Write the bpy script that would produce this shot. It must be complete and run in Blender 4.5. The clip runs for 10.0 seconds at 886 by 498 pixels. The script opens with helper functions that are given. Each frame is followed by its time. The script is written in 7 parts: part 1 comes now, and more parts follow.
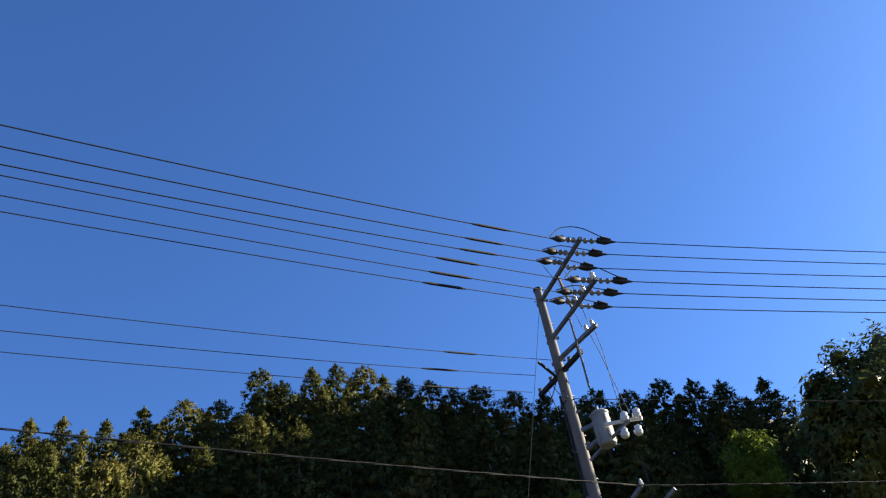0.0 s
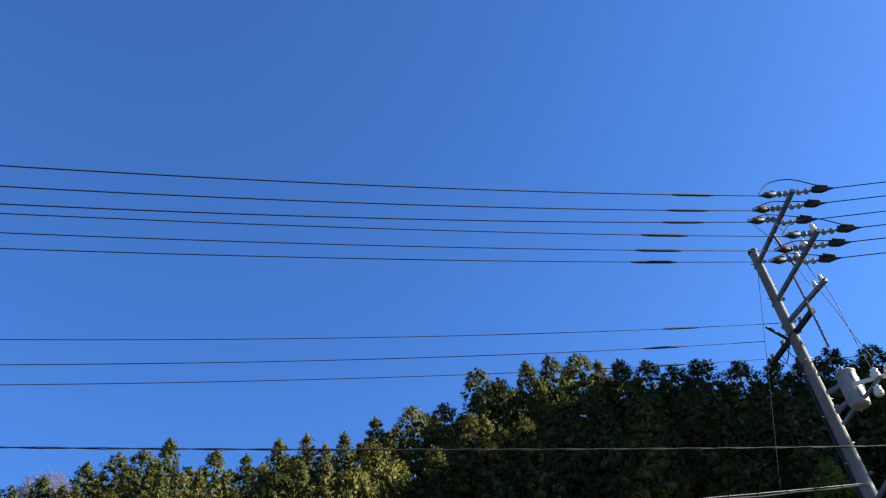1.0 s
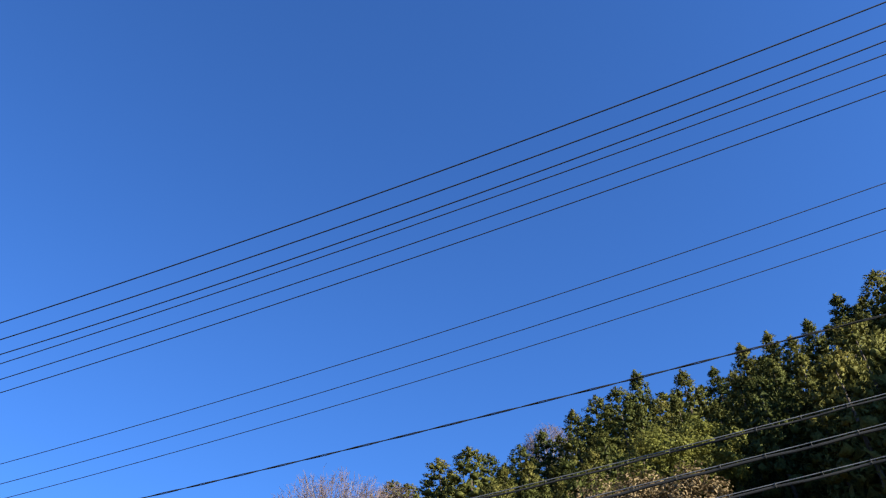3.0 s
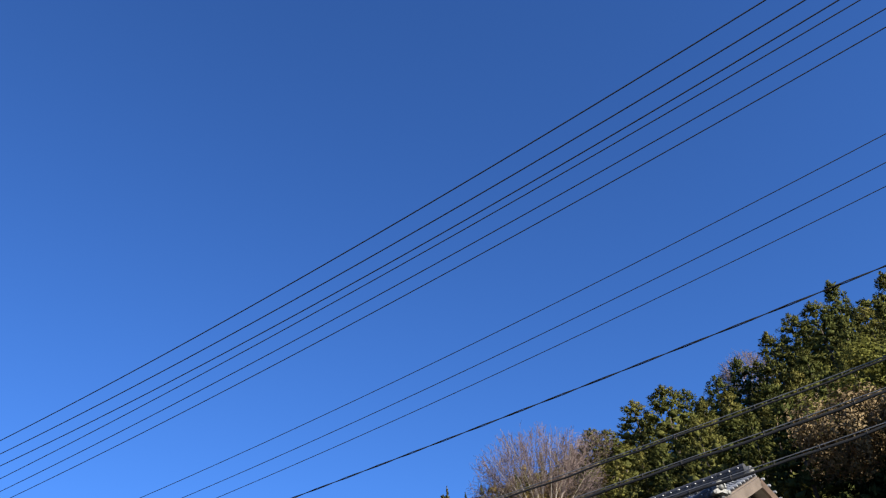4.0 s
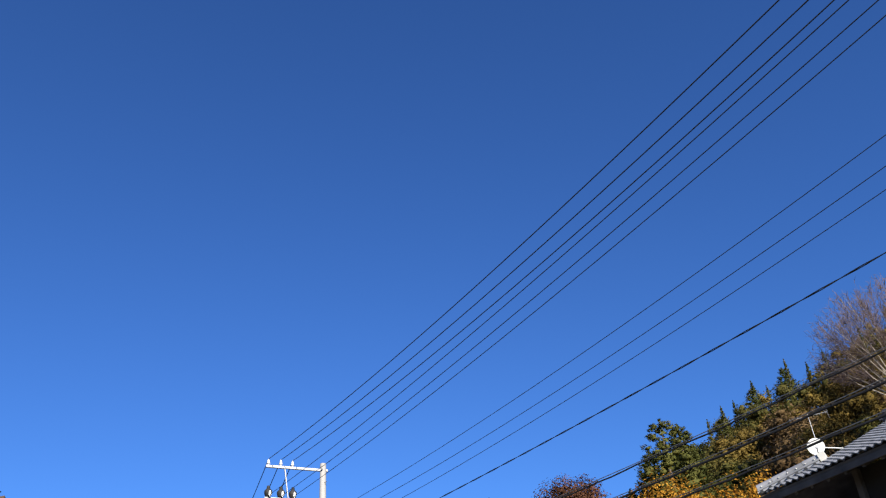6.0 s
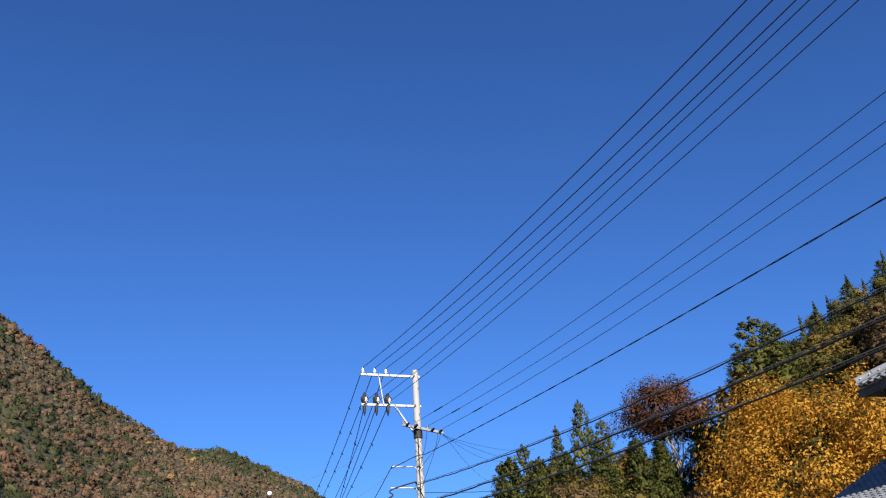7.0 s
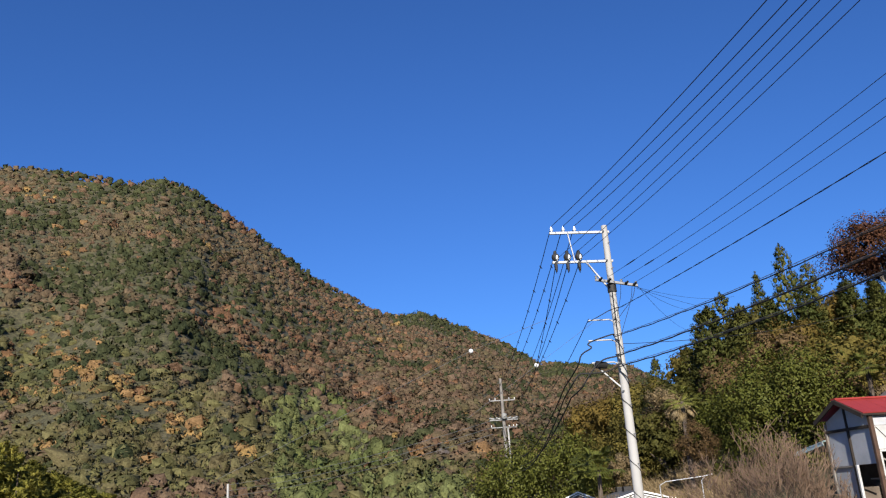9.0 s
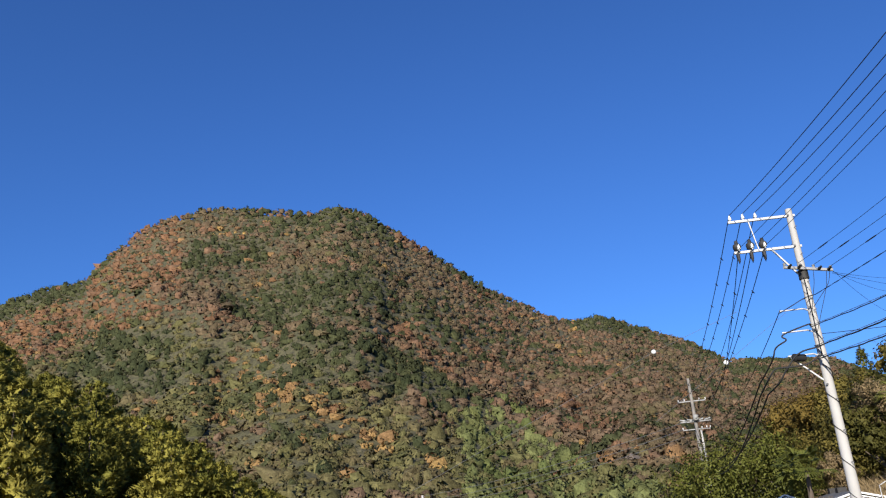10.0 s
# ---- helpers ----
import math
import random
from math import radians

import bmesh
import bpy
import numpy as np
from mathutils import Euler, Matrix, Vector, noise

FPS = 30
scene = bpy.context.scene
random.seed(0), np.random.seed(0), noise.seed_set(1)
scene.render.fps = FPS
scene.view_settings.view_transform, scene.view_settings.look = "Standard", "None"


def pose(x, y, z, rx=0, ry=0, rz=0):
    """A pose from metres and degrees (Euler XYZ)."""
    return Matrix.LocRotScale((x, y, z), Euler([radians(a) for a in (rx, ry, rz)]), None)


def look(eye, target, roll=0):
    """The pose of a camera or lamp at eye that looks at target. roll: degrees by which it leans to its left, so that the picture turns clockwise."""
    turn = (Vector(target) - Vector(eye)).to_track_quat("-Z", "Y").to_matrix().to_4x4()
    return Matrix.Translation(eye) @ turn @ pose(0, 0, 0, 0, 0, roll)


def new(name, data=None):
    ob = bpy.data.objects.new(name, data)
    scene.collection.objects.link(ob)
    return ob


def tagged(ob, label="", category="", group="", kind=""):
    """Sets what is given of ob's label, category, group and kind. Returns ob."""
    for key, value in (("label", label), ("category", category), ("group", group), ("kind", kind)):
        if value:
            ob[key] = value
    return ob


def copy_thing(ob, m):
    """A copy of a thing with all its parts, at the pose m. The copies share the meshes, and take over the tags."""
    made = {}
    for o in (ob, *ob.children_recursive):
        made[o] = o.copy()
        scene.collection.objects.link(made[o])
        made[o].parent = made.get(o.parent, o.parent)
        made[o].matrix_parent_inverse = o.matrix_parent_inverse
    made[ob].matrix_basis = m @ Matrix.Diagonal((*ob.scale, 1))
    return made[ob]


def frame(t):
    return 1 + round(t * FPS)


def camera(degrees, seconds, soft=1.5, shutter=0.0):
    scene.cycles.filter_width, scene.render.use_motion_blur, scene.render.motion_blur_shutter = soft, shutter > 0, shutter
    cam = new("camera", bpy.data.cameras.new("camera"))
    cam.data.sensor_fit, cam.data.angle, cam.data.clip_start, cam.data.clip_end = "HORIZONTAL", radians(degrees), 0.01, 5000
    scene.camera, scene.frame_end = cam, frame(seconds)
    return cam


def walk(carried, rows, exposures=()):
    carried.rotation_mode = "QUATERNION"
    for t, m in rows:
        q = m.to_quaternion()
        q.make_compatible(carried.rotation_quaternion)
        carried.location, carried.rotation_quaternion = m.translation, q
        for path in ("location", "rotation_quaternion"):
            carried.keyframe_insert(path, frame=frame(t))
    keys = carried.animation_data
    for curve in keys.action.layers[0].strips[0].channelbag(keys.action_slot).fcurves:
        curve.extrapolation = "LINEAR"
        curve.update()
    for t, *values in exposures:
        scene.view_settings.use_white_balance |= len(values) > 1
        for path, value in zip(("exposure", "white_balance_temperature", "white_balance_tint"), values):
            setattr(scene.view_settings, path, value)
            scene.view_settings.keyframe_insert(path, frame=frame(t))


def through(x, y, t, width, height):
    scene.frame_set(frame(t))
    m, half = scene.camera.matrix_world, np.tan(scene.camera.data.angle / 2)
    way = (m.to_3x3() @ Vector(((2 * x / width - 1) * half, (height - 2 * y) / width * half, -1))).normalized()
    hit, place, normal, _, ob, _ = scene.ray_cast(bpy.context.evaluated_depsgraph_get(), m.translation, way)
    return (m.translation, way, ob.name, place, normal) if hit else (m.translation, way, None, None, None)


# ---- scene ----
cam = camera(57.8, 10.0, soft=1.2)
PATH = [
    (0, (0.084, 0.370, 1.717), (-0.461, 7.981, 8.181), -10.65),
    (0.5, (0.003, 0.305, 1.687), (-1.597, 7.641, 8.291), -9.62),
    (1, (-0.072, 0.225, 1.692), (-2.869, 7.130, 8.362), -7.78),
    (1.5, (-0.124, 0.213, 1.677), (-4.052, 6.553, 8.337), -5.76),
    (2, (-0.156, 0.166, 1.664), (-5.097, 5.859, 8.235), -4.38),
    (2.5, (-0.217, 0.143, 1.649), (-6.133, 4.964, 8.111), -3.62),
    (3, (-0.271, 0.111, 1.668), (-6.894, 4.052, 8.039), -4.21),
    (3.2, (-0.297, 0.107, 1.666), (-7.123, 3.685, 7.944), -4.66),
    (4.3, (-0.384, 0.062, 1.673), (-8.211, 1.744, 7.665), -5.19),
    (4.5, (-0.386, 0.062, 1.678), (-8.328, 1.416, 7.602), -5.06),
    (5, (-0.405, 0.037, 1.690), (-8.549, 0.567, 7.470), -4.73),
    (5.5, (-0.424, -0.019, 1.700), (-8.661, -0.451, 7.354), -4.47),
    (6, (-0.430, -0.071, 1.717), (-8.765, -1.382, 7.084), -4.58),
    (6.2, (-0.436, -0.098, 1.705), (-8.859, -1.667, 6.931), -4.83),
    (7.3, (-0.441, -0.177, 1.680), (-9.108, -2.950, 5.827), -4.00),
    (7.5, (-0.446, -0.177, 1.683), (-9.138, -3.169, 5.619), -4.11),
    (8, (-0.460, -0.208, 1.695), (-9.147, -3.694, 5.212), -3.57),
    (8.5, (-0.477, -0.228, 1.707), (-9.008, -4.330, 4.929), -3.35),
    (9, (-0.432, -0.259, 1.681), (-8.657, -5.087, 4.688), -3.80),
    (9.5, (-0.409, -0.283, 1.662), (-8.050, -5.986, 4.677), -4.21),
    (10, (-0.397, -0.269, 1.659), (-7.309, -6.722, 4.913), -4.87),
]
walk(cam, [(t, look(eye, target, roll)) for t, eye, target, roll in PATH],
     exposures=[(0, 1.53, 7350, 7), (0.5, 1.6, 7000, 5), (1, 1.68, 6800, 4), (2, 1.82, 6600, 4), (3, 1.56, 6550, 6), (4.5, 1.1, 6500, 10), (5.0, 1.06, 6500, 10), (5.5, 0.87, 6500, 10), (6, 0.84, 6500, 10), (7.5, 0.75, 6500, 10), (8.5, 0.7, 6450, 10), (9.5, 0.66, 6450, 10), (10, 0.76, 6450, 10)])

# ---- world, sun ----
SUN_BEARING, SUN_HEIGHT = -63.0, 23.0
world = bpy.data.worlds.new("sky")
scene.world = world
world.use_nodes = True
wn = world.node_tree.nodes
wl = world.node_tree.links
sky = wn.new("ShaderNodeTexSky")
sky.sky_type = "NISHITA"
sky.sun_disc = False
sky.sun_elevation = radians(SUN_HEIGHT)
sky.sun_rotation = radians(-SUN_BEARING)
sky.altitude = 300
sky.air_density, sky.dust_density, sky.ozone_density = 1.0, 0.8, 8.0
# the deep clear blue of dry autumn air
tint = wn.new("ShaderNodeMix")
tint.data_type, tint.blend_type = "RGBA", "MULTIPLY"
tint.inputs[0].default_value, tint.inputs[7].default_value = 1.0, (0.525, 0.69, 0.925, 1)
wl.new(sky.outputs[0], tint.inputs[6])
wl.new(tint.outputs[2], wn["Background"].inputs[0])
wn["Background"].inputs[1].default_value = 0.1


def spot(bearing, dist, z=0.0):
    """A place from a bearing (degrees to the left of +y), a distance from the middle and a height."""
    return Vector((-dist * math.sin(radians(bearing)), dist * math.cos(radians(bearing)), z))


sun_data = bpy.data.lights.new("sun", "SUN")
sun_data.energy, sun_data.angle, sun_data.color = 5.0, radians(0.5), (1.0, 0.93, 0.82)
sun = new("sun", sun_data)
sun_way = spot(SUN_BEARING, math.cos(radians(SUN_HEIGHT)), math.sin(radians(SUN_HEIGHT)))
sun.matrix_world = look(sun_way * 60, (0, 0, 0))


# ---- materials ----
def material(name, rough=0.7, metal=0.0):
    m = bpy.data.materials.new(name)
    m.use_nodes = True
    p = m.node_tree.nodes["Principled BSDF"]
    p.inputs["Roughness"].default_value, p.inputs["Metallic"].default_value = rough, metal
    return m, m.node_tree.nodes, m.node_tree.links, p


def ramp(nodes, stops):
    r = nodes.new("ShaderNodeValToRGB")
    r.color_ramp.interpolation = "LINEAR"
    el = r.color_ramp.elements
    while len(el) < len(stops):
        el.new(0.5)
    for e, (pos, col) in zip(el, stops):
        e.position, e.color = pos, (*col, 1)
    return r


def noise_node(nodes, links, scale, detail=4.0, rough=0.55, coord="Object"):
    tc = nodes.new("ShaderNodeTexCoord")
    n = nodes.new("ShaderNodeTexNoise")
    n.inputs["Scale"].default_value, n.inputs["Detail"].default_value, n.inputs["Roughness"].default_value = scale, detail, rough
    links.new(tc.outputs[coord], n.inputs["Vector"])
    return n


def mixed(nodes, links, a, b, fac, mode="MIX"):
    m = nodes.new("ShaderNodeMix")
    m.data_type, m.blend_type = "RGBA", mode
    for sock, v in ((m.inputs[0], fac), (m.inputs[6], a), (m.inputs[7], b)):
        if isinstance(v, (int, float)):
            sock.default_value = v
        elif isinstance(v, tuple):
            sock.default_value = (*v, 1)
        else:
            links.new(v, sock)
    return m.outputs[2]


def surface(name, dark, light, scale=3.0, fine=40.0, rough=0.7, metal=0.0, bump=0.15, spread=0.5, per_object=0.0):
    """A surface whose colour varies at two scales, with fine relief."""
    m, n, l, p = material(name, rough, metal)
    big, small = noise_node(n, l, scale), noise_node(n, l, fine, 3.0)
    r = ramp(n, [(0.5 - spread / 2, dark), (0.5 + spread / 2, light)])
    l.new(big.outputs[0], r.inputs[0])
    col = mixed(n, l, r.outputs[0], small.outputs[1], 0.12, "OVERLAY")
    if per_object:
        info = n.new("ShaderNodeObjectInfo")
        var = ramp(n, [(0.0, (1 - per_object,) * 3), (1.0, (1 + per_object,) * 3)])
        l.new(info.outputs["Random"], var.inputs[0])
        col = mixed(n, l, col, var.outputs[0], 1.0, "MULTIPLY")
    l.new(col, p.inputs["Base Color"])
    rr = n.new("ShaderNodeMapRange")
    rr.inputs[3].default_value, rr.inputs[4].default_value = max(0.05, rough - 0.12), min(1.0, rough + 0.12)
    l.new(small.outputs[0], rr.inputs[0])
    l.new(rr.outputs[0], p.inputs["Roughness"])
    if bump:
        b = n.new("ShaderNodeBump")
        b.inputs["Strength"].default_value, b.inputs["Distance"].default_value = bump, 0.02
        l.new(small.outputs[0], b.inputs["Height"])
        l.new(b.outputs[0], p.inputs["Normal"])
    return m


def foliage(name, stops, through=0.25, per_object=0.4, rough=0.65, patch=0.6, own_tone=0.14, gloss=0.06, grain=7.0):
    """Leaves: each leaf its own tone along the stops, shifted from tree to tree; some light shines through."""
    m, n, l, p = material(name, rough)
    geo, info = n.new("ShaderNodeNewGeometry"), n.new("ShaderNodeObjectInfo")

    def scaled(sock, k, plus):
        q = n.new("ShaderNodeMath")
        q.operation = "MULTIPLY_ADD"
        q.inputs[1].default_value = k
        l.new(sock, q.inputs[0])
        if isinstance(plus, float):
            q.inputs[2].default_value = plus
        else:
            l.new(plus, q.inputs[2])
        return q.outputs[0]

    own = scaled(geo.outputs["Random Per Island"], own_tone, 0.07 - own_tone / 2)
    tree = scaled(info.outputs["Random"], per_object, own)
    big = noise_node(n, l, patch, 2.0)
    d = scaled(big.outputs[0], 0.9, scaled(tree, 1.0, -0.22))
    r = ramp(n, stops)
    l.new(d, r.inputs[0])
    fine = noise_node(n, l, grain, 3.0, 0.7)
    tone = ramp(n, [(0.34, (0.62,) * 3), (0.66, (1.25,) * 3)])
    l.new(fine.outputs[0], tone.inputs[0])
    col = mixed(n, l, r.outputs[0], tone.outputs[0], 1.0, "MULTIPLY")
    l.new(col, p.inputs["Base Color"])
    bump = n.new("ShaderNodeBump")
    bump.inputs["Strength"].default_value, bump.inputs["Distance"].default_value = 0.55, 0.6 / grain
    l.new(fine.outputs[0], bump.inputs["Height"])
    l.new(bump.outputs[0], p.inputs["Normal"])
    p.inputs["Specular IOR Level"].default_value = gloss
    t = n.new("ShaderNodeBsdfTranslucent")
    l.new(col, t.inputs[0])
    mix = n.new("ShaderNodeMixShader")
    mix.inputs[0].default_value = through
    l.new(p.outputs[0], mix.inputs[1])
    l.new(t.outputs[0], mix.inputs[2])
    l.new(mix.outputs[0], n["Material Output"].inputs[0])
    return m


M_CONCRETE = surface("weathered_concrete", (0.13, 0.118, 0.105), (0.25, 0.23, 0.205), 1.2, 60, 0.85, 0, 0.25)
M_PALE_CONCRETE = surface("pale_concrete", (0.30, 0.29, 0.275), (0.42, 0.41, 0.39), 0.8, 50, 0.85, 0, 0.2)
M_STEEL = surface("galvanised_steel", (0.13, 0.13, 0.13), (0.24, 0.24, 0.24), 6, 70, 0.55, 0.55, 0.1)
M_BRIGHT_STEEL = surface("bright_galvanised_steel", (0.36, 0.36, 0.36), (0.5, 0.5, 0.5), 6, 70, 0.5, 0.35, 0.1)
M_IRON = surface("dark_iron", (0.012, 0.012, 0.012), (0.035, 0.032, 0.03), 8, 60, 0.7, 0.2, 0.1)
M_RUBBER = surface("black_cable_sheath", (0.006, 0.006, 0.007), (0.014, 0.014, 0.015), 4, 50, 0.8, 0, 0.05)
M_GREY_SHEATH = surface("grey_strand", (0.10, 0.10, 0.10), (0.2, 0.2, 0.2), 5, 60, 0.5, 0.3, 0.05)
M_PORCELAIN = surface("white_porcelain", (0.62, 0.62, 0.6), (0.8, 0.8, 0.78), 5, 30, 0.25, 0, 0.0)
M_GREY_PORCELAIN = surface("grey_porcelain", (0.14, 0.14, 0.135), (0.3, 0.3, 0.29), 9, 30, 0.3, 0, 0.0)
M_TRANSFORMER = surface("grey_tank_paint", (0.23, 0.23, 0.22), (0.33, 0.33, 0.31), 3, 40, 0.55, 0.0, 0.08)
M_TILE = surface("silver_grey_roof_tile", (0.13, 0.135, 0.145), (0.28, 0.285, 0.295), 2.2, 35, 0.36, 0.0, 0.12, per_object=0.25)
M_END_TILE = surface("worn_grey_end_tile", (0.05, 0.05, 0.047), (0.19, 0.187, 0.17), 11, 45, 0.5, 0, 0.3)
M_RIDGE_TILE = surface("dark_ridge_tile", (0.022, 0.023, 0.027), (0.05, 0.052, 0.057), 3, 35, 0.7, 0, 0.1, per_object=0.2)
M_LIME = surface("white_lime_plaster", (0.40, 0.39, 0.36), (0.60, 0.59, 0.55), 1.5, 20, 0.9, 0, 0.15)
M_OLD_WOOD = surface("weathered_timber", (0.06, 0.045, 0.033), (0.16, 0.125, 0.098), 2.5, 45, 0.85, 0, 0.3)
M_GREY_WOOD = surface("grey_bleached_timber", (0.14, 0.125, 0.11), (0.27, 0.25, 0.225), 2.5, 45, 0.85, 0, 0.3)
M_DARK_WOOD = surface("dark_stained_timber", (0.013, 0.009, 0.006), (0.034, 0.023, 0.016), 2, 40, 0.9, 0, 0.2)
M_BROWN_WOOD = surface("brown_timber", (0.045, 0.028, 0.018), (0.11, 0.068, 0.043), 2.5, 45, 0.85, 0, 0.3)
M_RED_CLOTH = surface("red_cloth", (0.25, 0.03, 0.02), (0.4, 0.06, 0.04), 4, 30, 0.9, 0, 0.2)
M_TARP = surface("blue_tarpaulin", (0.008, 0.012, 0.03), (0.018, 0.028, 0.065), 5, 20, 0.45, 0, 0.4)
M_RED_ROOF = surface("red_painted_sheet", (0.21, 0.02, 0.017), (0.31, 0.034, 0.028), 1.0, 25, 0.55, 0, 0.1)
M_WHITE_BOARD = surface("white_painted_board", (0.38, 0.375, 0.36), (0.56, 0.56, 0.55), 2.2, 25, 0.7, 0, 0.2, 0.35)
M_GREY_SHEET = surface("grey_translucent_sheet", (0.30, 0.31, 0.33), (0.46, 0.47, 0.49), 1.6, 20, 0.5, 0, 0.15)
M_DARK_SHEET = surface("dark_grey_roof_sheet", (0.07, 0.07, 0.072), (0.13, 0.13, 0.13), 1.6, 20, 0.6, 0, 0.15)
M_RUST = surface("rusty_steel", (0.05, 0.028, 0.018), (0.11, 0.062, 0.04), 5, 50, 0.85, 0.2, 0.2)
M_TEAL = surface("pale_teal_sheet", (0.28, 0.42, 0.42), (0.42, 0.55, 0.55), 2, 25, 0.5, 0, 0.1)
M_WHITE_METAL = surface("white_enamel", (0.7, 0.7, 0.68), (0.82, 0.82, 0.8), 2, 25, 0.35, 0, 0.02)
M_BARK = surface("cedar_bark", (0.05, 0.035, 0.025), (0.13, 0.10, 0.075), 4, 30, 0.9, 0, 0.4)
M_PALE_BARK = surface("pale_bark", (0.20, 0.165, 0.125), (0.38, 0.33, 0.26), 3, 30, 0.9, 0, 0.3)
M_TWIG = surface("purple_brown_twigs", (0.095, 0.066, 0.06), (0.16, 0.115, 0.10), 0.6, 20, 0.9, 0, 0.1)
M_RED_TWIG = surface("red_brown_twigs", (0.13, 0.08, 0.05), (0.22, 0.145, 0.095), 0.8, 20, 0.9, 0, 0.1)
M_DRY = foliage("dry_grass", [(0.0, (0.15, 0.105, 0.055)), (0.5, (0.25, 0.185, 0.10)), (1.0, (0.35, 0.27, 0.15))], 0.2)
M_CEDAR = foliage("cedar_needles", [(0.0, (0.034, 0.048, 0.015)), (0.35, (0.072, 0.083, 0.023)), (0.7, (0.125, 0.122, 0.032)), (1.0, (0.19, 0.16, 0.043))], 0.2, 0.45, 0.65, 0.6, 0.06)
M_CYPRESS = foliage("cypress_sprays", [(0.0, (0.138, 0.149, 0.035)), (0.45, (0.299, 0.282, 0.060)), (1.0, (0.460, 0.391, 0.093))], 0.45, 0.4, 0.65, 0.5, 0.06, 0.06, 4.0)
M_OLIVE = foliage("olive_leaves", [(0.0, (0.070, 0.068, 0.018)), (0.5, (0.146, 0.119, 0.031)), (1.0, (0.253, 0.175, 0.043))], 0.25, 0.6)
M_YELLOWGREEN = foliage("yellow_green_leaves", [(0.0, (0.10, 0.115, 0.025)), (0.5, (0.17, 0.172, 0.04)), (1.0, (0.26, 0.23, 0.06))], 0.35)
M_BAMBOO = foliage("bamboo_leaves", [(0.0, (0.09, 0.13, 0.015)), (0.5, (0.18, 0.24, 0.03)), (1.0, (0.30, 0.34, 0.06))], 0.45)
M_EVERGREEN = foliage("glossy_evergreen_leaves", [(0.0, (0.039, 0.042, 0.012)), (0.5, (0.084, 0.078, 0.021)), (1.0, (0.159, 0.128, 0.037))], 0.2, 0.4, 0.5)
M_CAMPHOR = foliage("camphor_leaves", [(0.0, (0.061, 0.072, 0.014)), (0.5, (0.117, 0.125, 0.024)), (1.0, (0.204, 0.192, 0.041))], 0.25, 0.3, 0.5, 0.6, 0.14, 0.15, 5.0)
M_ORANGE = foliage("golden_orange_leaves", [(0.0, (0.30, 0.14, 0.022)), (0.35, (0.55, 0.27, 0.035)), (0.7, (0.68, 0.40, 0.06)), (1.0, (0.62, 0.46, 0.09))], 0.4, 0.15, patch=0.8)
M_RUSSET = foliage("russet_leaves", [(0.0, (0.09, 0.042, 0.026)), (0.5, (0.145, 0.066, 0.036)), (1.0, (0.21, 0.10, 0.05))], 0.25)
M_GOLDBROWN = foliage("golden_brown_leaves", [(0.0, (0.081, 0.061, 0.016)), (0.5, (0.150, 0.105, 0.028)), (1.0, (0.243, 0.165, 0.040))], 0.25)
M_BROWN = foliage("brown_withered_leaves", [(0.0, (0.08, 0.05, 0.024)), (0.5, (0.14, 0.09, 0.042)), (1.0, (0.21, 0.145, 0.07))], 0.25)
M_PALM = foliage("palm_fronds", [(0.0, (0.072, 0.090, 0.020)), (1.0, (0.198, 0.195, 0.047))], 0.2)


def woods_material():
    """Far woods: the kind of each crown (its tint) picks the colour, each spray of leaves its tone."""
    m, n, l, p = material("autumn_woods", 0.8)
    at = n.new("ShaderNodeAttribute")
    at.attribute_name = "tint"
    r = ramp(n, [(0.0, (0.028, 0.034, 0.016)), (0.2, (0.056, 0.059, 0.026)), (0.36, (0.106, 0.097, 0.039)),
                 (0.5, (0.098, 0.075, 0.042)), (0.62, (0.122, 0.081, 0.052)), (0.75, (0.156, 0.082, 0.044)),
                 (0.85, (0.20, 0.122, 0.052)), (0.93, (0.29, 0.185, 0.062)), (0.96, (0.075, 0.09, 0.03)), (1.0, (0.115, 0.122, 0.046))])
    l.new(at.outputs["Fac"], r.inputs[0])
    geo = n.new("ShaderNodeNewGeometry")
    v = ramp(n, [(0.0, (0.72, 0.72, 0.72)), (1.0, (1.3, 1.3, 1.3))])
    l.new(geo.outputs["Random Per Island"], v.inputs[0])
    col = mixed(n, l, r.outputs[0], v.outputs[0], 1.0, "MULTIPLY")
    fine = noise_node(n, l, 0.75, 4.0, 0.75)
    tone = ramp(n, [(0.35, (0.66,) * 3), (0.65, (1.22,) * 3)])
    l.new(fine.outputs[0], tone.inputs[0])
    col = mixed(n, l, col, tone.outputs[0], 1.0, "MULTIPLY")
    l.new(col, p.inputs["Base Color"])
    bump = n.new("ShaderNodeBump")
    bump.inputs["Strength"].default_value, bump.inputs["Distance"].default_value = 0.7, 0.9
    l.new(fine.outputs[0], bump.inputs["Height"])
    l.new(bump.outputs[0], p.inputs["Normal"])
    p.inputs["Specular IOR Level"].default_value = 0.04
    return m


M_WOODS = woods_material()


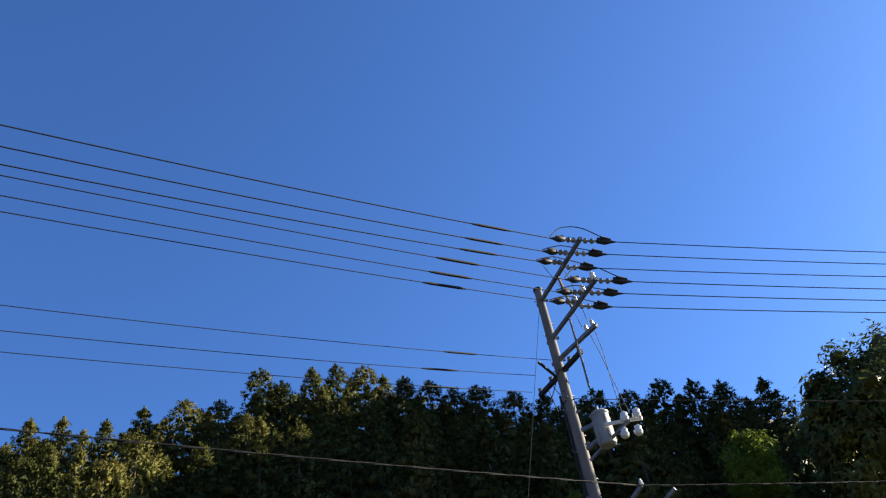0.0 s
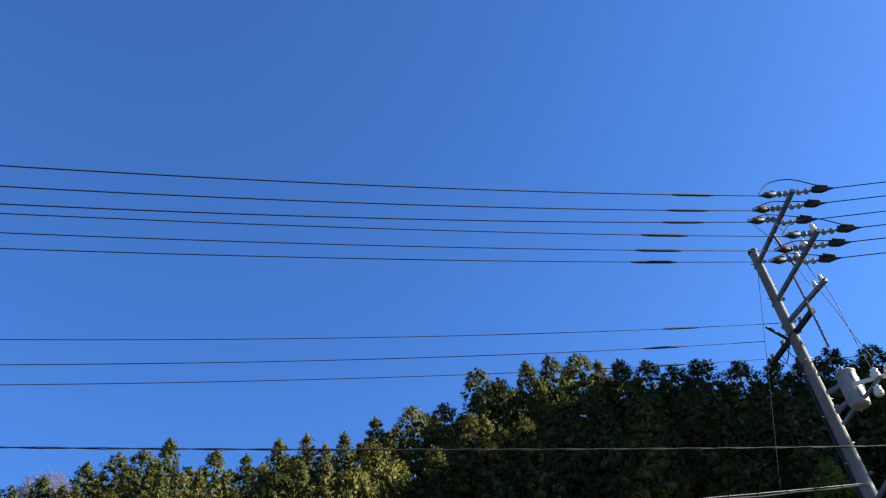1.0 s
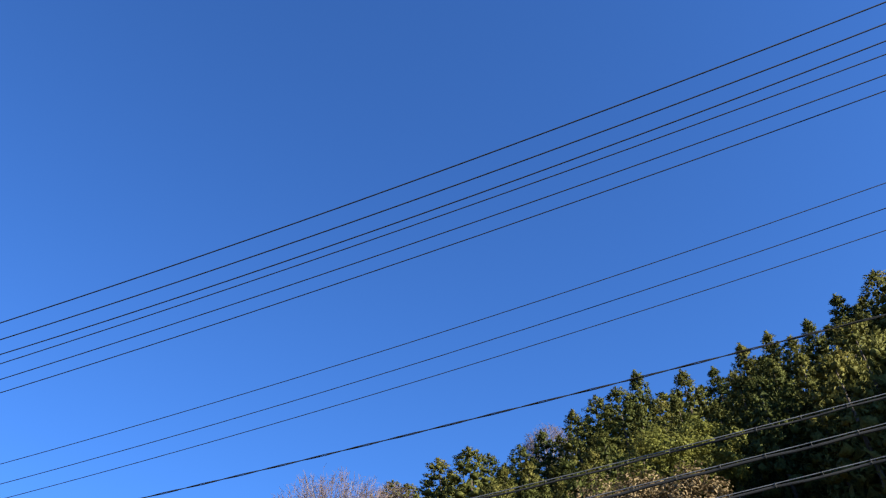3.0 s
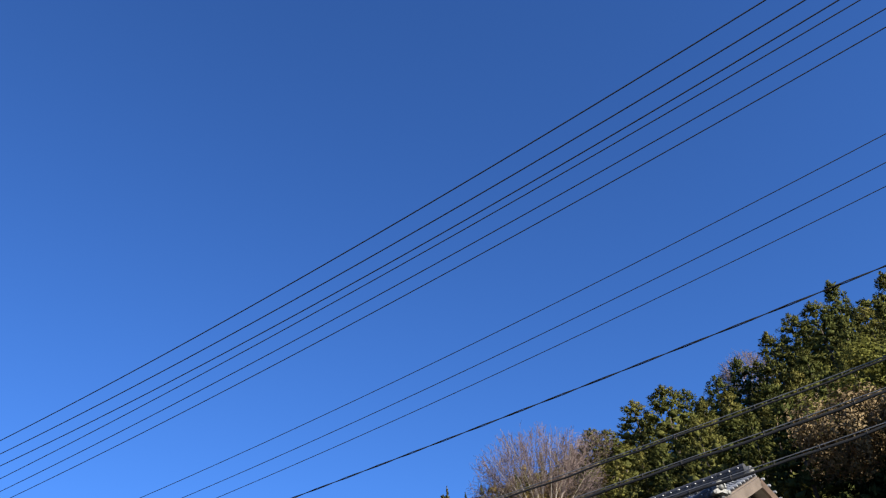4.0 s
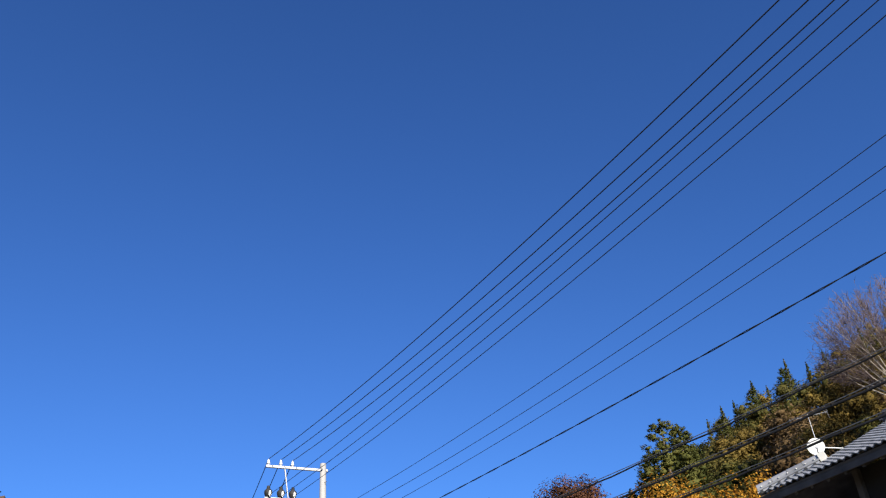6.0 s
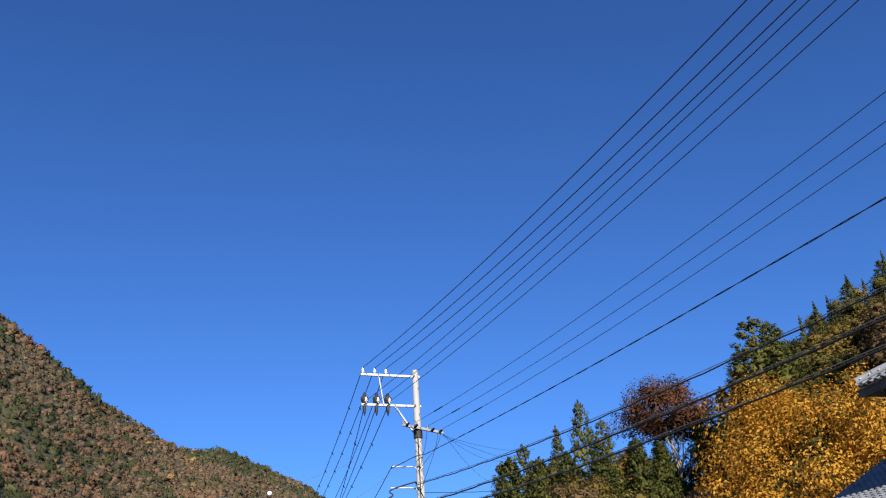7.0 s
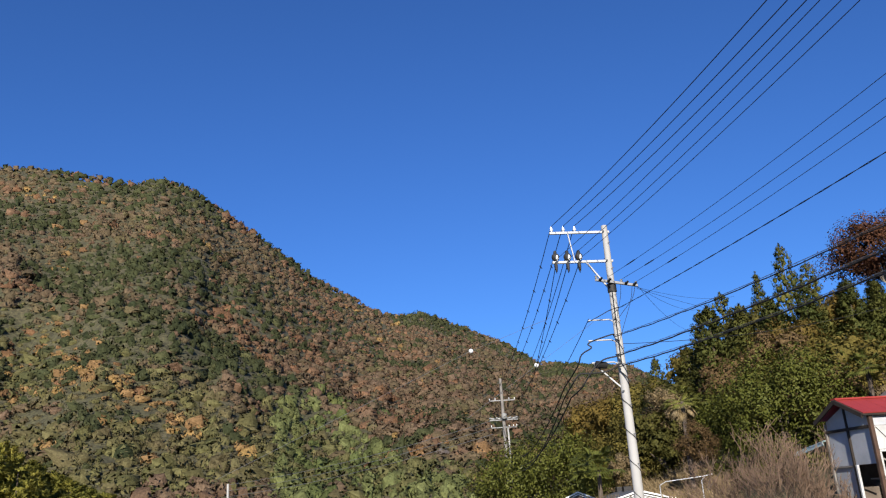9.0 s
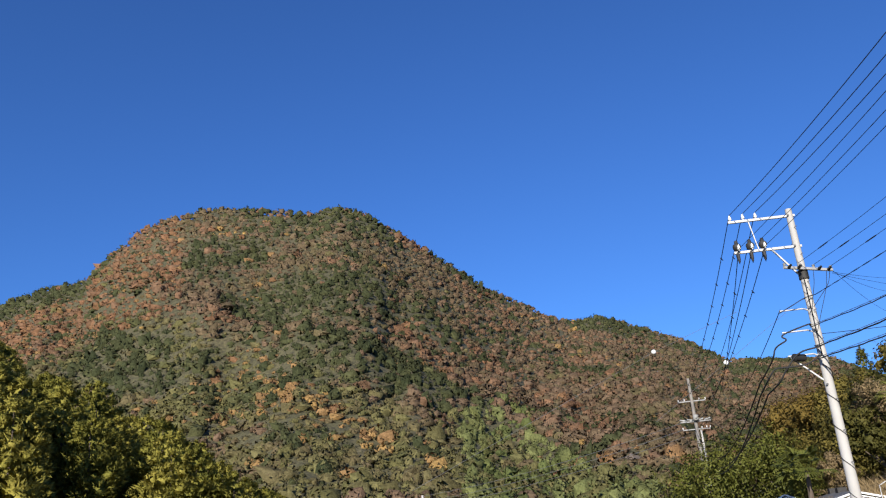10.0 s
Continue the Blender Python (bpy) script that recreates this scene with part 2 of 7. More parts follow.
def ground_material():
    m, n, l, p = material("forest_floor", 0.95)
    big, small = noise_node(n, l, 0.02, 6), noise_node(n, l, 0.9, 5)
    r = ramp(n, [(0.3, (0.035, 0.03, 0.016)), (0.5, (0.06, 0.055, 0.022)), (0.7, (0.11, 0.085, 0.045))])
    f = n.new("ShaderNodeMath")
    f.operation = "MULTIPLY_ADD"
    f.inputs[1].default_value = 0.5
    h = n.new("ShaderNodeMath")
    h.operation = "MULTIPLY"
    h.inputs[1].default_value = 0.5
    l.new(small.outputs[0], h.inputs[0])
    l.new(big.outputs[0], f.inputs[0])
    l.new(h.outputs[0], f.inputs[2])
    l.new(f.outputs[0], r.inputs[0])
    mott = noise_node(n, l, 0.35, 6, 0.75)
    tone = ramp(n, [(0.38, (0.4,) * 3), (0.62, (1.5,) * 3)])
    l.new(mott.outputs[0], tone.inputs[0])
    l.new(mixed(n, l, r.outputs[0], tone.outputs[0], 1.0, "MULTIPLY"), p.inputs["Base Color"])
    b = n.new("ShaderNodeBump")
    b.inputs["Strength"].default_value, b.inputs["Distance"].default_value = 0.6, 0.2
    l.new(small.outputs[0], b.inputs["Height"])
    l.new(b.outputs[0], p.inputs["Normal"])
    return m


M_GROUND = ground_material()


# ---- building tools ----
class Geo:
    """Collects vertices and faces of one mesh."""

    def __init__(self):
        self.v, self.f = [], []

    def add(self, verts, faces):
        k = len(self.v)
        self.v += [tuple(p) for p in verts]
        self.f += [tuple(i + k for i in f) for f in faces]
        return self

    def slab(self, p, q, a, b, up=(0, 0, 1), chamfer=0.0):
        """A beam from p to q, a wide across and b high, with chamfered long edges."""
        p, q = Vector(p), Vector(q)
        d = (q - p).normalized()
        s = d.cross(Vector(up))
        s = s.normalized() if s.length > 1e-4 else Vector((1, 0, 0))
        u = s.cross(d).normalized()
        c = chamfer if chamfer else 0.08 * min(a, b)
        prof = [(a / 2, b / 2 - c), (a / 2 - c, b / 2), (-a / 2 + c, b / 2), (-a / 2, b / 2 - c),
                (-a / 2, -b / 2 + c), (-a / 2 + c, -b / 2), (a / 2 - c, -b / 2), (a / 2, -b / 2 + c)]
        ring = [[e + s * x + u * y for x, y in prof] for e in (p, q)]
        faces = [(i, (i + 1) % 8, 8 + (i + 1) % 8, 8 + i) for i in range(8)]
        return self.add(ring[0] + ring[1], faces + [tuple(range(7, -1, -1)), tuple(range(8, 16))])

    def tube(self, pts, radii, n=8, cap=True):
        pts = [Vector(p) for p in pts]
        if isinstance(radii, (int, float)):
            radii = [radii] * len(pts)
        verts, side = [], None
        for i, p in enumerate(pts):
            d = (pts[min(i + 1, len(pts) - 1)] - pts[max(i - 1, 0)]).normalized()
            if side is None:
                side = d.orthogonal().normalized()
            side = (side - d * side.dot(d)).normalized()
            other = d.cross(side)
            verts += [p + radii[i] * (math.cos(2 * math.pi * k / n) * side + math.sin(2 * math.pi * k / n) * other) for k in range(n)]
        faces = [(i * n + k, i * n + (k + 1) % n, (i + 1) * n + (k + 1) % n, (i + 1) * n + k) for i in range(len(pts) - 1) for k in range(n)]
        if cap:
            faces += [tuple(range(n - 1, -1, -1)), tuple((len(pts) - 1) * n + k for k in range(n))]
        return self.add(verts, faces)

    def lathe(self, base, way, profile, n=12):
        """profile: rows of (along, radius)."""
        base, way = Vector(base), Vector(way).normalized()
        profile = [(float(h), float(r)) for h, r in profile]
        return self.tube([base + way * h for h, _ in profile], [max(r, 0.001) for _, r in profile], n)

    def sheet(self, corners, thick):
        """A flat panel with thickness, from its corners in order; the thickness goes below its face."""
        c = [Vector(p) for p in corners]
        nrm = (c[1] - c[0]).cross(c[2] - c[0]).normalized() * thick
        k = len(c)
        return self.add(c + [p - nrm for p in c], [tuple(range(k)), tuple(range(2 * k - 1, k - 1, -1))] + [((i + 1) % k, i, k + i, k + (i + 1) % k) for i in range(k)])

    def mesh(self, name, smooth=False):
        me = bpy.data.meshes.new(name)
        me.from_pydata(self.v, [], self.f)
        if smooth:
            me.shade_smooth()
            me.set_sharp_from_angle(angle=radians(38))
        me.update()
        return me


def part(name, geo, mat, parent=None, label="", smooth=False):
    """One mesh object, under a thing or a part, or on its own."""
    me = geo.mesh(name, smooth) if isinstance(geo, Geo) else geo
    if mat and not me.materials:
        me.materials.append(mat)
    ob = new(name, me)
    if parent:
        ob.parent = parent
    if label:
        ob["label"] = label
    return ob


def thing(name, label, category, group="", kind="", place=(0, 0, 0)):
    ob = new(name)
    ob.location = place
    return tagged(ob, label, category, group, kind)


def leaf_mesh(name, verts, mat, tint=None, normals=None):
    """A mesh of loose leaves from an (n, corners, 3) array."""
    k, c = verts.shape[:2]
    me = bpy.data.meshes.new(name)
    me.vertices.add(c * k)
    me.vertices.foreach_set("co", verts.reshape(-1).astype(np.float32))
    me.loops.add(c * k)
    me.loops.foreach_set("vertex_index", np.arange(c * k, dtype=np.int32))
    me.polygons.add(k)
    me.polygons.foreach_set("loop_start", np.arange(0, c * k, c, dtype=np.int32))
    if tint is not None:
        at = me.attributes.new("tint", "FLOAT", "FACE")
        at.data.foreach_set("value", tint.astype(np.float32))
    if normals is not None:
        at = me.attributes.new("custom_normal", "FLOAT_VECTOR", "POINT")
        at.data.foreach_set("vector", (np.repeat(unit(normals), c, axis=0) if normals.ndim == 2 else unit(normals)).reshape(-1).astype(np.float32))
    me.update(calc_edges=True)
    me.materials.append(mat)
    return me


def unit(a):
    return a / np.maximum(np.linalg.norm(a, axis=-1, keepdims=True), 1e-9)


def leaves(rng, centres, normals, size, slim=0.6, jitter=0.5, droop=0.0):
    """Pointed leaves or sprays, one at each centre, facing roughly along the normals: an (n, 4, 3) array."""
    k = len(centres)
    nrm = unit(normals + jitter * rng.normal(size=(k, 3)))
    t = rng.normal(size=(k, 3))
    t[:, 2] -= droop
    t = unit(t - (t * nrm).sum(1, keepdims=True) * nrm)
    b = np.cross(nrm, t)
    s = size[:, None] * rng.uniform(0.7, 1.3, (k, 1))
    w = s * slim
    bend = nrm * s * 0.25
    return np.stack([centres + t * s * 0.5 - bend, centres + b * w * 0.5, centres - t * s * 0.5 - bend * 0.4, centres - b * w * 0.5], 1)


def ball_points(rng, k):
    return unit(rng.normal(size=(k, 3)))


def sprays(rng, centres, normals, size, slim=0.6, jitter=0.4, droop=0.0):
    """Small three-cornered sprays of needles or leaves: an (n, 3, 3) array."""
    k = len(centres)
    nrm = unit(normals + jitter * rng.normal(size=(k, 3)))
    t = rng.normal(size=(k, 3))
    t[:, 2] -= droop
    t = unit(t - (t * nrm).sum(1, keepdims=True) * nrm)
    b = np.cross(nrm, t)
    s = size[:, None] * rng.uniform(0.65, 1.35, (k, 1))
    w = s * slim * 0.5
    return np.stack([centres + t * s * 0.6, centres - t * s * 0.4 + b * w, centres - t * s * 0.4 - b * w], 1)


def shoots(rng, centres, ways, size):
    """Slender tufts that grow outward along the ways: an (n, 3, 3) array."""
    k = len(centres)
    t = unit(unit(ways) + 0.45 * rng.normal(size=(k, 3)))
    b = unit(np.cross(t, rng.normal(size=(k, 3))))
    s = size[:, None] * rng.uniform(0.6, 1.3, (k, 1))
    w = s * rng.uniform(0.16, 0.3, (k, 1))
    return np.stack([centres + t * s * 0.75, centres - t * s * 0.25 + b * w, centres - t * s * 0.25 - b * w], 1)


def icosahedron():
    a, b = 0.525731, 0.850651
    v = np.array([(-a, b, 0), (a, b, 0), (-a, -b, 0), (a, -b, 0), (0, -a, b), (0, a, b), (0, -a, -b), (0, a, -b), (b, 0, -a), (b, 0, a), (-b, 0, -a), (-b, 0, a)])
    d = np.linalg.norm(v[:, None] - v[None], axis=-1)
    tri = [(i, j, k) for i in range(12) for j in range(12) for k in range(12) if i < j and i < k and max(d[i, j], d[j, k], d[i, k]) < 1.1 and np.dot(np.cross(v[j] - v[i], v[k] - v[i]), v[i]) > 0]
    return v, np.array(tri)


ICO_V, ICO_F = icosahedron()


def lumps(rng, centres, radii, rough=0.16, half=False):
    """Rounded uneven cores of foliage: (n, 3, 3) corners and their normals. half: leave out the underside."""
    k = len(centres)
    q, r = np.linalg.qr(rng.normal(size=(3, 3)))
    v = ICO_V @ q if not half else ICO_V
    f = ICO_F[ICO_V[ICO_F].mean(1)[:, 2] > -0.55] if half else ICO_F
    rad = radii[:, None, :] if radii.ndim == 2 else radii[:, None, None]
    p = centres[:, None] + v[None] * rad * (1 + rough * rng.normal(size=(k, 12, 1)))
    nrm = np.broadcast_to(v, (k, 12, 3))
    return p[:, f].reshape(-1, 3, 3), nrm[:, f].reshape(-1, 3, 3)


# ---- the lie of the land ----
def table(rows):
    a = np.array(rows, float)
    return lambda b: np.interp(b, a[:, 0], a[:, 1])


# near hill: treetop height angle, distance of its crest, distance of its foot, tree height, all by bearing
# bearings below -28 are out of view, raised to block the sun
HILL_UP = table([(-58, 0), (-54, 10), (-47, 26.5), (-39, 32.6), (-32, 28.2), (-28, 24.5), (-19, 23.5), (-17, 25), (-12, 27), (-5, 28.2), (1, 29.3), (7, 31.2), (13, 32.6),
                 (21, 32.5), (26, 30.9), (32, 29.6), (45, 28.4), (52, 26), (57, 24.8), (61, 23), (65, 22.3), (68, 22), (71, 21.4), (74, 20.3), (76, 19.8),
                 (80, 18.7), (84, 17.2), (88, 14.6), (94, 13.2), (97, 13.2), (100, 11.6), (103, 9.6), (106, 7.8), (109, 6.2), (114, 4.0), (122, 1.5), (130, 0)])
HILL_FAR = table([(-60, 55), (20, 56), (40, 62), (60, 74), (72, 88), (82, 92), (90, 84), (97, 74), (104, 80), (112, 100), (125, 115)])
HILL_FOOT = table([(-60, 25), (0, 26), (50, 30), (70, 35), (95, 36), (110, 48), (125, 85)])
HILL_TREES = table([(-60, 13), (55, 13), (64, 7), (70, 5), (76, 6), (86, 8), (95, 11), (104, 9), (112, 7)])
# hill beyond the end of the valley's near side
LEFT_UP = table([(138, 0), (144, 1.4), (148, 3.6), (151, 6.4), (154, 8.4), (156, 9.8), (159, 11.2), (163, 13.6), (170, 17), (184, 18), (200, 12), (215, 0)])
# the mountain over the valley
MOUNT_UP = table([(96, 0), (103, 5), (108, 8), (111, 8.4), (114, 8.7), (116.5, 10.3), (118.3, 11.15), (121.3, 12.5), (122.7, 12.93), (123.7, 12.72),
                  (124.9, 12.89), (126.5, 13.64), (128.1, 14.59), (130.1, 15.69), (132.1, 17.21), (134.1, 18.63), (136.1, 19.98), (138.2, 21.26),
                  (139.9, 21.97), (141.1, 22.15), (142.2, 22), (142.8, 21.68), (144.1, 21.84), (146.5, 22.11), (148.5, 22.16), (150.1, 22.06),
                  (152, 21.5), (153.7, 21.11), (154.6, 20.56), (156, 19.47), (157.6, 17.9), (158.2, 17.08), (159.2, 16.65), (160.8, 16.37), (163.2, 15.2),
                  (172, 13), (190, 11), (215, 0)])
MOUNT_FAR = table([(100, 1900), (112, 1760), (121, 1530), (127, 1260), (135, 1100), (145, 1010), (155, 1080), (160, 1220), (190, 1530)])


def bearing_of(x, y):
    b = np.degrees(np.arctan2(-x, y))
    return np.where(b < -110, b + 360, b)


def ripple(x, y, size):
    """Smooth uneven ground, about -1 to 1."""
    s = 2 * math.pi / size
    return (np.sin(s * x + 1.3) * np.cos(s * 0.83 * y + 0.4) + np.sin(s * 1.71 * x - s * 0.9 * y + 2.1) * 0.6 + np.cos(s * 2.3 * y + s * 1.1 * x) * 0.4) / 2


def vnoise(x, y, size, seed):
    """Smooth random values between 0 and 1, uneven at the given size."""
    grid = np.random.default_rng(900 + seed).uniform(size=(64, 64))
    u, v = np.asarray(x, float) / size, np.asarray(y, float) / size
    i, j = np.floor(u).astype(int), np.floor(v).astype(int)
    fu, fv = u - i, v - j
    fu, fv = fu * fu * (3 - 2 * fu), fv * fv * (3 - 2 * fv)
    at = lambda a, b: grid[(i + a) % 64, (j + b) % 64]  # noqa: E731
    return (at(0, 0) * (1 - fu) + at(1, 0) * fu) * (1 - fv) + (at(0, 1) * (1 - fu) + at(1, 1) * fu) * fv


# height angle of the spur across the mountain's face, by bearing
SPUR = table([(117, 2.5), (124.6, 4.2), (130.4, 8.0), (135.6, 9.0), (142.8, 11.7), (149.2, 14.7), (158, 17.5)])


def land(x, y):
    """Height of the ground."""
    x, y = np.asarray(x, float), np.asarray(y, float)
    r, b = np.hypot(x, y), bearing_of(x, y)
    tan = lambda a: np.tan(np.radians(a))  # noqa: E731
    far, foot = HILL_FAR(b), HILL_FOOT(b)
    top = np.maximum(far * tan(HILL_UP(b)) + 1.6 - 0.88 * HILL_TREES(b), 0) * (HILL_UP(b) > 0.05)
    k = np.clip((r - foot) / (far - foot), 0, 1)
    # an unseen rise added behind the crest, towards the sun, to shade the slope
    on = np.clip((10 - b) / 25, 0, 1) * np.clip((r - far) / 20, 0, 1) * (HILL_UP(b) > 0.05)
    top = top + on * np.maximum(np.minimum(r, 132) * tan(HILL_UP(b)) - 3.2 - top, 0)
    hill = top * (k ** 0.95) * (1 - 0.85 * np.clip((r - np.where(b < 10, 120, far * 1.15)) / (far * 1.6), 0, 1)) + ripple(x, y, 17) * 0.5 * k
    lk = np.clip((r - 62) / 55, 0, 1)
    left = np.maximum(118 * tan(LEFT_UP(b)) - 8.5, 0) * lk ** 0.9 * (1 - 0.8 * np.clip((r - 140) / 150, 0, 1))
    mf = MOUNT_FAR(b)
    mk = np.clip((r - 270) / (mf - 270), 0, 1)
    crest = np.maximum(mf * tan(MOUNT_UP(b) + 0.22) + 0.5, 0)
    mount = crest * (0.35 * mk + 0.65 * mk ** 1.5) * (1 - 0.7 * np.clip((r - mf * 1.02) / (mf * 1.2), 0, 1))
    # a spur that runs down across the slope, and gullies down the fall line
    way = np.degrees(np.arctan2(mount, r)) - SPUR(b)
    lean = b + 0.004 * (r - 700)
    gully = (vnoise(lean * 10, 0.03 * r, 46, 1) - 0.5) * 34 + (vnoise(lean * 10, 0.06 * r, 19, 2) - 0.5) * 13
    relief = np.exp(-(way / 1.3) ** 2) * 15 + gully + (vnoise(x, y, 60, 3) - 0.5) * 9
    mount = mount + relief * np.sin(np.pi * np.clip(mk, 0, 1)) * (crest > 20)
    return np.maximum.reduce([0 * r, hill, left, mount])


def build_ground():
    bear = np.concatenate([np.arange(-110, -50, 4), np.arange(-50, 104, 1.2), np.arange(104, 172, 0.5), np.arange(172, 250, 3)])
    rad = np.concatenate([[1.5, 4, 8, 13, 18, 23], np.arange(26, 130, 3.5), np.geomspace(133, 2300, 76), [2800, 3600, 5000]])
    bb, rr = np.meshgrid(bear, rad)
    x, y = -rr * np.sin(np.radians(bb)), rr * np.cos(np.radians(bb))
    z = land(x, y)
    n, m = len(bear), len(rad)
    verts = np.stack([x, y, z], -1).reshape(-1, 3).tolist() + [(0.0, 0.0, 0.0)]
    faces = [(i * n + j, i * n + (j + 1) % n, (i + 1) * n + (j + 1) % n, (i + 1) * n + j) for i in range(m - 1) for j in range(n)]
    faces += [(m * n, (j + 1) % n, j) for j in range(n)]
    me = bpy.data.meshes.new("ground")
    me.from_pydata(verts, [], [f[::-1] for f in faces])
    me.shade_smooth()
    me.update()
    ob = part("ground", me, M_GROUND)
    return tagged(ob, "valley floor and wooded slopes of brown leaf litter and grass", "ground", kind="structure")


build_ground()


def far_woods():
    """The mixed autumn woods on the mountain: crowns of leafy sprays, finer where they stand nearer."""
    rng = np.random.default_rng(11)
    n = 420000
    b, r = rng.uniform(103, 166, n), np.sqrt(rng.uniform(275.0**2, 1900.0**2, n))
    ok = r < MOUNT_FAR(b) * 1.03
    b, r = b[ok], r[ok]
    x, y = -r * np.sin(np.radians(b)), r * np.cos(np.radians(b))
    z = land(x, y)
    up = np.degrees(np.arctan2(z + 8, r))
    ok = (z > 2) & (up > LEFT_UP(b) * 0.9) & ~((abs(b - 121.4) < 0.7) & (up > 3.6) & (up < 5.2))
    x, y, z, b, r, up = (a[ok] for a in (x, y, z, b, r, up))
    # one crown in each cell of an even spread
    cell = 4.9 + 0.0016 * r
    key = np.round(x / cell).astype(int) * 100003 + np.round(y / cell).astype(int)
    _, first = np.unique(key, return_index=True)
    x, y, z, b, r, up = (a[first] for a in (x, y, z, b, r, up))
    k = len(x)
    u, g = rng.uniform(size=k), rng.normal(0, 1, k)
    below = MOUNT_UP(b) - up
    spur = up - SPUR(b) + 1.2 * (vnoise(x, y, 45, 10) - 0.5)
    over = np.clip(spur / 1.6 + 0.5, 0, 1)
    fields = [0.62 * vnoise(x, y, big, 20 + i) + 0.38 * vnoise(x, y, big * 0.36, 30 + i) for i, big in enumerate((95, 70, 60, 80))]
    ever, rust, pale, gilt = ((f - 0.5) + 0.10 * rng.normal(size=k) for f in fields)
    # olive and grey-green woods below the spur, brown and grey-brown ones above it
    tint = np.where(over > u, 0.545 + 0.16 * pale, 0.37 + 0.24 * pale) + 0.035 * g
    tint = np.where((rust > 0.13) & (over > 0.4), 0.68 + 0.14 * (rust - 0.13) + 0.03 * g, tint)
    tint = np.where((rust > 0.21) & (over <= 0.4), 0.6 + 0.03 * g, tint)
    russet = np.clip((134 - b) / 5, 0, 1) * np.clip((up - 6.5) / 2.5, 0, 1)
    tint = np.where((u < 0.75 * russet) & (rust > -0.12), 0.63 + 0.05 * g, tint)
    tint = np.where(ever > np.where(over > 0.5, 0.06 + 0.14 * russet, 0.13), np.clip(0.12 + 0.05 * g, 0.02, 0.24), tint)
    tint = np.where((b > 138.5) & (b < 145) & (below < 1.8 + 5 * ever) & (u > 0.4), 0.12 + 0.05 * g, tint)
    # gold and orange trees in a loose band under the spur
    band_of = np.exp(-((b - 142.0) / 7) ** 2 - ((spur + 1.6) / 1.7) ** 2)
    tint = np.where((gilt > 0.33 - 0.31 * band_of) & (u > 0.45), 0.84 + 0.035 * g, tint)
    tint = np.where((u > 0.992) & (over < 0.5) & (up > 5), rng.uniform(0.74, 0.9, k), tint)
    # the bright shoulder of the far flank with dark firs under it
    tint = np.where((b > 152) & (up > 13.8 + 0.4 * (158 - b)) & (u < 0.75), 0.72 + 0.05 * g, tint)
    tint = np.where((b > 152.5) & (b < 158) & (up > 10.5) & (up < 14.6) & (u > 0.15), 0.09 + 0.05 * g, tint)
    tint = np.where((b < 122) & (u < 0.7), 0.56 + 0.06 * g, tint)
    grove = (b + 6 * ever > 125.0 + 0.25 * up) & (b + 6 * rust < 132.5 - 0.45 * up) & (up < 7.0 + 6 * pale)
    tint = np.where(grove & (u > 0.3), rng.uniform(0.957, 0.975, k), tint)
    tint = np.where((b > 119) & (b < 133) & (spur < 0.3) & ~grove & (pale + 0.1 * g > 0.0), rng.uniform(0.985, 1.0, k), tint)
    tint = np.where((below < 0.5) & (ever > 0.02) & ((b > 133) | (b < 124)), 0.15 + 0.06 * g, tint)
    tint = np.clip(tint, 0, 1)
    conif = (tint < 0.13) | (tint > 0.955)
    size = (2.1 + 4.4 * rng.uniform(size=k) ** 2) * (1 + 0.0002 * r) * np.where(conif, 0.85, 1) * np.where((tint > 0.78) & (tint < 0.95), 0.95, 1)
    tall = size * np.where(conif, 1.3, rng.uniform(0.55, 0.95, k))
    gx, gy = (land(x + 6, y) - land(x - 6, y)) / 12, (land(x, y + 6) - land(x, y - 6)) / 12
    lie = unit(np.stack([-gx, -gy, np.ones(k)], -1))
    quads, tints, norms = [], [], []
    for zone, per, part_of in ((r < 500, 34, 0.32), ((r >= 500) & (r < 900), 19, 0.38), (r >= 900, 9, 0.45)):
        m = int(zone.sum())
        d = ball_points(rng, m * per).reshape(m, per, 3)
        d[..., 2] = np.abs(d[..., 2]) * 1.05 - 0.2
        lump = 1 + 0.25 * np.sin(d[..., 0] * 5 + rng.uniform(0, 6, (m, 1))) * np.cos(d[..., 1] * 5 + rng.uniform(0, 6, (m, 1)))
        shape = np.where(conif[zone][:, None], np.clip(1.15 - 0.8 * d[..., 2], 0.2, 1.2), 1.0)
        c = np.empty((m, per, 3))
        c[..., 0] = x[zone][:, None] + d[..., 0] * size[zone][:, None] * lump * shape
        c[..., 1] = y[zone][:, None] + d[..., 1] * size[zone][:, None] * lump * shape
        c[..., 2] = (z + 0.25 * tall)[zone][:, None] + d[..., 2] * tall[zone][:, None] * lump
        c = np.stack([x, y, z + 0.25 * tall], -1)[zone][:, None] + (c - np.stack([x, y, z + 0.25 * tall], -1)[zone][:, None]) * rng.uniform(0.66, 1.14, (m, per, 1))
        s = np.repeat(size[zone] * part_of, per)
        here = np.stack([x, y, z + 0.25 * tall], -1)[zone]
        core, core_n = lumps(rng, here, np.stack([size, size, tall], -1)[zone] * np.where(conif[zone], 0.62, 0.7)[:, None], 0.4, True)
        quads.append(core)
        norms.append(unit(0.8 * core_n + 0.48 * np.repeat(lie[zone], len(core) // m, axis=0)[:, None]))
        tints.append(np.repeat(tint[zone], len(core) // m))
        quads.append(sprays(rng, c.reshape(-1, 3), d.reshape(-1, 3) + np.array([0, 0, 0.2]), s, 0.65, 0.7, -0.3))
        norms.append(np.repeat((0.78 * unit(d.reshape(-1, 3)) + 0.48 * np.repeat(lie[zone], per, axis=0) + 0.3 * rng.normal(size=(m * per, 3)))[:, None], 3, 1))
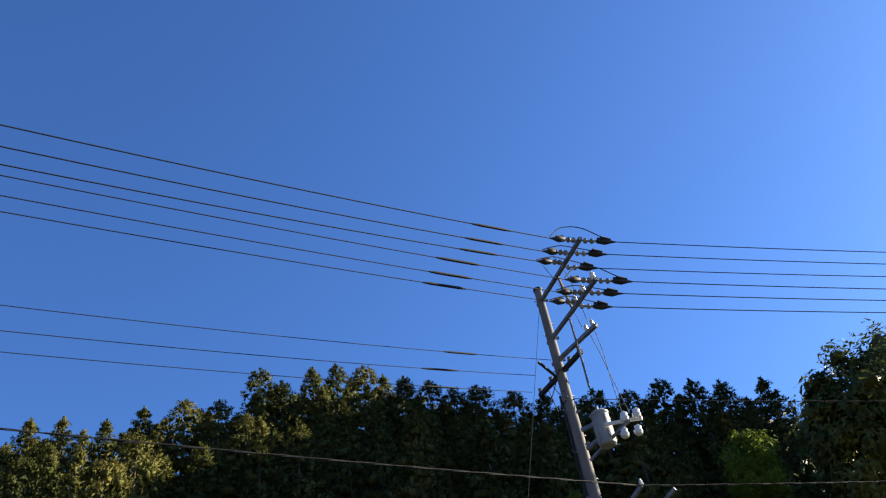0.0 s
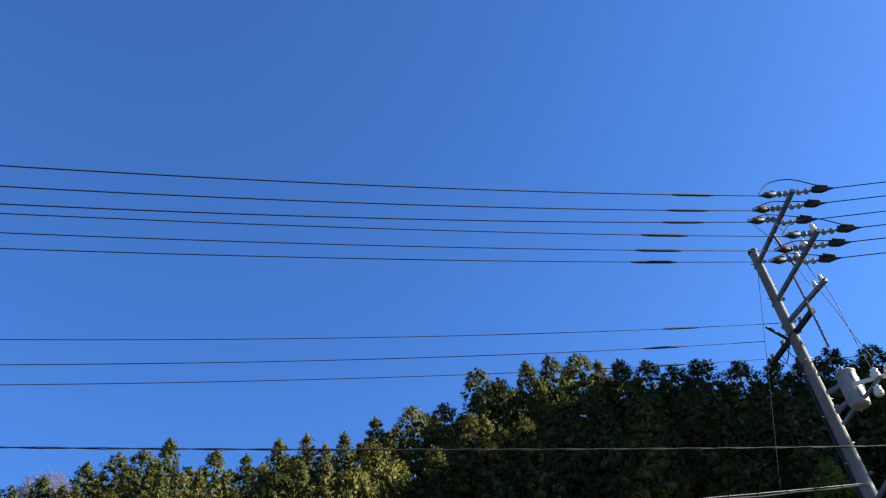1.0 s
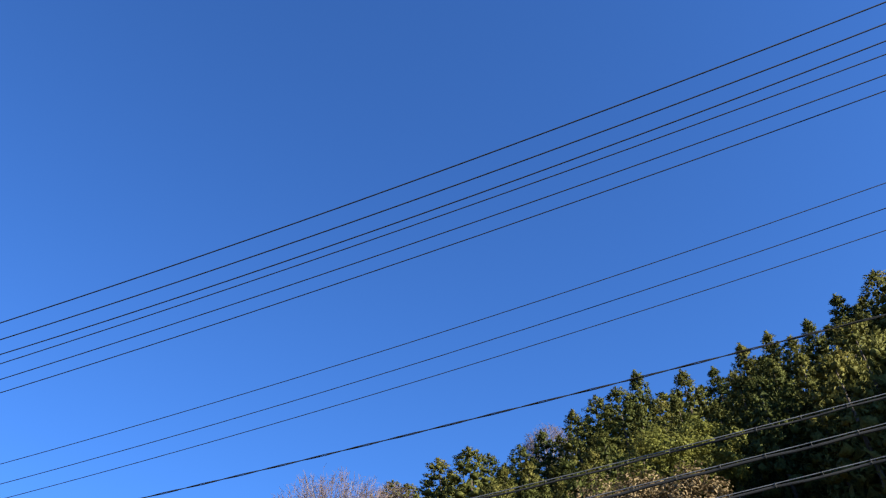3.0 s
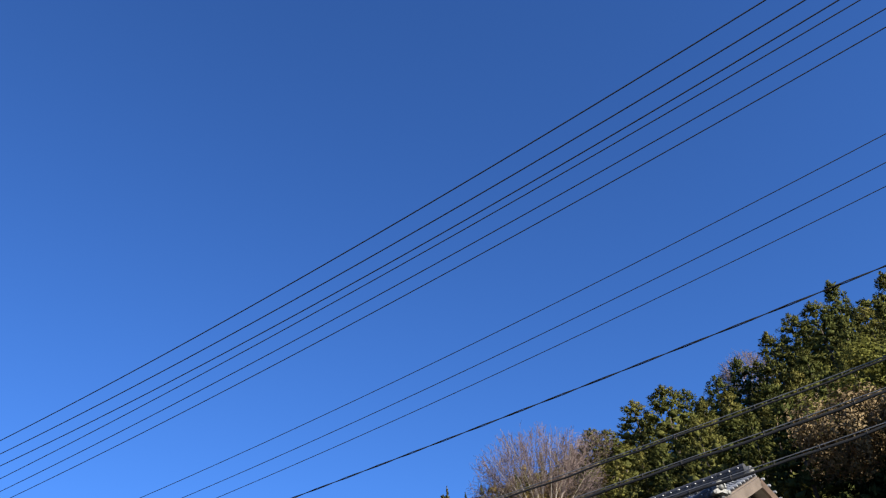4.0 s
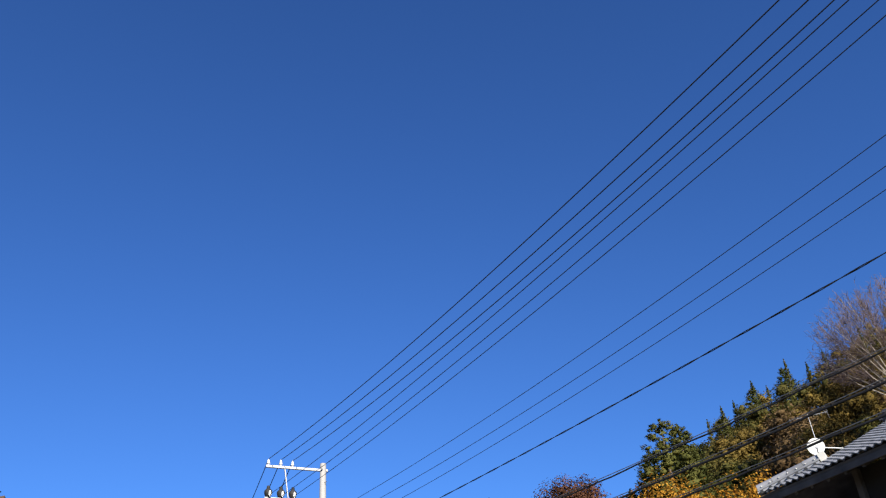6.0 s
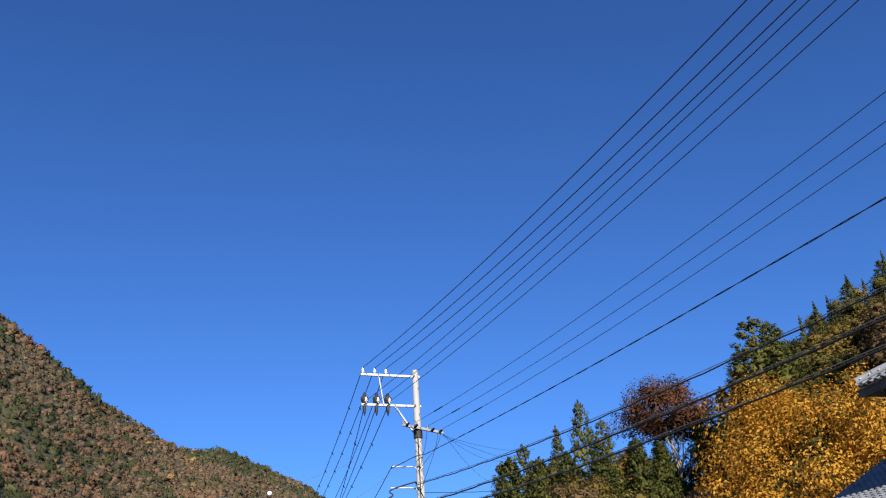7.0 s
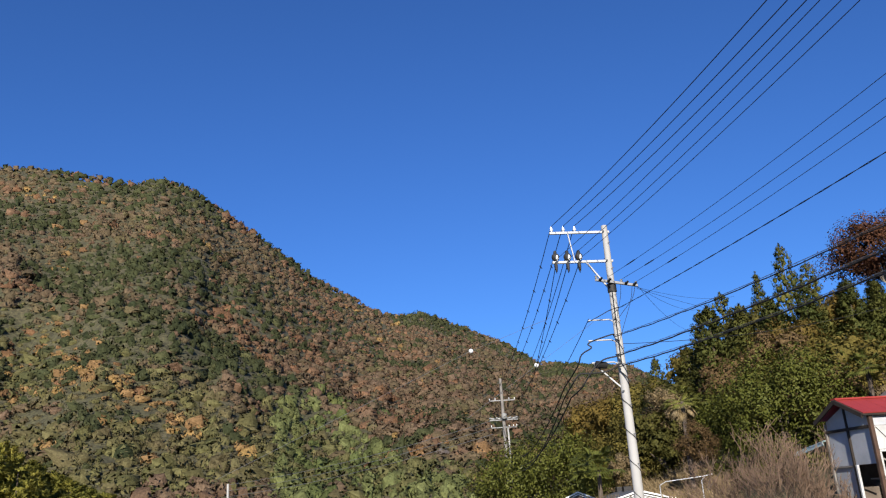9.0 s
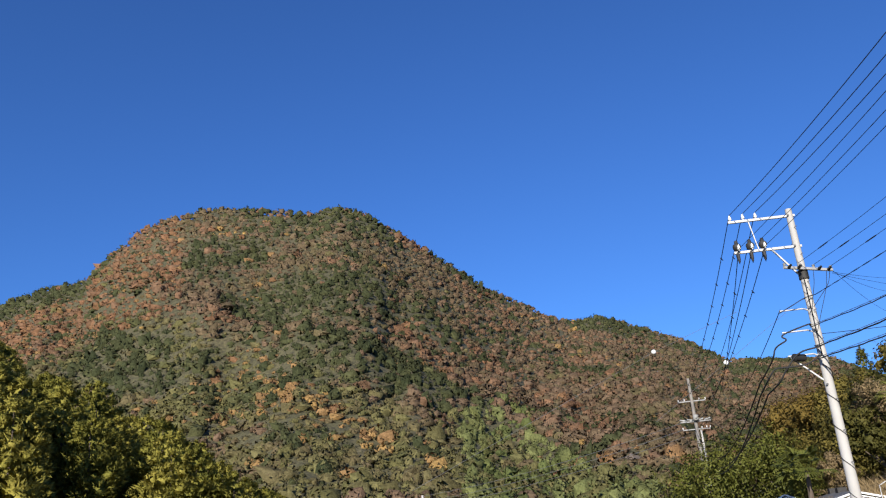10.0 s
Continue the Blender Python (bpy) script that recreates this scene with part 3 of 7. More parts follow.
        tints.append(np.clip(np.repeat(tint[zone], per) + rng.normal(0, 0.02, m * per) * (np.repeat(tint[zone], per) < 0.9), 0, 1))
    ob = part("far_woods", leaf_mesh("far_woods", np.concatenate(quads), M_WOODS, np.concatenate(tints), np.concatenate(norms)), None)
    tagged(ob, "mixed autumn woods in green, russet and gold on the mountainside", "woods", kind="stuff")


far_woods()


# ---- trees ----
def cedar(name, seed, h, w, label, mat=None, clumps=116, per=46, leaf=0.3, group="cedars on the slope", bare=0.12, blunt=0.62):
    """A cedar: a straight tapered trunk and a crown of billowing tufts of needle sprays with deep gaps between them."""
    rng = np.random.default_rng(seed)
    ob = thing(name, label, "tree", group)
    trunk = Geo().tube([(0, 0, -1.0), (0.05, 0.03, h * 0.3), (0, 0.05, h * 0.7), (0, 0, h * 0.97)], [0.022 * h * 0.62, 0.017 * h * 0.62, 0.009 * h * 0.62, 0.02], 7)
    part("trunk", trunk, M_BARK, ob, smooth=True)
    f = bare + (1 - bare) * (1 - (1 - np.linspace(0.0, 0.995, clumps)) ** 1.12)
    f = np.clip(f + rng.normal(0, 0.015, clumps), bare, 0.985)
    env = 0.5 * w * np.clip(1.02 - f, 0.01, 1) ** blunt * np.clip((f - bare) / 0.15 + 0.55, 0, 1)
    th = np.arange(clumps) * 2.39996 + rng.uniform(-0.35, 0.35, clumps)
    rc = (0.105 * w + 0.18) * (0.24 + 0.95 * np.clip(1.0 - f, 0, 1) ** 0.85) * rng.uniform(0.65, 1.4, clumps)
    rad = np.maximum(env - rc * 0.5, 0) * rng.uniform(0.68, 1.12, clumps)
    cc = np.stack([rad * np.cos(th), rad * np.sin(th), f * h * 0.975 - 0.1 * rad], -1)
    out = unit(np.stack([np.cos(th), np.sin(th), 0.55 + 0 * th], -1))
    d = ball_points(rng, clumps * per).reshape(clumps, per, 3)
    flip = (d * out[:, None]).sum(-1, keepdims=True) < -0.35
    d = np.where(flip, -d, d)
    long = (d * out[:, None]).sum(-1, keepdims=True) * out[:, None]
    c = cc[:, None] + (d + 0.5 * long) * rc[:, None, None] * rng.uniform(0.62, 1.05, (clumps, per, 1))
    nrm = d + 0.4 * out[:, None]
    q = shoots(rng, c.reshape(-1, 3), (d + 0.5 * out[:, None] + np.array([0, 0, 0.25])).reshape(-1, 3), np.repeat(leaf * (0.55 + 0.6 * (1 - f)), per))
    core, core_n = lumps(rng, cc, rc * 0.54, 0.35)
    # the leading shoot and the short twigs round it
    tz = rng.uniform(0.0, 1.0, 110) ** 1.4
    ta = rng.uniform(0, 6.28, 110)
    tr = (0.012 + 0.1 * tz) * w * 0.75 * rng.uniform(0.2, 1.0, 110)
    tip = shoots(rng, np.stack([tr * np.cos(ta), tr * np.sin(ta), h * (1.0 - 0.11 * tz)], -1), np.stack([np.cos(ta), np.sin(ta), 0.9 + 0 * ta], -1), np.full(110, leaf * 0.8))
    # old foliage deep inside the crown
    m = 170
    fi = rng.uniform(bare + 0.02, 0.95, m)
    ti, ri = rng.uniform(0, 6.28, m), 0.34 * w * (1.0 - fi) ** blunt * rng.uniform(0.3, 1.0, m)
    ci = np.stack([ri * np.cos(ti), ri * np.sin(ti), fi * h], -1)
    inner = sprays(rng, ci, np.stack([np.cos(ti), np.sin(ti), 0.2 + 0 * ti], -1), 0.15 * w * (1.02 - fi) ** 0.5, 0.9, 0.3)
    soft = (unit(nrm) + 0.22 * rng.normal(size=nrm.shape)).reshape(-1, 3)
    up_n = np.stack([np.cos(ta), np.sin(ta), 0.4 + 0 * ta], -1)
    in_n = np.stack([np.cos(ti), np.sin(ti), 0 * ti], -1)
    part("crown", leaf_mesh("crown", np.concatenate([q, tip, inner, core]), mat or M_CEDAR, None, np.concatenate([np.repeat(np.concatenate([soft, up_n, in_n])[:, None], 3, 1), core_n])), None, ob)
    return ob


def limbs(rng, start, way, length, radius, depth, spread=0.5, rise=0.25, forks=3, out=None):
    """Limbs that fork again and again: rows of (points, radii)."""
    out = [] if out is None else out
    p, d = np.array(start, float), unit(np.array(way, float))
    pts, rad = [p.copy()], [radius]
    steps = 4
    for i in range(steps):
        d = unit(d + rng.normal(0, 0.10, 3) + np.array([0, 0, rise * 0.25]))
        p = p + d * length / steps
        pts.append(p.copy())
        rad.append(radius * (1 - 0.5 * (i + 1) / steps))
    out.append((pts, rad))
    if depth > 0:
        for k in range(forks):
            i = rng.integers(2, steps + 1) if k else steps
            side = rng.normal(size=3)
            side = unit(side - (side @ d) * d)
            limbs(rng, pts[i], d + side * spread * rng.uniform(0.6, 1.4) + np.array([0, 0, rise]), length * rng.uniform(0.55, 0.8), rad[i] * 0.72, depth - 1, spread, rise, forks, out)
    return out


def bare_tree(name, seed, h, label, stems=1, depth=5, mat=None, twig=None, spread=0.5, group="", rise=0.25, forks=3, thick=1.0, fine_r=0.008):
    """A leafless tree or shrub: trunk, limbs and a haze of fine twigs."""
    rng = np.random.default_rng(seed)
    ob = thing(name, label, "tree", group)
    big, fine = Geo(), Geo()
    for s in range(stems):
        a = rng.uniform(0, 2 * math.pi)
        lean = 0.05 if stems == 1 else 0.45
        for pts, rad in limbs(rng, (0.15 * math.cos(a) * (stems > 1), 0.15 * math.sin(a) * (stems > 1), -0.3), (lean * math.cos(a), lean * math.sin(a), 1),
                              h * 0.34, thick * 0.016 * h / stems ** 0.4, depth, spread, rise, forks):
            if rad[0] > 0.0035 * h * 0.5:
                big.tube(pts, rad, 6, False)
            else:
                fine.tube(pts[::2], [max(r, fine_r) for r in rad[::2]], 3, False)
    part("trunk", big, mat or M_PALE_BARK, ob, smooth=True)
    part("twig", fine, twig or M_TWIG, ob)
    return ob


def zelkova(seed, h, w, tall, label, n=24):
    """A leafless fan-shaped tree: many limbs that rise from a low fork, arch outward and end in a round haze of fine twigs."""
    rng = np.random.default_rng(seed)
    ob = thing("bare_zelkova_tree", label, "tree", "bare trees")
    big, mid, fine = Geo(), Geo(), Geo()
    fork = h - tall
    c = np.array([0, 0, fork + tall * 0.5])
    knots = []
    big.tube([(0, 0, -0.4), (0.05, 0, fork * 0.5), (0.02, 0.04, fork + 0.3)], [0.2, 0.17, 0.14], 8, False)
    for k in range(n):
        a, e = k * 2.39996 + rng.uniform(-0.2, 0.2), math.asin(min(0.985, -0.2 + 1.16 * (k + 0.5) / n))
        end = c + np.array([math.cos(a) * math.cos(e) * w / 2, math.sin(a) * math.cos(e) * w / 2, math.sin(e) * tall * 0.5]) * rng.uniform(0.8, 0.97)
        start = np.array([0, 0, fork + rng.uniform(-0.3, 0.3)])
        bend = start + (end - start) * np.array([0.55, 0.55, 0.6]) + rng.normal(0, 0.35, 3)
        f = np.linspace(0, 1, 9)[:, None]
        path = (1 - f) ** 2 * start + 2 * f * (1 - f) * bend + f ** 2 * end + rng.normal(0, 0.07, (9, 3)) * (f > 0)
        r0 = 0.05 * rng.uniform(0.7, 1.3)
        big.tube(path[::2], [r0, r0 * 0.8, r0 * 0.55, r0 * 0.34, r0 * 0.16], 6, False)
        knots += [(q, r0 * (1 - 0.1 * i)) for i, q in enumerate(path) if i > 2]
    # side branches from the nearest limb out to the whole shell of the crown, each with its spray of fine twigs
    places = np.array([q for q, _ in knots])
    m = n * 32
    for d, deep in zip(ball_points(rng, m), rng.uniform(0.4, 1.0, m) ** 0.3):
        if d[2] < -0.35:
            continue
        end = c + d * np.array([w / 2, w / 2, tall * 0.5]) * deep
        i = int(np.argmin(((places - (end * 0.62 + np.array([0, 0, fork]) * 0.38)) ** 2).sum(1)))
        o, r0 = places[i], knots[i][1]
        p1 = o + (end - o) * np.array([0.55, 0.55, 0.45]) + rng.normal(0, 0.08, 3)
        mid.tube([o, p1, end], [r0 * 0.24, r0 * 0.15, 0.005], 3, False)
        for _ in range(13):
            f = rng.uniform(0.35, 1.0)
            q = (o + (p1 - o) * f * 2) if f < 0.5 else (p1 + (end - p1) * (f - 0.5) * 2)
            w2 = unit(0.7 * unit(end - o) + 0.3 * d + rng.normal(0, 0.7, 3))
            q1 = q + w2 * rng.uniform(0.12, 0.36)
            q2 = q1 + unit(w2 + rng.normal(0, 0.4, 3)) * rng.uniform(0.1, 0.3)
            fine.tube([q, q1, q2], [0.011, 0.009, 0.006], 3, False)
    part("trunk", big, M_PALE_BARK, ob, smooth=True)
    part("branch", mid, M_TWIG, ob)
    part("twig", fine, M_TWIG, ob)
    return ob


def leafy_tree(name, seed, h, w, label, mat, bark=None, clumps=60, per=90, leaf=0.22, slim=0.5, low=0.25, group="", flat=1.0, droop=0.5, gap=0.8, stems=1, deep=3, tri=False):
    """A broad tree: trunk, limbs and a crown of many clumps of single leaves with gaps between them."""
    rng = np.random.default_rng(seed)
    ob = thing(name, label, "tree", group)
    wood = Geo()
    for s in range(stems):
        a = rng.uniform(0, 6.28)
        for pts, rad in limbs(rng, (0.3 * s * math.cos(a), 0.3 * s * math.sin(a), -0.4), (0.15 * math.cos(a), 0.15 * math.sin(a), 1), h * 0.36, 0.02 * h, deep, 0.75, 0.2):
            wood.tube(pts, rad, 6, False)
    part("trunk", wood, bark or M_BARK, ob, smooth=True)
    d = ball_points(rng, clumps)
    d[:, 2] = d[:, 2] * 0.95 + 0.05
    rad = rng.uniform(0.5, 1.0, clumps) ** 0.6
    mid = h * (1 + low) / 2
    half = np.array([w / 2, w / 2, h * (1 - low) / 2 * flat])
    cc = d * rad[:, None] * half * 0.84 + np.array([0, 0, mid]) + rng.normal(0, 0.03 * w, (clumps, 3))
    rc = 0.15 * w * rng.uniform(0.6, 1.35, clumps) * gap
    e = ball_points(rng, clumps * per).reshape(clumps, per, 3)
    c = cc[:, None] + e * rc[:, None, None] * rng.uniform(0.55, 1.15, (clumps, per, 1))
    nrm = e + 0.5 * d[:, None] + np.array([0, 0, 0.35])
    q = (sprays if tri else leaves)(rng, c.reshape(-1, 3), nrm.reshape(-1, 3), np.full(clumps * per, leaf), slim, 0.5, droop)
    if tri:
        core, core_n = lumps(rng, cc, rc * 0.42, 0.35)
        part("crown", leaf_mesh("crown", np.concatenate([q, core]), mat, None, np.concatenate([np.repeat((unit(nrm) + 0.3 * rng.normal(size=nrm.shape)).reshape(-1, 1, 3), 3, 1), core_n])), None, ob)
    else:
        soft = unit(0.8 * e + 0.3 * d[:, None] + 0.3 * rng.normal(size=e.shape)).reshape(-1, 1, 3)
        part("crown", leaf_mesh("crown", q, mat, None, np.repeat(soft, 4, 1)), None, ob)
    return ob


def plant(ob, bearing, dist, scale=1.0, turn=0.0, wide=None, z=None):
    """A copy of a tree on the ground at a bearing and distance."""
    p = spot(bearing, dist)
    p.z = float(land(p.x, p.y)) if z is None else z
    w = wide or scale
    return copy_thing(ob, Matrix.Translation(p) @ Matrix.Rotation(turn, 4, "Z") @ Matrix.Diagonal((w, w, scale, 1)))


def remove(ob):
    for o in (*ob.children_recursive, ob):
        bpy.data.objects.remove(o)


pick = random.Random(5)
dark_label = "dark green cedar with a clumpy pointed crown on the steep slope"
sunny_label = "sunlit olive-green cedar with a clumpy crown on the slope"
CEDARS = [cedar("cedar_tree", 100 + i, 15.0, w, dark_label, blunt=e) for i, (w, e) in enumerate(((5.6, 0.6), (6.2, 0.54), (5.2, 0.72), (6.5, 0.52), (5.8, 0.64)))]
SPIRES = [cedar("cedar_tree", 120 + i, 15.0, w, sunny_label, clumps=84, blunt=e) for i, (w, e) in enumerate(((3.9, 0.9), (4.4, 0.82)))]
# cedars that stand against the sky: bearing, height angle of the tip
CREST = [(-17.3, 25.6), (-14.5, 26.3), (-12.6, 27.0), (-10.3, 27.7), (-7.8, 27.6), (-5.4, 28.2), (-3.4, 28.3), (-1.6, 28.8), (0.8, 29.4), (3.4, 30.3), (5.4, 30.4),
         (7.2, 31.2), (9.2, 31.7), (10.8, 32.0), (12.4, 32.8), (14.6, 33.1), (16.5, 33.0), (19.0, 32.2), (20.7, 33.1), (23.8, 31.0), (26.3, 31.0),
         (29.3, 30.5), (31.8, 29.6), (34.7, 29.6), (36.8, 29.3), (39.2, 28.3), (41.5, 28.6), (44.9, 29.2), (46.6, 28.3), (48.3, 28.0), (50.2, 27.3), (52.8, 26.2),
         (54.6, 25.4), (57.0, 25.0), (60.4, 23.7), (63.2, 23.4)]
for b, up in CREST:
    r = float(HILL_FAR(b)) - pick.uniform(2, 6)
    p = spot(b, r)
    g = float(land(p.x, p.y))
    h = r * math.tan(radians(up)) + 1.6 - g
    plant(pick.choice(CEDARS), b, r, h / 15.0, pick.uniform(0, 6.3), max(h / 15.0, pick.uniform(0.9, 1.1)))
FILL = [cedar("cedar_tree", 130 + i, 15.0, w, dark_label, clumps=72, per=34, leaf=0.42, blunt=e) for i, (w, e) in enumerate(((5.8, 0.6), (6.3, 0.54)))]
for (b0, u0), (b1, u1) in zip(CREST[:-1], CREST[1:]):
    b, up = (b0 + b1) / 2, min(u0, u1) - pick.uniform(0.5, 1.3)
    r = float(HILL_FAR(b)) + pick.uniform(-1, 2)
    p = spot(b, r)
    h = r * math.tan(radians(up)) + 1.6 - float(land(p.x, p.y))
    if h > 3:
        plant(pick.choice(FILL), b, r, h / 15.0, pick.uniform(0, 6.3), pick.uniform(0.95, 1.2))
for ob in FILL:
    remove(ob)
for i, r in enumerate(np.arange(33.5, 60, 3.9)):
    step = math.degrees(4.3 / r)
    for b in np.arange(-21, 66, step):
        bb, rr = b + pick.uniform(-0.4, 0.4) * step, r + pick.uniform(-1.3, 1.3)
        if rr > HILL_FAR(bb) - 6.5 or rr < HILL_FOOT(bb) + 4 or (bb > 57 and rr < 50) or (39 < bb < 50 and rr < 41):
            continue
        p = spot(bb, rr)
        top = math.degrees(math.atan2(float(land(p.x, p.y)) + 13.2 - 1.6, rr))
        s = min(1.0, max(0.62, (rr * math.tan(radians(float(HILL_UP(bb)) - 1.0)) + 1.6 - float(land(p.x, p.y))) / 15.0)) * pick.uniform(0.86, 1.0)
        if top < 19:
            continue
        plant(pick.choice(CEDARS), bb, rr, s, pick.uniform(0, 6.3), s * pick.uniform(0.9, 1.15))
# sunny cedars farther along the slope
for b, r, h in ((56, 60, 11), (58.5, 63, 12.5), (60.8, 66, 12), (62.3, 60, 9.5), (64.3, 74, 9), (57.2, 52, 10.5), (60, 54, 10), (54.5, 50, 11), (51.5, 52, 11),
                (84.5, 62, 11.5), (83.4, 66, 10), (85.7, 68, 9.5), (77.9, 86, 6.5), (75.6, 88, 6.5), (80.3, 82, 6.5), (79.2, 86, 5.5), (82, 78, 6),
                (93.8, 78, 7.5)):
    s = h / 15.0
    ob = plant(pick.choice(CEDARS), b, r, s, pick.uniform(0, 6.3), s * 1.5)
    ob["label"] = sunny_label
for b, r, up, thin in ((85.8, 66, 15.9, 1.2), (87.4, 64, 14.6, 1.2), (88.7, 72, 13.2, 1.1), (92.2, 75, 11.8, 1.0), (95.7, 68, 13.6, 0.85), (97.1, 66, 15.0, 0.7), (96.2, 62, 12.4, 1.1),
                       (98.9, 67, 13.4, 0.8), (101.4, 66, 12.4, 1.0), (102.9, 64, 11.4, 1.25), (106.3, 66, 8.6, 1.0), (100.3, 62, 11.2, 1.15), (104.1, 62, 9.2, 1.1)):
    p = spot(b, r)
    h = r * math.tan(radians(up)) + 1.6 - float(land(p.x, p.y))
    ob = plant(pick.choice(CEDARS), b, r, h / 15.0, pick.uniform(0, 6.3), max(h / 15.0, 0.62) * thin)
    ob["label"] = "dark green conical cedar among broad-leaved trees"
# pointed tips along the slope behind the leafless trees
for b, r, up in ((75.3, 84, 21.0), (77.8, 81, 20.1), (80.2, 78, 18.9), (68.2, 84, 22.7), (65.9, 81, 22.9), (70.2, 78, 21.9), (71.8, 84, 21.1), (64.7, 81, 21.7), (67.1, 78, 22.6), (76.9, 84, 19.6), (74.0, 81, 20.5), (72.8, 78, 21.0), (79.3, 84, 19.1), (81.3, 81, 18.2)):
    p = spot(b, r)
    h = r * math.tan(radians(up)) + 1.6 - float(land(p.x, p.y))
    if h > 3:
        plant(pick.choice(SPIRES), b, r, h / 15.0, pick.uniform(0, 6.3), max(h / 15.0, 0.5) * 0.85)
for ob in SPIRES:
    remove(ob)
for ob in CEDARS:
    remove(ob)

# hill at the valley's end, dense with sunlit cedars
HEDGE = [cedar("cypress_tree", 140 + i, 11.0, w, "olive-green cypress in a dense sunlit stand on a low hill", M_CYPRESS, 64, 60, 0.62, "stand of cypresses", 0.02, 0.42) for i, w in enumerate((6.6, 7.4, 6.0))]
for r in np.arange(80, 124, 6.5):
    for b in np.arange(144, 163.5, 3.2):
        bb, rr = b + pick.uniform(-1.4, 1.4), r + pick.uniform(-2.5, 2.5)
        p = spot(bb, rr)
        z = float(land(p.x, p.y))
        lim = rr * math.tan(radians(float(LEFT_UP(bb)) + 0.7)) + 1.6 - z
        if lim < 4:
            continue
        s = min(lim / 11.0, pick.uniform(0.75, 1.0))
        plant(pick.choice(HEDGE), bb, rr, s, pick.uniform(0, 6.3), max(s, 0.75) * 1.1)
edge = random.Random(29)
for r in np.arange(72, 106, 6.5):
    for b in np.arange(161.5 if r < 80 else 164.5, 168.5, 3.2):
        s = edge.uniform(0.75, 1.0)
        plant(edge.choice(HEDGE), b + edge.uniform(-1, 1), r + edge.uniform(-2, 2), s, edge.uniform(0, 6.3), s * 1.1)
for ob in HEDGE:
    remove(ob)

# ---- shrubs and broad trees ----
SHRUBS = [leafy_tree("shrub", 200, 6.0, 6.5, "olive-green mixed shrub on the hillside", M_OLIVE, None, 40, 92, 0.30, 0.6, 0.0, "hillside shrubs", 1.0, 0.3, 1.15, 1, 1, True),
          leafy_tree("shrub", 201, 6.0, 6.0, "dark evergreen shrub on the hillside", M_EVERGREEN, None, 40, 92, 0.29, 0.6, 0.0, "hillside shrubs", 1.0, 0.3, 1.15, 1, 1, True),
          leafy_tree("shrub", 202, 5.0, 5.5, "brown withered shrub on the hillside", M_BROWN, M_PALE_BARK, 30, 92, 0.27, 0.6, 0.0, "hillside shrubs", 1.0, 0.3, 1.05, 1, 1, True),
          leafy_tree("shrub", 203, 5.0, 5.5, "tan withered shrub on the hillside", M_DRY, M_PALE_BARK, 30, 92, 0.27, 0.45, 0.0, "hillside shrubs", 1.0, 0.3, 1.05, 1, 1, True)]
for r in np.arange(44, 80, 5.6):
    for b in np.arange(71, 112, math.degrees(5.6 / r)):
        bb, rr = b + pick.uniform(-1.6, 1.6), r + pick.uniform(-2, 2)
        if rr > HILL_FAR(bb) + 3 or rr < HILL_FOOT(bb) + 7 or (bb > 106 and rr < 62) or (88.4 < bb < 95.2 and rr < 74):
            continue
        w = pick.random()
        dry = 0.8 if 62 < bb < 77 else 0.5 if 90 < bb < 95 else 0.12
        k = 2 if w < dry * (0.5 if bb > 80 else 1) else 3 if w < dry else 0 if w < 0.62 else 1
        s = pick.uniform(0.55, 0.95) * (1.15 if 62 < bb < 77 else 1.0)
        plant(SHRUBS[k], bb, rr, s, pick.uniform(0, 6.3), s * 1.15)
for ob in SHRUBS:
    remove(ob)


def one(ob, bearing, dist, scale=1.0, z=None, turn=0.0):
    p = spot(bearing, dist)
    p.z = float(land(p.x, p.y)) if z is None else z
    ob.matrix_basis = Matrix.Translation(p) @ Matrix.Rotation(turn, 4, "Z") @ Matrix.Diagonal((scale, scale, scale, 1))
    return ob


def reach(kind, seed, bearing, dist, up, crown, wide, label, mat, clumps, per, leaf, slim, group="", droop=0.8, gap=1.1, tri=False):
    """A leafy tree that stands on the slope and whose top shows at the height angle up, leafy over its upper part."""
    p = spot(bearing, dist)
    h = dist * math.tan(radians(up)) + 1.6 - float(land(p.x, p.y))
    return one(leafy_tree(kind, seed, h, wide, label, mat, M_BARK, clumps, per, leaf, slim, max(0.0, 1 - crown / h), group, 1.0, droop, gap, 1, 1, tri), bearing, dist)


for i, (b, r, up, wide) in enumerate(((63.4, 64, 20.6, 4.5), (65.6, 66, 20.2, 4.8), (67.6, 68, 21.2, 4.6), (69.8, 66, 20.2, 4.8), (71.8, 68, 19.6, 4.8), (66.4, 60, 17.6, 4.4), (70.6, 60, 16.9, 4.6), (73.8, 64, 17.4, 4.8), (63.6, 58, 17.4, 4.0))):
    reach("withered_tree", 360 + i, b, r, up, 5.5, wide, "withered golden-brown tree below the leafless ones", (M_GOLDBROWN, M_BROWN)[i % 3 == 2], 56, 70, 0.24, 0.4, "withered trees", 0.6, 1.0)

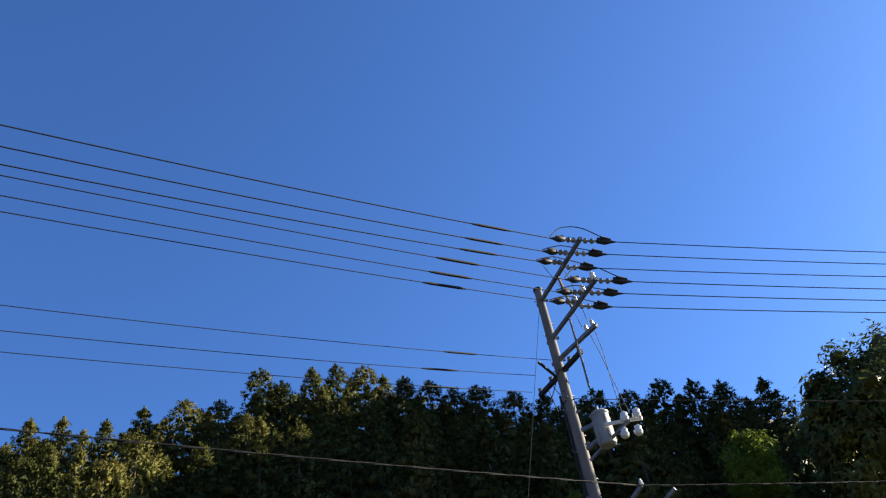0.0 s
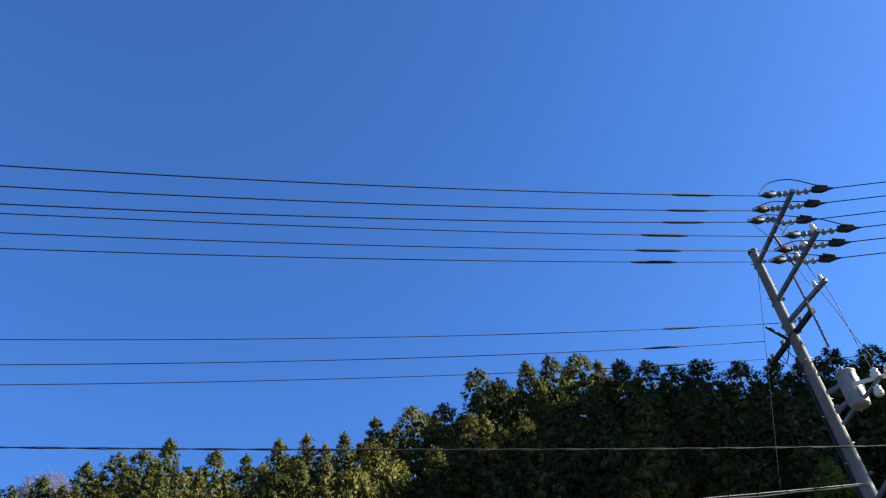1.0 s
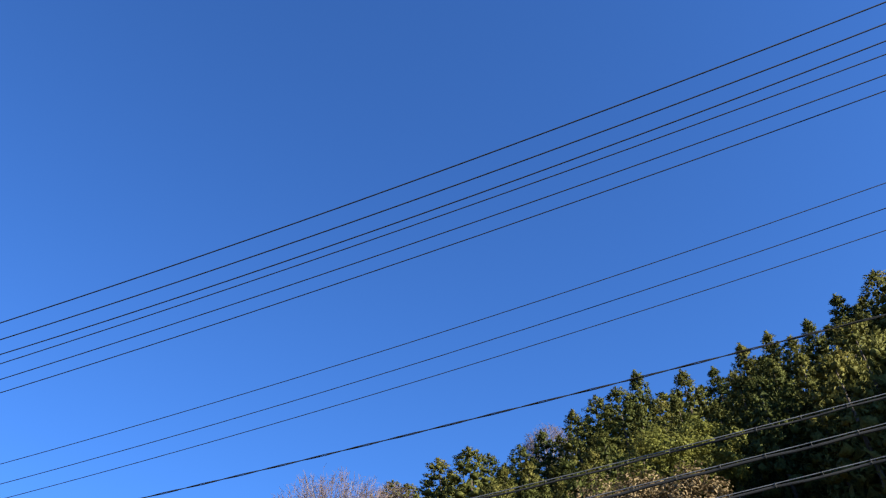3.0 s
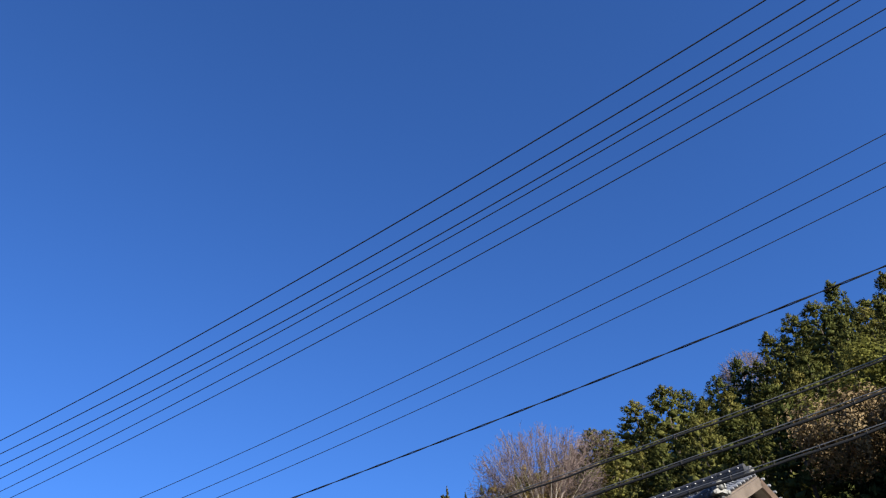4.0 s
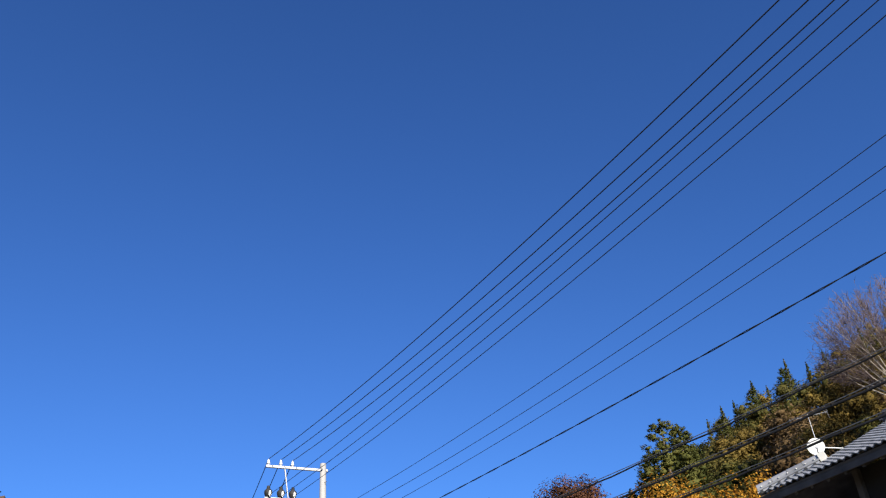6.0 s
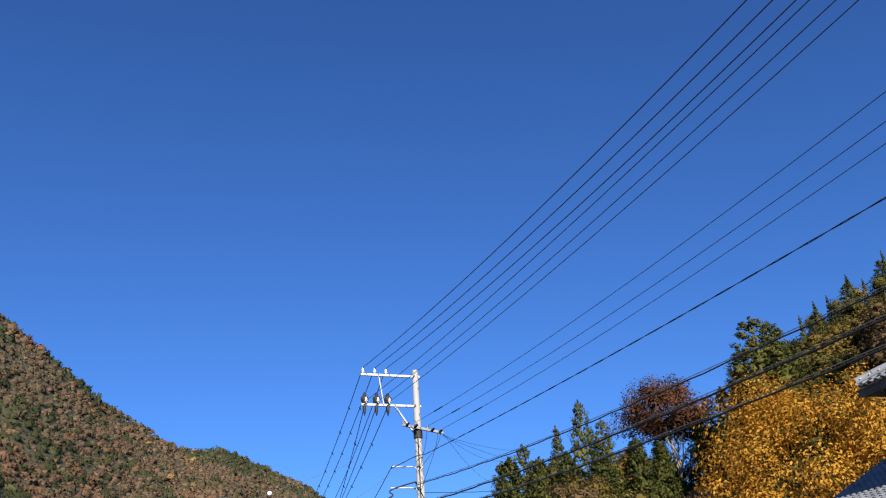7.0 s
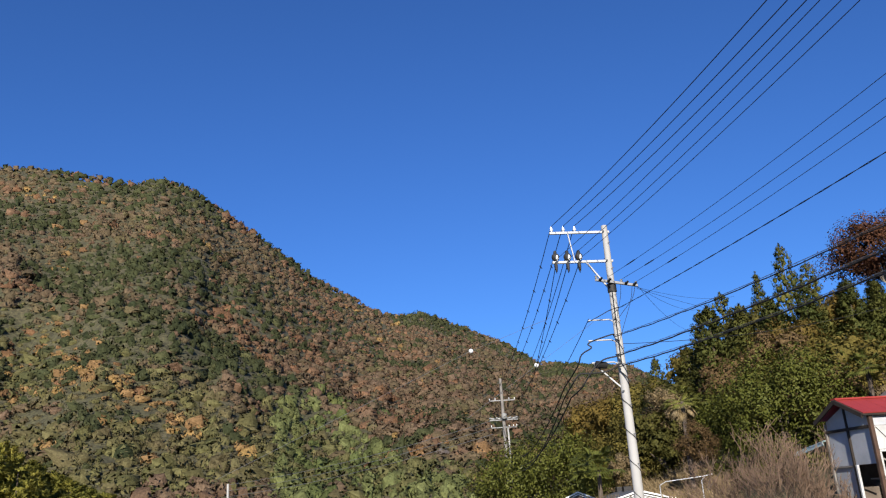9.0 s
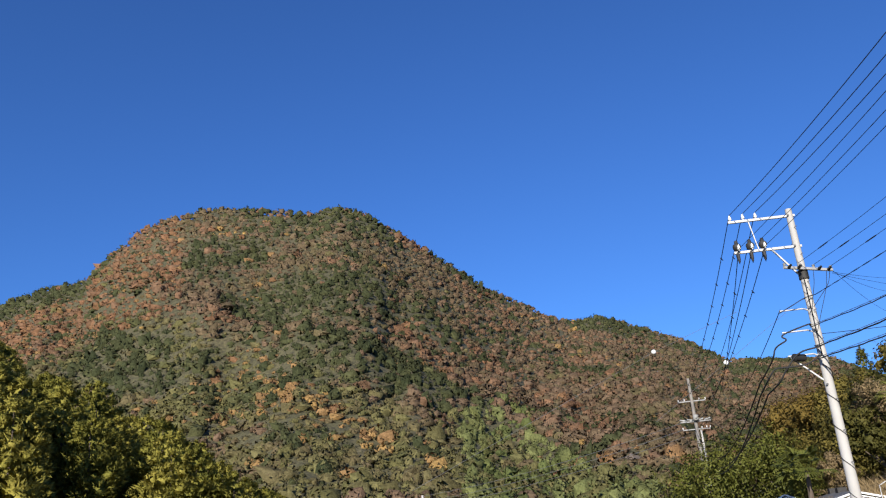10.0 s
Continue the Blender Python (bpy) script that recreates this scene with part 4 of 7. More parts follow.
# the close woods on the slope between the withered trees and the valley
SLOPE_TOP = table([(62, 22.6), (68.3, 22.2), (69.9, 21.8), (71.6, 21.1), (73.6, 20.7), (75.4, 20.0), (77.1, 19.5), (79.1, 19.0), (80.8, 18.5), (83.0, 17.6), (86, 16.6)])
FILLERS = [leafy_tree("slope_tree", 500 + i, 7.0, 5.6, label, mat, None, 38, 84, 0.29, 0.5, 0.0, "close woods on the slope", 1.0, 0.3, 1.1, 1, 1, True)
           for i, (label, mat) in enumerate((("olive-green tree in close woods on the slope", M_OLIVE), ("yellow-green tree in close woods on the slope", M_YELLOWGREEN),
                                             ("dark evergreen tree in close woods on the slope", M_EVERGREEN), ("golden-brown tree in close woods on the slope", M_GOLDBROWN)))]
woods = random.Random(83)
for r, less, step in ((82, 0.1, 1.7), (74, 1.4, 1.9), (66, 3.0, 2.2), (60, 4.6, 2.6)):
    for b in np.arange(65.0, 84.5, step):
        bb, rr = b + woods.uniform(-0.6, 0.6), r + woods.uniform(-2, 2)
        p = spot(bb, rr)
        h = rr * math.tan(radians(float(SLOPE_TOP(bb)) - less - woods.uniform(0, 0.5))) + 1.6 - float(land(p.x, p.y))
        if h < 2.5:
            continue
        w = woods.random()
        kind_of = (3 if w < 0.6 else 0 if w < 0.85 else 2) if bb < 74.5 else (0 if w < 0.45 else 1 if w < 0.6 else 2 if w < 0.9 else 3)
        plant(FILLERS[kind_of], bb, rr, h / 7.0, woods.uniform(0, 6.3), woods.uniform(0.75, 1.0))
for ob in FILLERS:
    remove(ob)

zl = "tall leafless tree with pale limbs and purple-brown twigs"
zp = spot(69.2, 55)
one(zelkova(301, 55 * math.tan(radians(24.1)) + 1.6 - float(land(zp.x, zp.y)), 9.8, 8.6, zl, 26), 68.7, 55)
zp = spot(64.4, 74)
one(zelkova(302, 74 * math.tan(radians(23.4)) + 1.6 - float(land(zp.x, zp.y)), 5.6, 5.0, zl, 12), 64.4, 74)
zp = spot(52.4, 78)
one(zelkova(303, 78 * math.tan(radians(26.4)) + 1.6 - float(land(zp.x, zp.y)), 5.6, 5.0, zl, 12), 52.4, 78)
one(leafy_tree("golden_tree", 310, 12.3, 9.8, "broad tree full of golden-orange autumn leaves", M_ORANGE, M_BARK, 92, 330, 0.165, 0.5, 0.08, "", 1.0, 0.6, 0.78), 83.0, 38.5, z=0.2)
rp = spot(91.4, 75)
rh = 75 * math.tan(radians(15.6)) + 1.6 - float(land(rp.x, rp.y))
one(leafy_tree("russet_tree", 311, rh, 9.2, "spreading tree with thin red-brown autumn leaves", M_RUSSET, M_PALE_BARK, 84, 220, 0.22, 0.55, max(0.1, 1 - 6.4 / rh), "", 0.85, 0.3, 0.72, 3), 91.2, 75)
one(leafy_tree("camphor_tree", 312, 8.5, 10.2, "dense round evergreen tree with small glossy leaves", M_CAMPHOR, M_BARK, 84, 320, 0.17, 0.5, 0.0, "", 1.0, 0.3, 0.84), 99.3, 47.5, z=0.2)
one(leafy_tree("evergreen_tree", 313, 4.9, 9.5, "low broad evergreen tree with layered yellow-green foliage", M_CAMPHOR, M_BARK, 110, 190, 0.19, 0.5, 0.0, "", 1.0, 0.3, 0.9), 114.6, 52, z=0.0)
one(leafy_tree("evergreen_tree", 314, 5.2, 8.0, "broad olive-yellow evergreen tree beside the road", M_OLIVE, M_BARK, 90, 170, 0.19, 0.5, 0.0, "", 1.0, 0.3, 0.9), 109.2, 56, z=0.5)
bl = "bright yellow-green bamboo clump in the sun"
reach("bamboo_clump", 315, -14.6, 31.0, 22.9, 3.6, 2.6, bl, M_BAMBOO, 50, 150, 0.17, 0.28, "bamboo at the slope")
reach("bamboo_clump", 316, -18.9, 31.5, 22.0, 2.6, 1.3, bl, M_BAMBOO, 36, 130, 0.17, 0.28, "bamboo at the slope")
cy = "small bright green feathery cypress at the foot of the slope"
reach("young_cypress", 317, -2.1, 29.0, 22.8, 5.0, 1.6, cy, M_BAMBOO, 70, 110, 0.15, 0.4, "young cypresses", 0.8, 0.9, True)
reach("young_cypress", 318, 28.2, 31.0, 22.6, 4.0, 1.7, cy, M_YELLOWGREEN, 70, 110, 0.15, 0.4, "young cypresses", 0.8, 0.9, True)
reach("young_cypress", 319, 25.2, 31.0, 22.9, 4.5, 1.9, cy, M_YELLOWGREEN, 70, 110, 0.15, 0.4, "young cypresses", 0.8, 0.9, True)
reach("young_cypress", 320, -0.2, 28.0, 20.6, 4.0, 1.6, cy, M_BAMBOO, 70, 110, 0.15, 0.4, "young cypresses", 0.8, 0.9, True)
ys = "yellow-green leafy tree among the cedars"
reach("yellow_shrub", 321, 44.6, 36.0, 25.2, 5.0, 4.4, ys, M_YELLOWGREEN, 44, 170, 0.17, 0.5, "", 0.3, 1.0)
reach("yellow_shrub", 322, 41.3, 37.0, 25.6, 4.5, 3.6, ys, M_YELLOWGREEN, 36, 170, 0.17, 0.5, "", 0.3, 1.0)
reach("yellow_shrub", 323, 47.6, 34.0, 22.6, 4.0, 4.4, "golden-tan leafy shrub among the cedars", M_DRY, 40, 170, 0.17, 0.5, "", 0.3, 1.0)
reach("yellow_shrub", 324, 43.2, 33.0, 22.0, 3.5, 3.4, "golden-tan leafy shrub among the cedars", M_DRY, 36, 170, 0.17, 0.5, "", 0.3, 1.0)
dk = "tall dark feathery tree with drooping yellow-green sprays"
reach("feathery_tree", 325, -23.5, 22.5, 27.3, 9.5, 4.9, dk, M_CAMPHOR, 120, 210, 0.17, 0.5, "feathery trees", 0.9, 1.0, True)
reach("feathery_tree", 326, -20.6, 21.2, 25.6, 7.5, 2.0, dk, M_CAMPHOR, 60, 200, 0.18, 0.5, "feathery trees", 1.0, 1.0, True)
reach("dry_bush", 340, 106.0, 54.0, 6.9, 3.6, 3.2, "withered brown bush among evergreens", M_DRY, 40, 110, 0.16, 0.35, "dry bushes", 0.2, 0.9)
reach("dry_bush", 342, 104.4, 43.5, 4.4, 2.4, 2.2, "withered brown bush among evergreens", M_BROWN, 36, 110, 0.15, 0.3, "dry bushes", 0.2, 0.9)
reach("dry_bush", 341, 109.2, 46.0, 2.7, 2.2, 1.9, "withered brown bush among evergreens", M_DRY, 36, 110, 0.15, 0.3, "dry bushes", 0.2, 0.9)
cl = "dark brown-green conical cedar on the slope"
for seed, b, r, up, wide in ((350, 102.4, 58, 11.6, 4.6), (351, 100.3, 62, 11.4, 4.4), (352, 98.4, 60, 11.6, 4.6), (353, 96.0, 63, 11.0, 4.0), (354, 93.6, 68, 12.0, 3.8), (355, 92.0, 71, 11.6, 3.4)):
    cp = spot(b, r)
    one(cedar("cedar", seed, r * math.tan(radians(up)) + 1.6 - float(land(cp.x, cp.y)), wide, cl, M_CEDAR, 116, 46, 0.3, "conical cedars"), b, r)
bs = "leafless brown shrub with many fine upright stems"
for seed, h, b, r in ((330, 3.8, 98.9, 27.5), (331, 3.9, 101.8, 28.5), (332, 3.3, 100.2, 26.0), (333, 2.4, 97.2, 26.5), (334, 2.7, 103.8, 28.5)):
    one(bare_tree("bare_shrub", seed, h, bs, 8, 4, M_RED_TWIG, M_RED_TWIG, 0.6, "bare shrubs", 0.2, 3, 0.8, 0.006), b, r)


mixed_label = {"olive": "olive-green broad-leaved tree on the slope", "dark": "dark evergreen broad-leaved tree on the slope", "gold": "golden-brown autumn tree on the slope", "brown": "brown withered tree on the slope"}
for i, (b, r, up, wide, kind_of) in enumerate(((94.6, 70, 11.2, 4.6, "gold"), (98.0, 60, 10.2, 5.5, "gold"), (99.6, 64, 11.0, 5.0, "dark"), (97.4, 60, 9.4, 4.4, "olive"),
                                               (101.8, 58, 8.4, 4.6, "brown"), (98.4, 57, 9.4, 4.2, "brown"), (103.6, 66, 9.2, 4.6, "olive"), (105.6, 60, 7.2, 4.4, "dark"), (107.6, 64, 7.2, 5.5, "olive"),
                                               (109.0, 70, 6.6, 6.0, "gold"), (110.8, 74, 6.0, 6.0, "gold"), (107.0, 55, 5.4, 4.6, "dark"))):
    reach("broadleaf_tree", 400 + i, b, r, up, 0.9 * wide, wide, mixed_label[kind_of], {"olive": M_OLIVE, "dark": M_EVERGREEN, "gold": M_GOLDBROWN, "brown": M_BROWN}[kind_of], 60, 110, 0.26, 0.5, "mixed trees on the slope", 0.3, 1.0, True)


def dry_patch():
    """Withered tall grass on the slope behind the sheds."""
    rng = np.random.default_rng(41)
    k = 30000
    b = np.concatenate([rng.uniform(88.2, 95.6, k // 2), rng.uniform(103, 111, k // 2)])
    r = np.concatenate([rng.uniform(41, 74, k // 2), rng.uniform(40, 56, k // 2)])
    x, y = -r * np.sin(np.radians(b)), r * np.cos(np.radians(b))
    z = land(x, y)
    h = rng.uniform(0.6, 1.7, k)
    lean = rng.normal(0, 0.3, (k, 2))
    a = rng.uniform(0, 6.28, k)
    w = np.stack([np.cos(a), np.sin(a), 0 * a], -1) * 0.07
    base = np.stack([x, y, z - 0.1], -1)
    mid = base + np.stack([lean[:, 0] * 0.4, lean[:, 1] * 0.4, 0.6 * h], -1)
    tip = base + np.stack([lean[:, 0] * h, lean[:, 1] * h, h], -1)
    q = np.stack([base, mid + w, tip, mid - w], 1)
    ob = part("dry_grass", leaf_mesh("dry_grass", q, M_DRY), None)
    tagged(ob, "tall withered tan grass on the slope", "grass", kind="stuff")


dry_patch()


def palm(bearing, dist, top, size=1.0, skirt=False):
    """A windmill palm whose crown stands at the height top."""
    rng = np.random.default_rng(int(bearing * 10))
    ob = thing("windmill_palm", "windmill palm with a shaggy trunk and fan fronds", "palm", "windmill palms")
    base = spot(bearing, dist)
    h = top - float(land(base.x, base.y))
    part("trunk", Geo().tube([(0, 0, -0.3), (0.05, 0, h * 0.5), (0, 0.04, h)], [0.11, 0.13, 0.1], 8), M_BARK, ob, smooth=True)

    def fans(count, low, high, reach_of):
        q = []
        for k in range(count):
            a, e = rng.uniform(0, 6.28), rng.uniform(low, high)
            d = np.array([math.cos(a) * math.cos(e), math.sin(a) * math.cos(e), math.sin(e)])
            c = np.array([0, 0, h]) + d * 0.7 * size
            side = unit(np.cross(d, [0, 0, 1.0]))
            for s in np.linspace(-1.3, 1.3, 13):
                t = unit(d * math.cos(s) + side * math.sin(s)) * reach_of * size
                wv = unit(np.cross(t, [0.1, 0.2, 1])) * 0.045 * size
                q.append([c, c + t * 0.5 + wv, c + t + np.array([0, 0, -0.2 * size]), c + t * 0.5 - wv])
            stalk = unit(np.cross(d, side)) * 0.02
            q.append([np.array([0, 0, h]), c * 0.5 + np.array([0, 0, h * 0.5]) + stalk, c, c * 0.5 + np.array([0, 0, h * 0.5]) - stalk])
        return np.array(q)

    part("fronds", leaf_mesh("fronds", fans(24, -0.45, 1.2, 0.62), M_PALM), None, ob)
    if skirt:
        part("dead_fronds", leaf_mesh("dead_fronds", fans(12, -1.4, -0.7, 0.5), M_DRY), None, ob, "withered hanging fronds")
    return one(ob, bearing, dist)


palm(93.6, 45.5, 6.75, 0.9)
palm(105.0, 45.5, 6.0, 0.85, True)
palm(111.0, 43.8, 2.75, 1.3)

# ---- utility poles ----
POLE_A, POLE_B, POLE_C, POLE_Z = spot(-3.63, 15.0), spot(108.64, 27.0), spot(117.0, 62.0), Vector((33.5, 26.8, 0))


def pin_insulator(geo, p, s=1.0):
    return geo.lathe(p, (0, 0, 1), [(0, 0.02 * s), (0.03 * s, 0.022 * s), (0.05 * s, 0.055 * s), (0.08 * s, 0.06 * s), (0.09 * s, 0.04 * s),
                                    (0.12 * s, 0.045 * s), (0.15 * s, 0.05 * s), (0.165 * s, 0.03 * s), (0.2 * s, 0.028 * s), (0.21 * s, 0.01 * s)], 12)


def strain_set(pole, arm, p, way, wedge=True):
    """A string of two porcelain discs with its clamp, from a crossarm out along a wire. Gives the place where the wire begins."""
    p, way = Vector(p), Vector(way).normalized()
    g = Geo()
    g.tube([p, p + way * 0.1], 0.012, 6)
    for s in (0.10, 0.24):
        g.lathe(p + way * s, way, [(0, 0.02), (0.02, 0.05), (0.05, 0.062), (0.075, 0.05), (0.085, 0.025), (0.14, 0.02)], 12)
    part("strain_insulator", g, M_GREY_PORCELAIN, arm, "grey porcelain strain insulator", True)
    c = Geo()
    c.lathe(p + way * 0.37, way, [(0, 0.022), (0.05, 0.05), (0.2, 0.07), (0.26, 0.055), (0.34, 0.03), (0.44, 0.014)], 8)
    c.slab(p + way * 0.42 + Vector((0, 0, 0.06)), p + way * 0.62 + Vector((0, 0, 0.05)), 0.05, 0.06)
    part("wire_clamp", c, M_IRON, arm, "black covered wire clamp", True)
    return p + way * 0.8


def shaft(pole, base, top, r_top, mat, steps=True):
    g = Geo()
    r_low = r_top + top / 150.0
    n = 14
    g.tube([base + Vector((0, 0, -0.6 + (top + 0.6) * k / n)) for k in range(n + 1)], [r_low + (r_top - r_low) * k / n for k in range(n + 1)], 20)
    part("shaft", g, mat, pole, smooth=True)
    if steps:
        for k in range(int(top / 0.45) - 4):
            a = 0.9 if k % 2 else 0.9 + math.pi
            z = 2.0 + 0.45 * k
            r = r_low + (r_top - r_low) * z / top
            d = Vector((math.cos(a), math.sin(a), 0))
            part("step_bolt", Geo().tube([base + d * r * 0.9 + Vector((0, 0, z)), base + d * (r + 0.14) + Vector((0, 0, z))], 0.011, 6), M_STEEL, pole)
    return lambda z: r_low + (r_top - r_low) * z / top


def band(pole, base, z, r):
    g = Geo().lathe(base + Vector((0, 0, z - 0.03)), (0, 0, 1), [(0, r + 0.002), (0.0, r + 0.012), (0.06, r + 0.012), (0.06, r + 0.002)], 20)
    ring = part("pole_band", g, M_STEEL, pole, smooth=True)
    part("band_lug", Geo().slab(base + Vector((r + 0.01, 0, z)), base + Vector((r + 0.07, 0, z)), 0.05, 0.05), M_STEEL, ring)


def crossarm(pole, base, tip, z, mat, size=0.078, back=0.15, low=0.0):
    """A square steel arm fixed to one side of the pole."""
    b, t = Vector((base.x, base.y, z)), Vector((tip.x, tip.y, z))
    d = (t - b).normalized()
    return part("crossarm", Geo().slab(b - d * back + Vector((0, 0, low)), t + d * 0.06, size, size), mat, pole)


def rounded(pts, n=5):
    """A smooth line through the points."""
    p = [Vector(pts[0])] + [Vector(v) for v in pts] + [Vector(pts[-1])]
    out = []
    for i in range(1, len(p) - 2):
        for k in range(n):
            t = k / n
            out.append(0.5 * (2 * p[i] + (p[i + 1] - p[i - 1]) * t + (2 * p[i - 1] - 5 * p[i] + 4 * p[i + 1] - p[i + 2]) * t * t + (3 * p[i] - p[i - 1] - 3 * p[i + 1] + p[i + 2]) * t ** 3))
    return out + [p[-2]]


def sagging(p, q, sag, n=40):
    return [Vector(p).lerp(Vector(q), k / n) - Vector((0, 0, 4 * sag * (k / n) * (1 - k / n))) for k in range(n + 1)]


def wire(name, label, p, q, sag, r, mat=None, sleeves=(), group="overhead lines", spikes=False, n=40, sides=6):
    pts = sagging(p, q, sag, n)
    ob = tagged(part(name, Geo().tube(pts, r, sides), mat or M_RUBBER, smooth=True), label, "wire", group)
    total = (Vector(q) - Vector(p)).length
    for s, length, rr in sleeves:
        f0, f1 = s / total, (s + length) / total
        seg = [Vector(p).lerp(Vector(q), f0 + (f1 - f0) * k / 6) - Vector((0, 0, 4 * sag * (f0 + (f1 - f0) * k / 6) * (1 - f0 - (f1 - f0) * k / 6))) for k in range(7)]
        part("wire_sleeve", Geo().tube(seg, [rr * 0.6, rr, rr, rr, rr, rr, rr * 0.6], 8), M_RUBBER, ob, smooth=True)
    if spikes:
        for k in range(4, n - 2, 3):
            c = pts[k] + Vector((0, 0, -0.02))
            part("wire_damper", Geo().tube([c + Vector((-0.05, 0.03, -0.06)), c, c + Vector((0.04, -0.02, 0.045))], [0.012, 0.024, 0.012], 6), M_RUBBER, ob)
    return ob


def twisted(name, label, p, q, sag, r, turns, n=150, mat=None):
    """A cable of two strands wound round each other."""
    pts = sagging(p, q, sag, n)
    d = (Vector(q) - Vector(p)).normalized()
    s = d.cross(Vector((0, 0, 1))).normalized()
    u = s.cross(d)
    ob = thing(name, label, "cable", "overhead lines")
    for ph in (0, math.pi):
        path = [c + r * (math.cos(2 * math.pi * turns * k / n + ph) * s + math.sin(2 * math.pi * turns * k / n + ph) * u) for k, c in enumerate(pts)]
        part("strand", Geo().tube(path, r * 0.85, 5), mat or M_RUBBER, ob, smooth=True)
    return ob


def hung_cable(name, label, p, q, sag, r, gap=0.55, n=48):
    """A thick sheathed cable slung close under a steel strand by thin wire ties."""
    ob = thing(name, label, "cable", "overhead lines")
    drop = 0.028 + r
    part("steel_strand", Geo().tube(sagging(p, q, sag, n), 0.0075, 5), M_GREY_SHEATH, ob, smooth=True)
    body = [c + Vector((0, 0, -drop + 0.008 * math.sin(k * 1.9) + 0.006 * math.sin(k * 0.7))) for k, c in enumerate(sagging(p, q, sag, n * 2))]
    part("sheathed_cable", Geo().tube(body, r, 7), M_RUBBER, ob, smooth=True)
    m = int((Vector(q) - Vector(p)).length / gap)
    across = (Vector(q) - Vector(p)).cross(Vector((0, 0, 1))).normalized()
    for k in range(1, m):
        f = k / m
        c = Vector(p).lerp(Vector(q), f) - Vector((0, 0, 4 * sag * f * (1 - f) + drop * 0.55))
        ring = [c + (0.62 * drop + 0.5 * r) * math.cos(0.785 * j) * Vector((0, 0, 1)) + (r + 0.004) * math.sin(0.785 * j) * across for j in range(9)]
        part("wire_tie", Geo().tube(ring, 0.0035, 4, False), M_IRON, ob)
    return ob


# near pole: two tall side arms with strained high-voltage wires, a transformer and drop lines
pole_a = thing("utility_pole", "weathered grey concrete utility pole with side arms and a transformer", "utility pole", "utility poles")
ra = shaft(pole_a, POLE_A, 12.3, 0.088, M_CONCRETE)
TIP1, TIP2, TIP3 = Vector((1.926, 13.162, 0)), Vector((1.974, 13.231, 0)), Vector((1.780, 13.989, 0))
Z1, Z2, Z3 = 11.98, 10.97, 10.42
TO_B = (POLE_B - POLE_A).normalized()
TO_Z = (POLE_Z - POLE_A).normalized()
arm_a1 = crossarm(pole_a, POLE_A, TIP1, Z1, M_STEEL)
arm_a2 = crossarm(pole_a, POLE_A, TIP2, Z2, M_STEEL)
arm_a3 = crossarm(pole_a, POLE_A, TIP3, Z3, M_STEEL, 0.08)
for z in (Z1, Z2, Z3, 10.17, 9.2, 8.5, 7.2):
    band(pole_a, POLE_A, z, ra(z))
part("pole_cap", Geo().lathe(POLE_A + Vector((0, 0, 12.27)), (0, 0, 1), [(0, 0.1), (0.02, 0.107), (0.06, 0.1), (0.075, 0.03)], 18), M_IRON, pole_a, smooth=True)


def on_arm(base, tip, z, f):
    p = base.lerp(tip, f)
    p.z = z
    return p


starts_left, starts_right = [], []
for arm, tip, z in ((arm_a1, TIP1, Z1), (arm_a2, TIP2, Z2)):
    for f in (0.98, 0.79, 0.64):
        p, p2 = on_arm(POLE_A, tip, z + 0.02, f), on_arm(POLE_A, tip, z + 0.02, f if f > 0.7 else 0.57)
        starts_left.append(strain_set(pole_a, arm, p, TO_B + Vector((0, 0, -0.25))))
        starts_right.append(strain_set(pole_a, arm, p2, TO_Z + Vector((0, 0, -0.05))))
        a, b = starts_left[-1], starts_right[-1]
        mid = (a + b) / 2
        if f > 0.9:
            loop = [a + Vector((0, 0, 0.04)), a.lerp(b, 0.2) + Vector((0, 0, 0.30)), a.lerp(b, 0.5) + Vector((0, 0, 0.34)), a.lerp(b, 0.8) + Vector((0, 0, 0.12)), b]
        else:
            loop = [a + Vector((0, 0, 0.04)), a.lerp(b, 0.25) + Vector((0.03, 0, 0.16)), a.lerp(b, 0.5) + Vector((0, 0, 0.14)), a.lerp(b, 0.75) + Vector((0, 0, 0.08)), b]
        part("jumper_wire", Geo().tube(rounded(loop), 0.011, 6), M_RUBBER, arm, smooth=True)
        s = a.lerp(b, 0.78) + Vector((0, 0, 0.10))
        part("jumper_sleeve", Geo().tube([s, s + (b - a).normalized() * 0.22 + Vector((0, 0, -0.05))], 0.035, 8), M_RUBBER, arm, smooth=True)
for f in (0.98, 0.77, 0.6):
    part("pin_insulator", pin_insulator(Geo(), on_arm(POLE_A, TIP2, Z2 + 0.04, f), 1.0), M_PORCELAIN, arm_a2, "white porcelain pin insulator", True)
part("arm_brace", Geo().slab(on_arm(POLE_A, TIP1, Z1, 0.45), on_arm(POLE_A, TIP2, Z2, 0.52), 0.06, 0.04), M_IRON, pole_a)
rod_top = on_arm(POLE_A, TIP2, Z2, 0.42)
part("tie_rod", Geo().tube([rod_top, rod_top + Vector((0.0, 0.05, -1.1)), rod_top + Vector((0, 0.2, -1.6))], 0.022, 7), M_STEEL, pole_a)
x_l, x_r = Vector((0.45, 15.75, 10.15)), Vector((1.42, 14.35, 10.15))
rack = part("low_voltage_arm", Geo().slab(x_l, x_r, 0.09, 0.09), M_IRON, pole_a)
for f in (0.03, 0.3, 0.75, 0.97):
    c = x_l.lerp(x_r, f)
    part("spool_insulator", Geo().lathe(c + Vector((0, 0, 0.05)), (0, 0, 1), [(0, 0.03), (0.02, 0.05), (0.05, 0.032), (0.08, 0.05), (0.1, 0.03)], 10), M_GREY_PORCELAIN, rack, smooth=True)
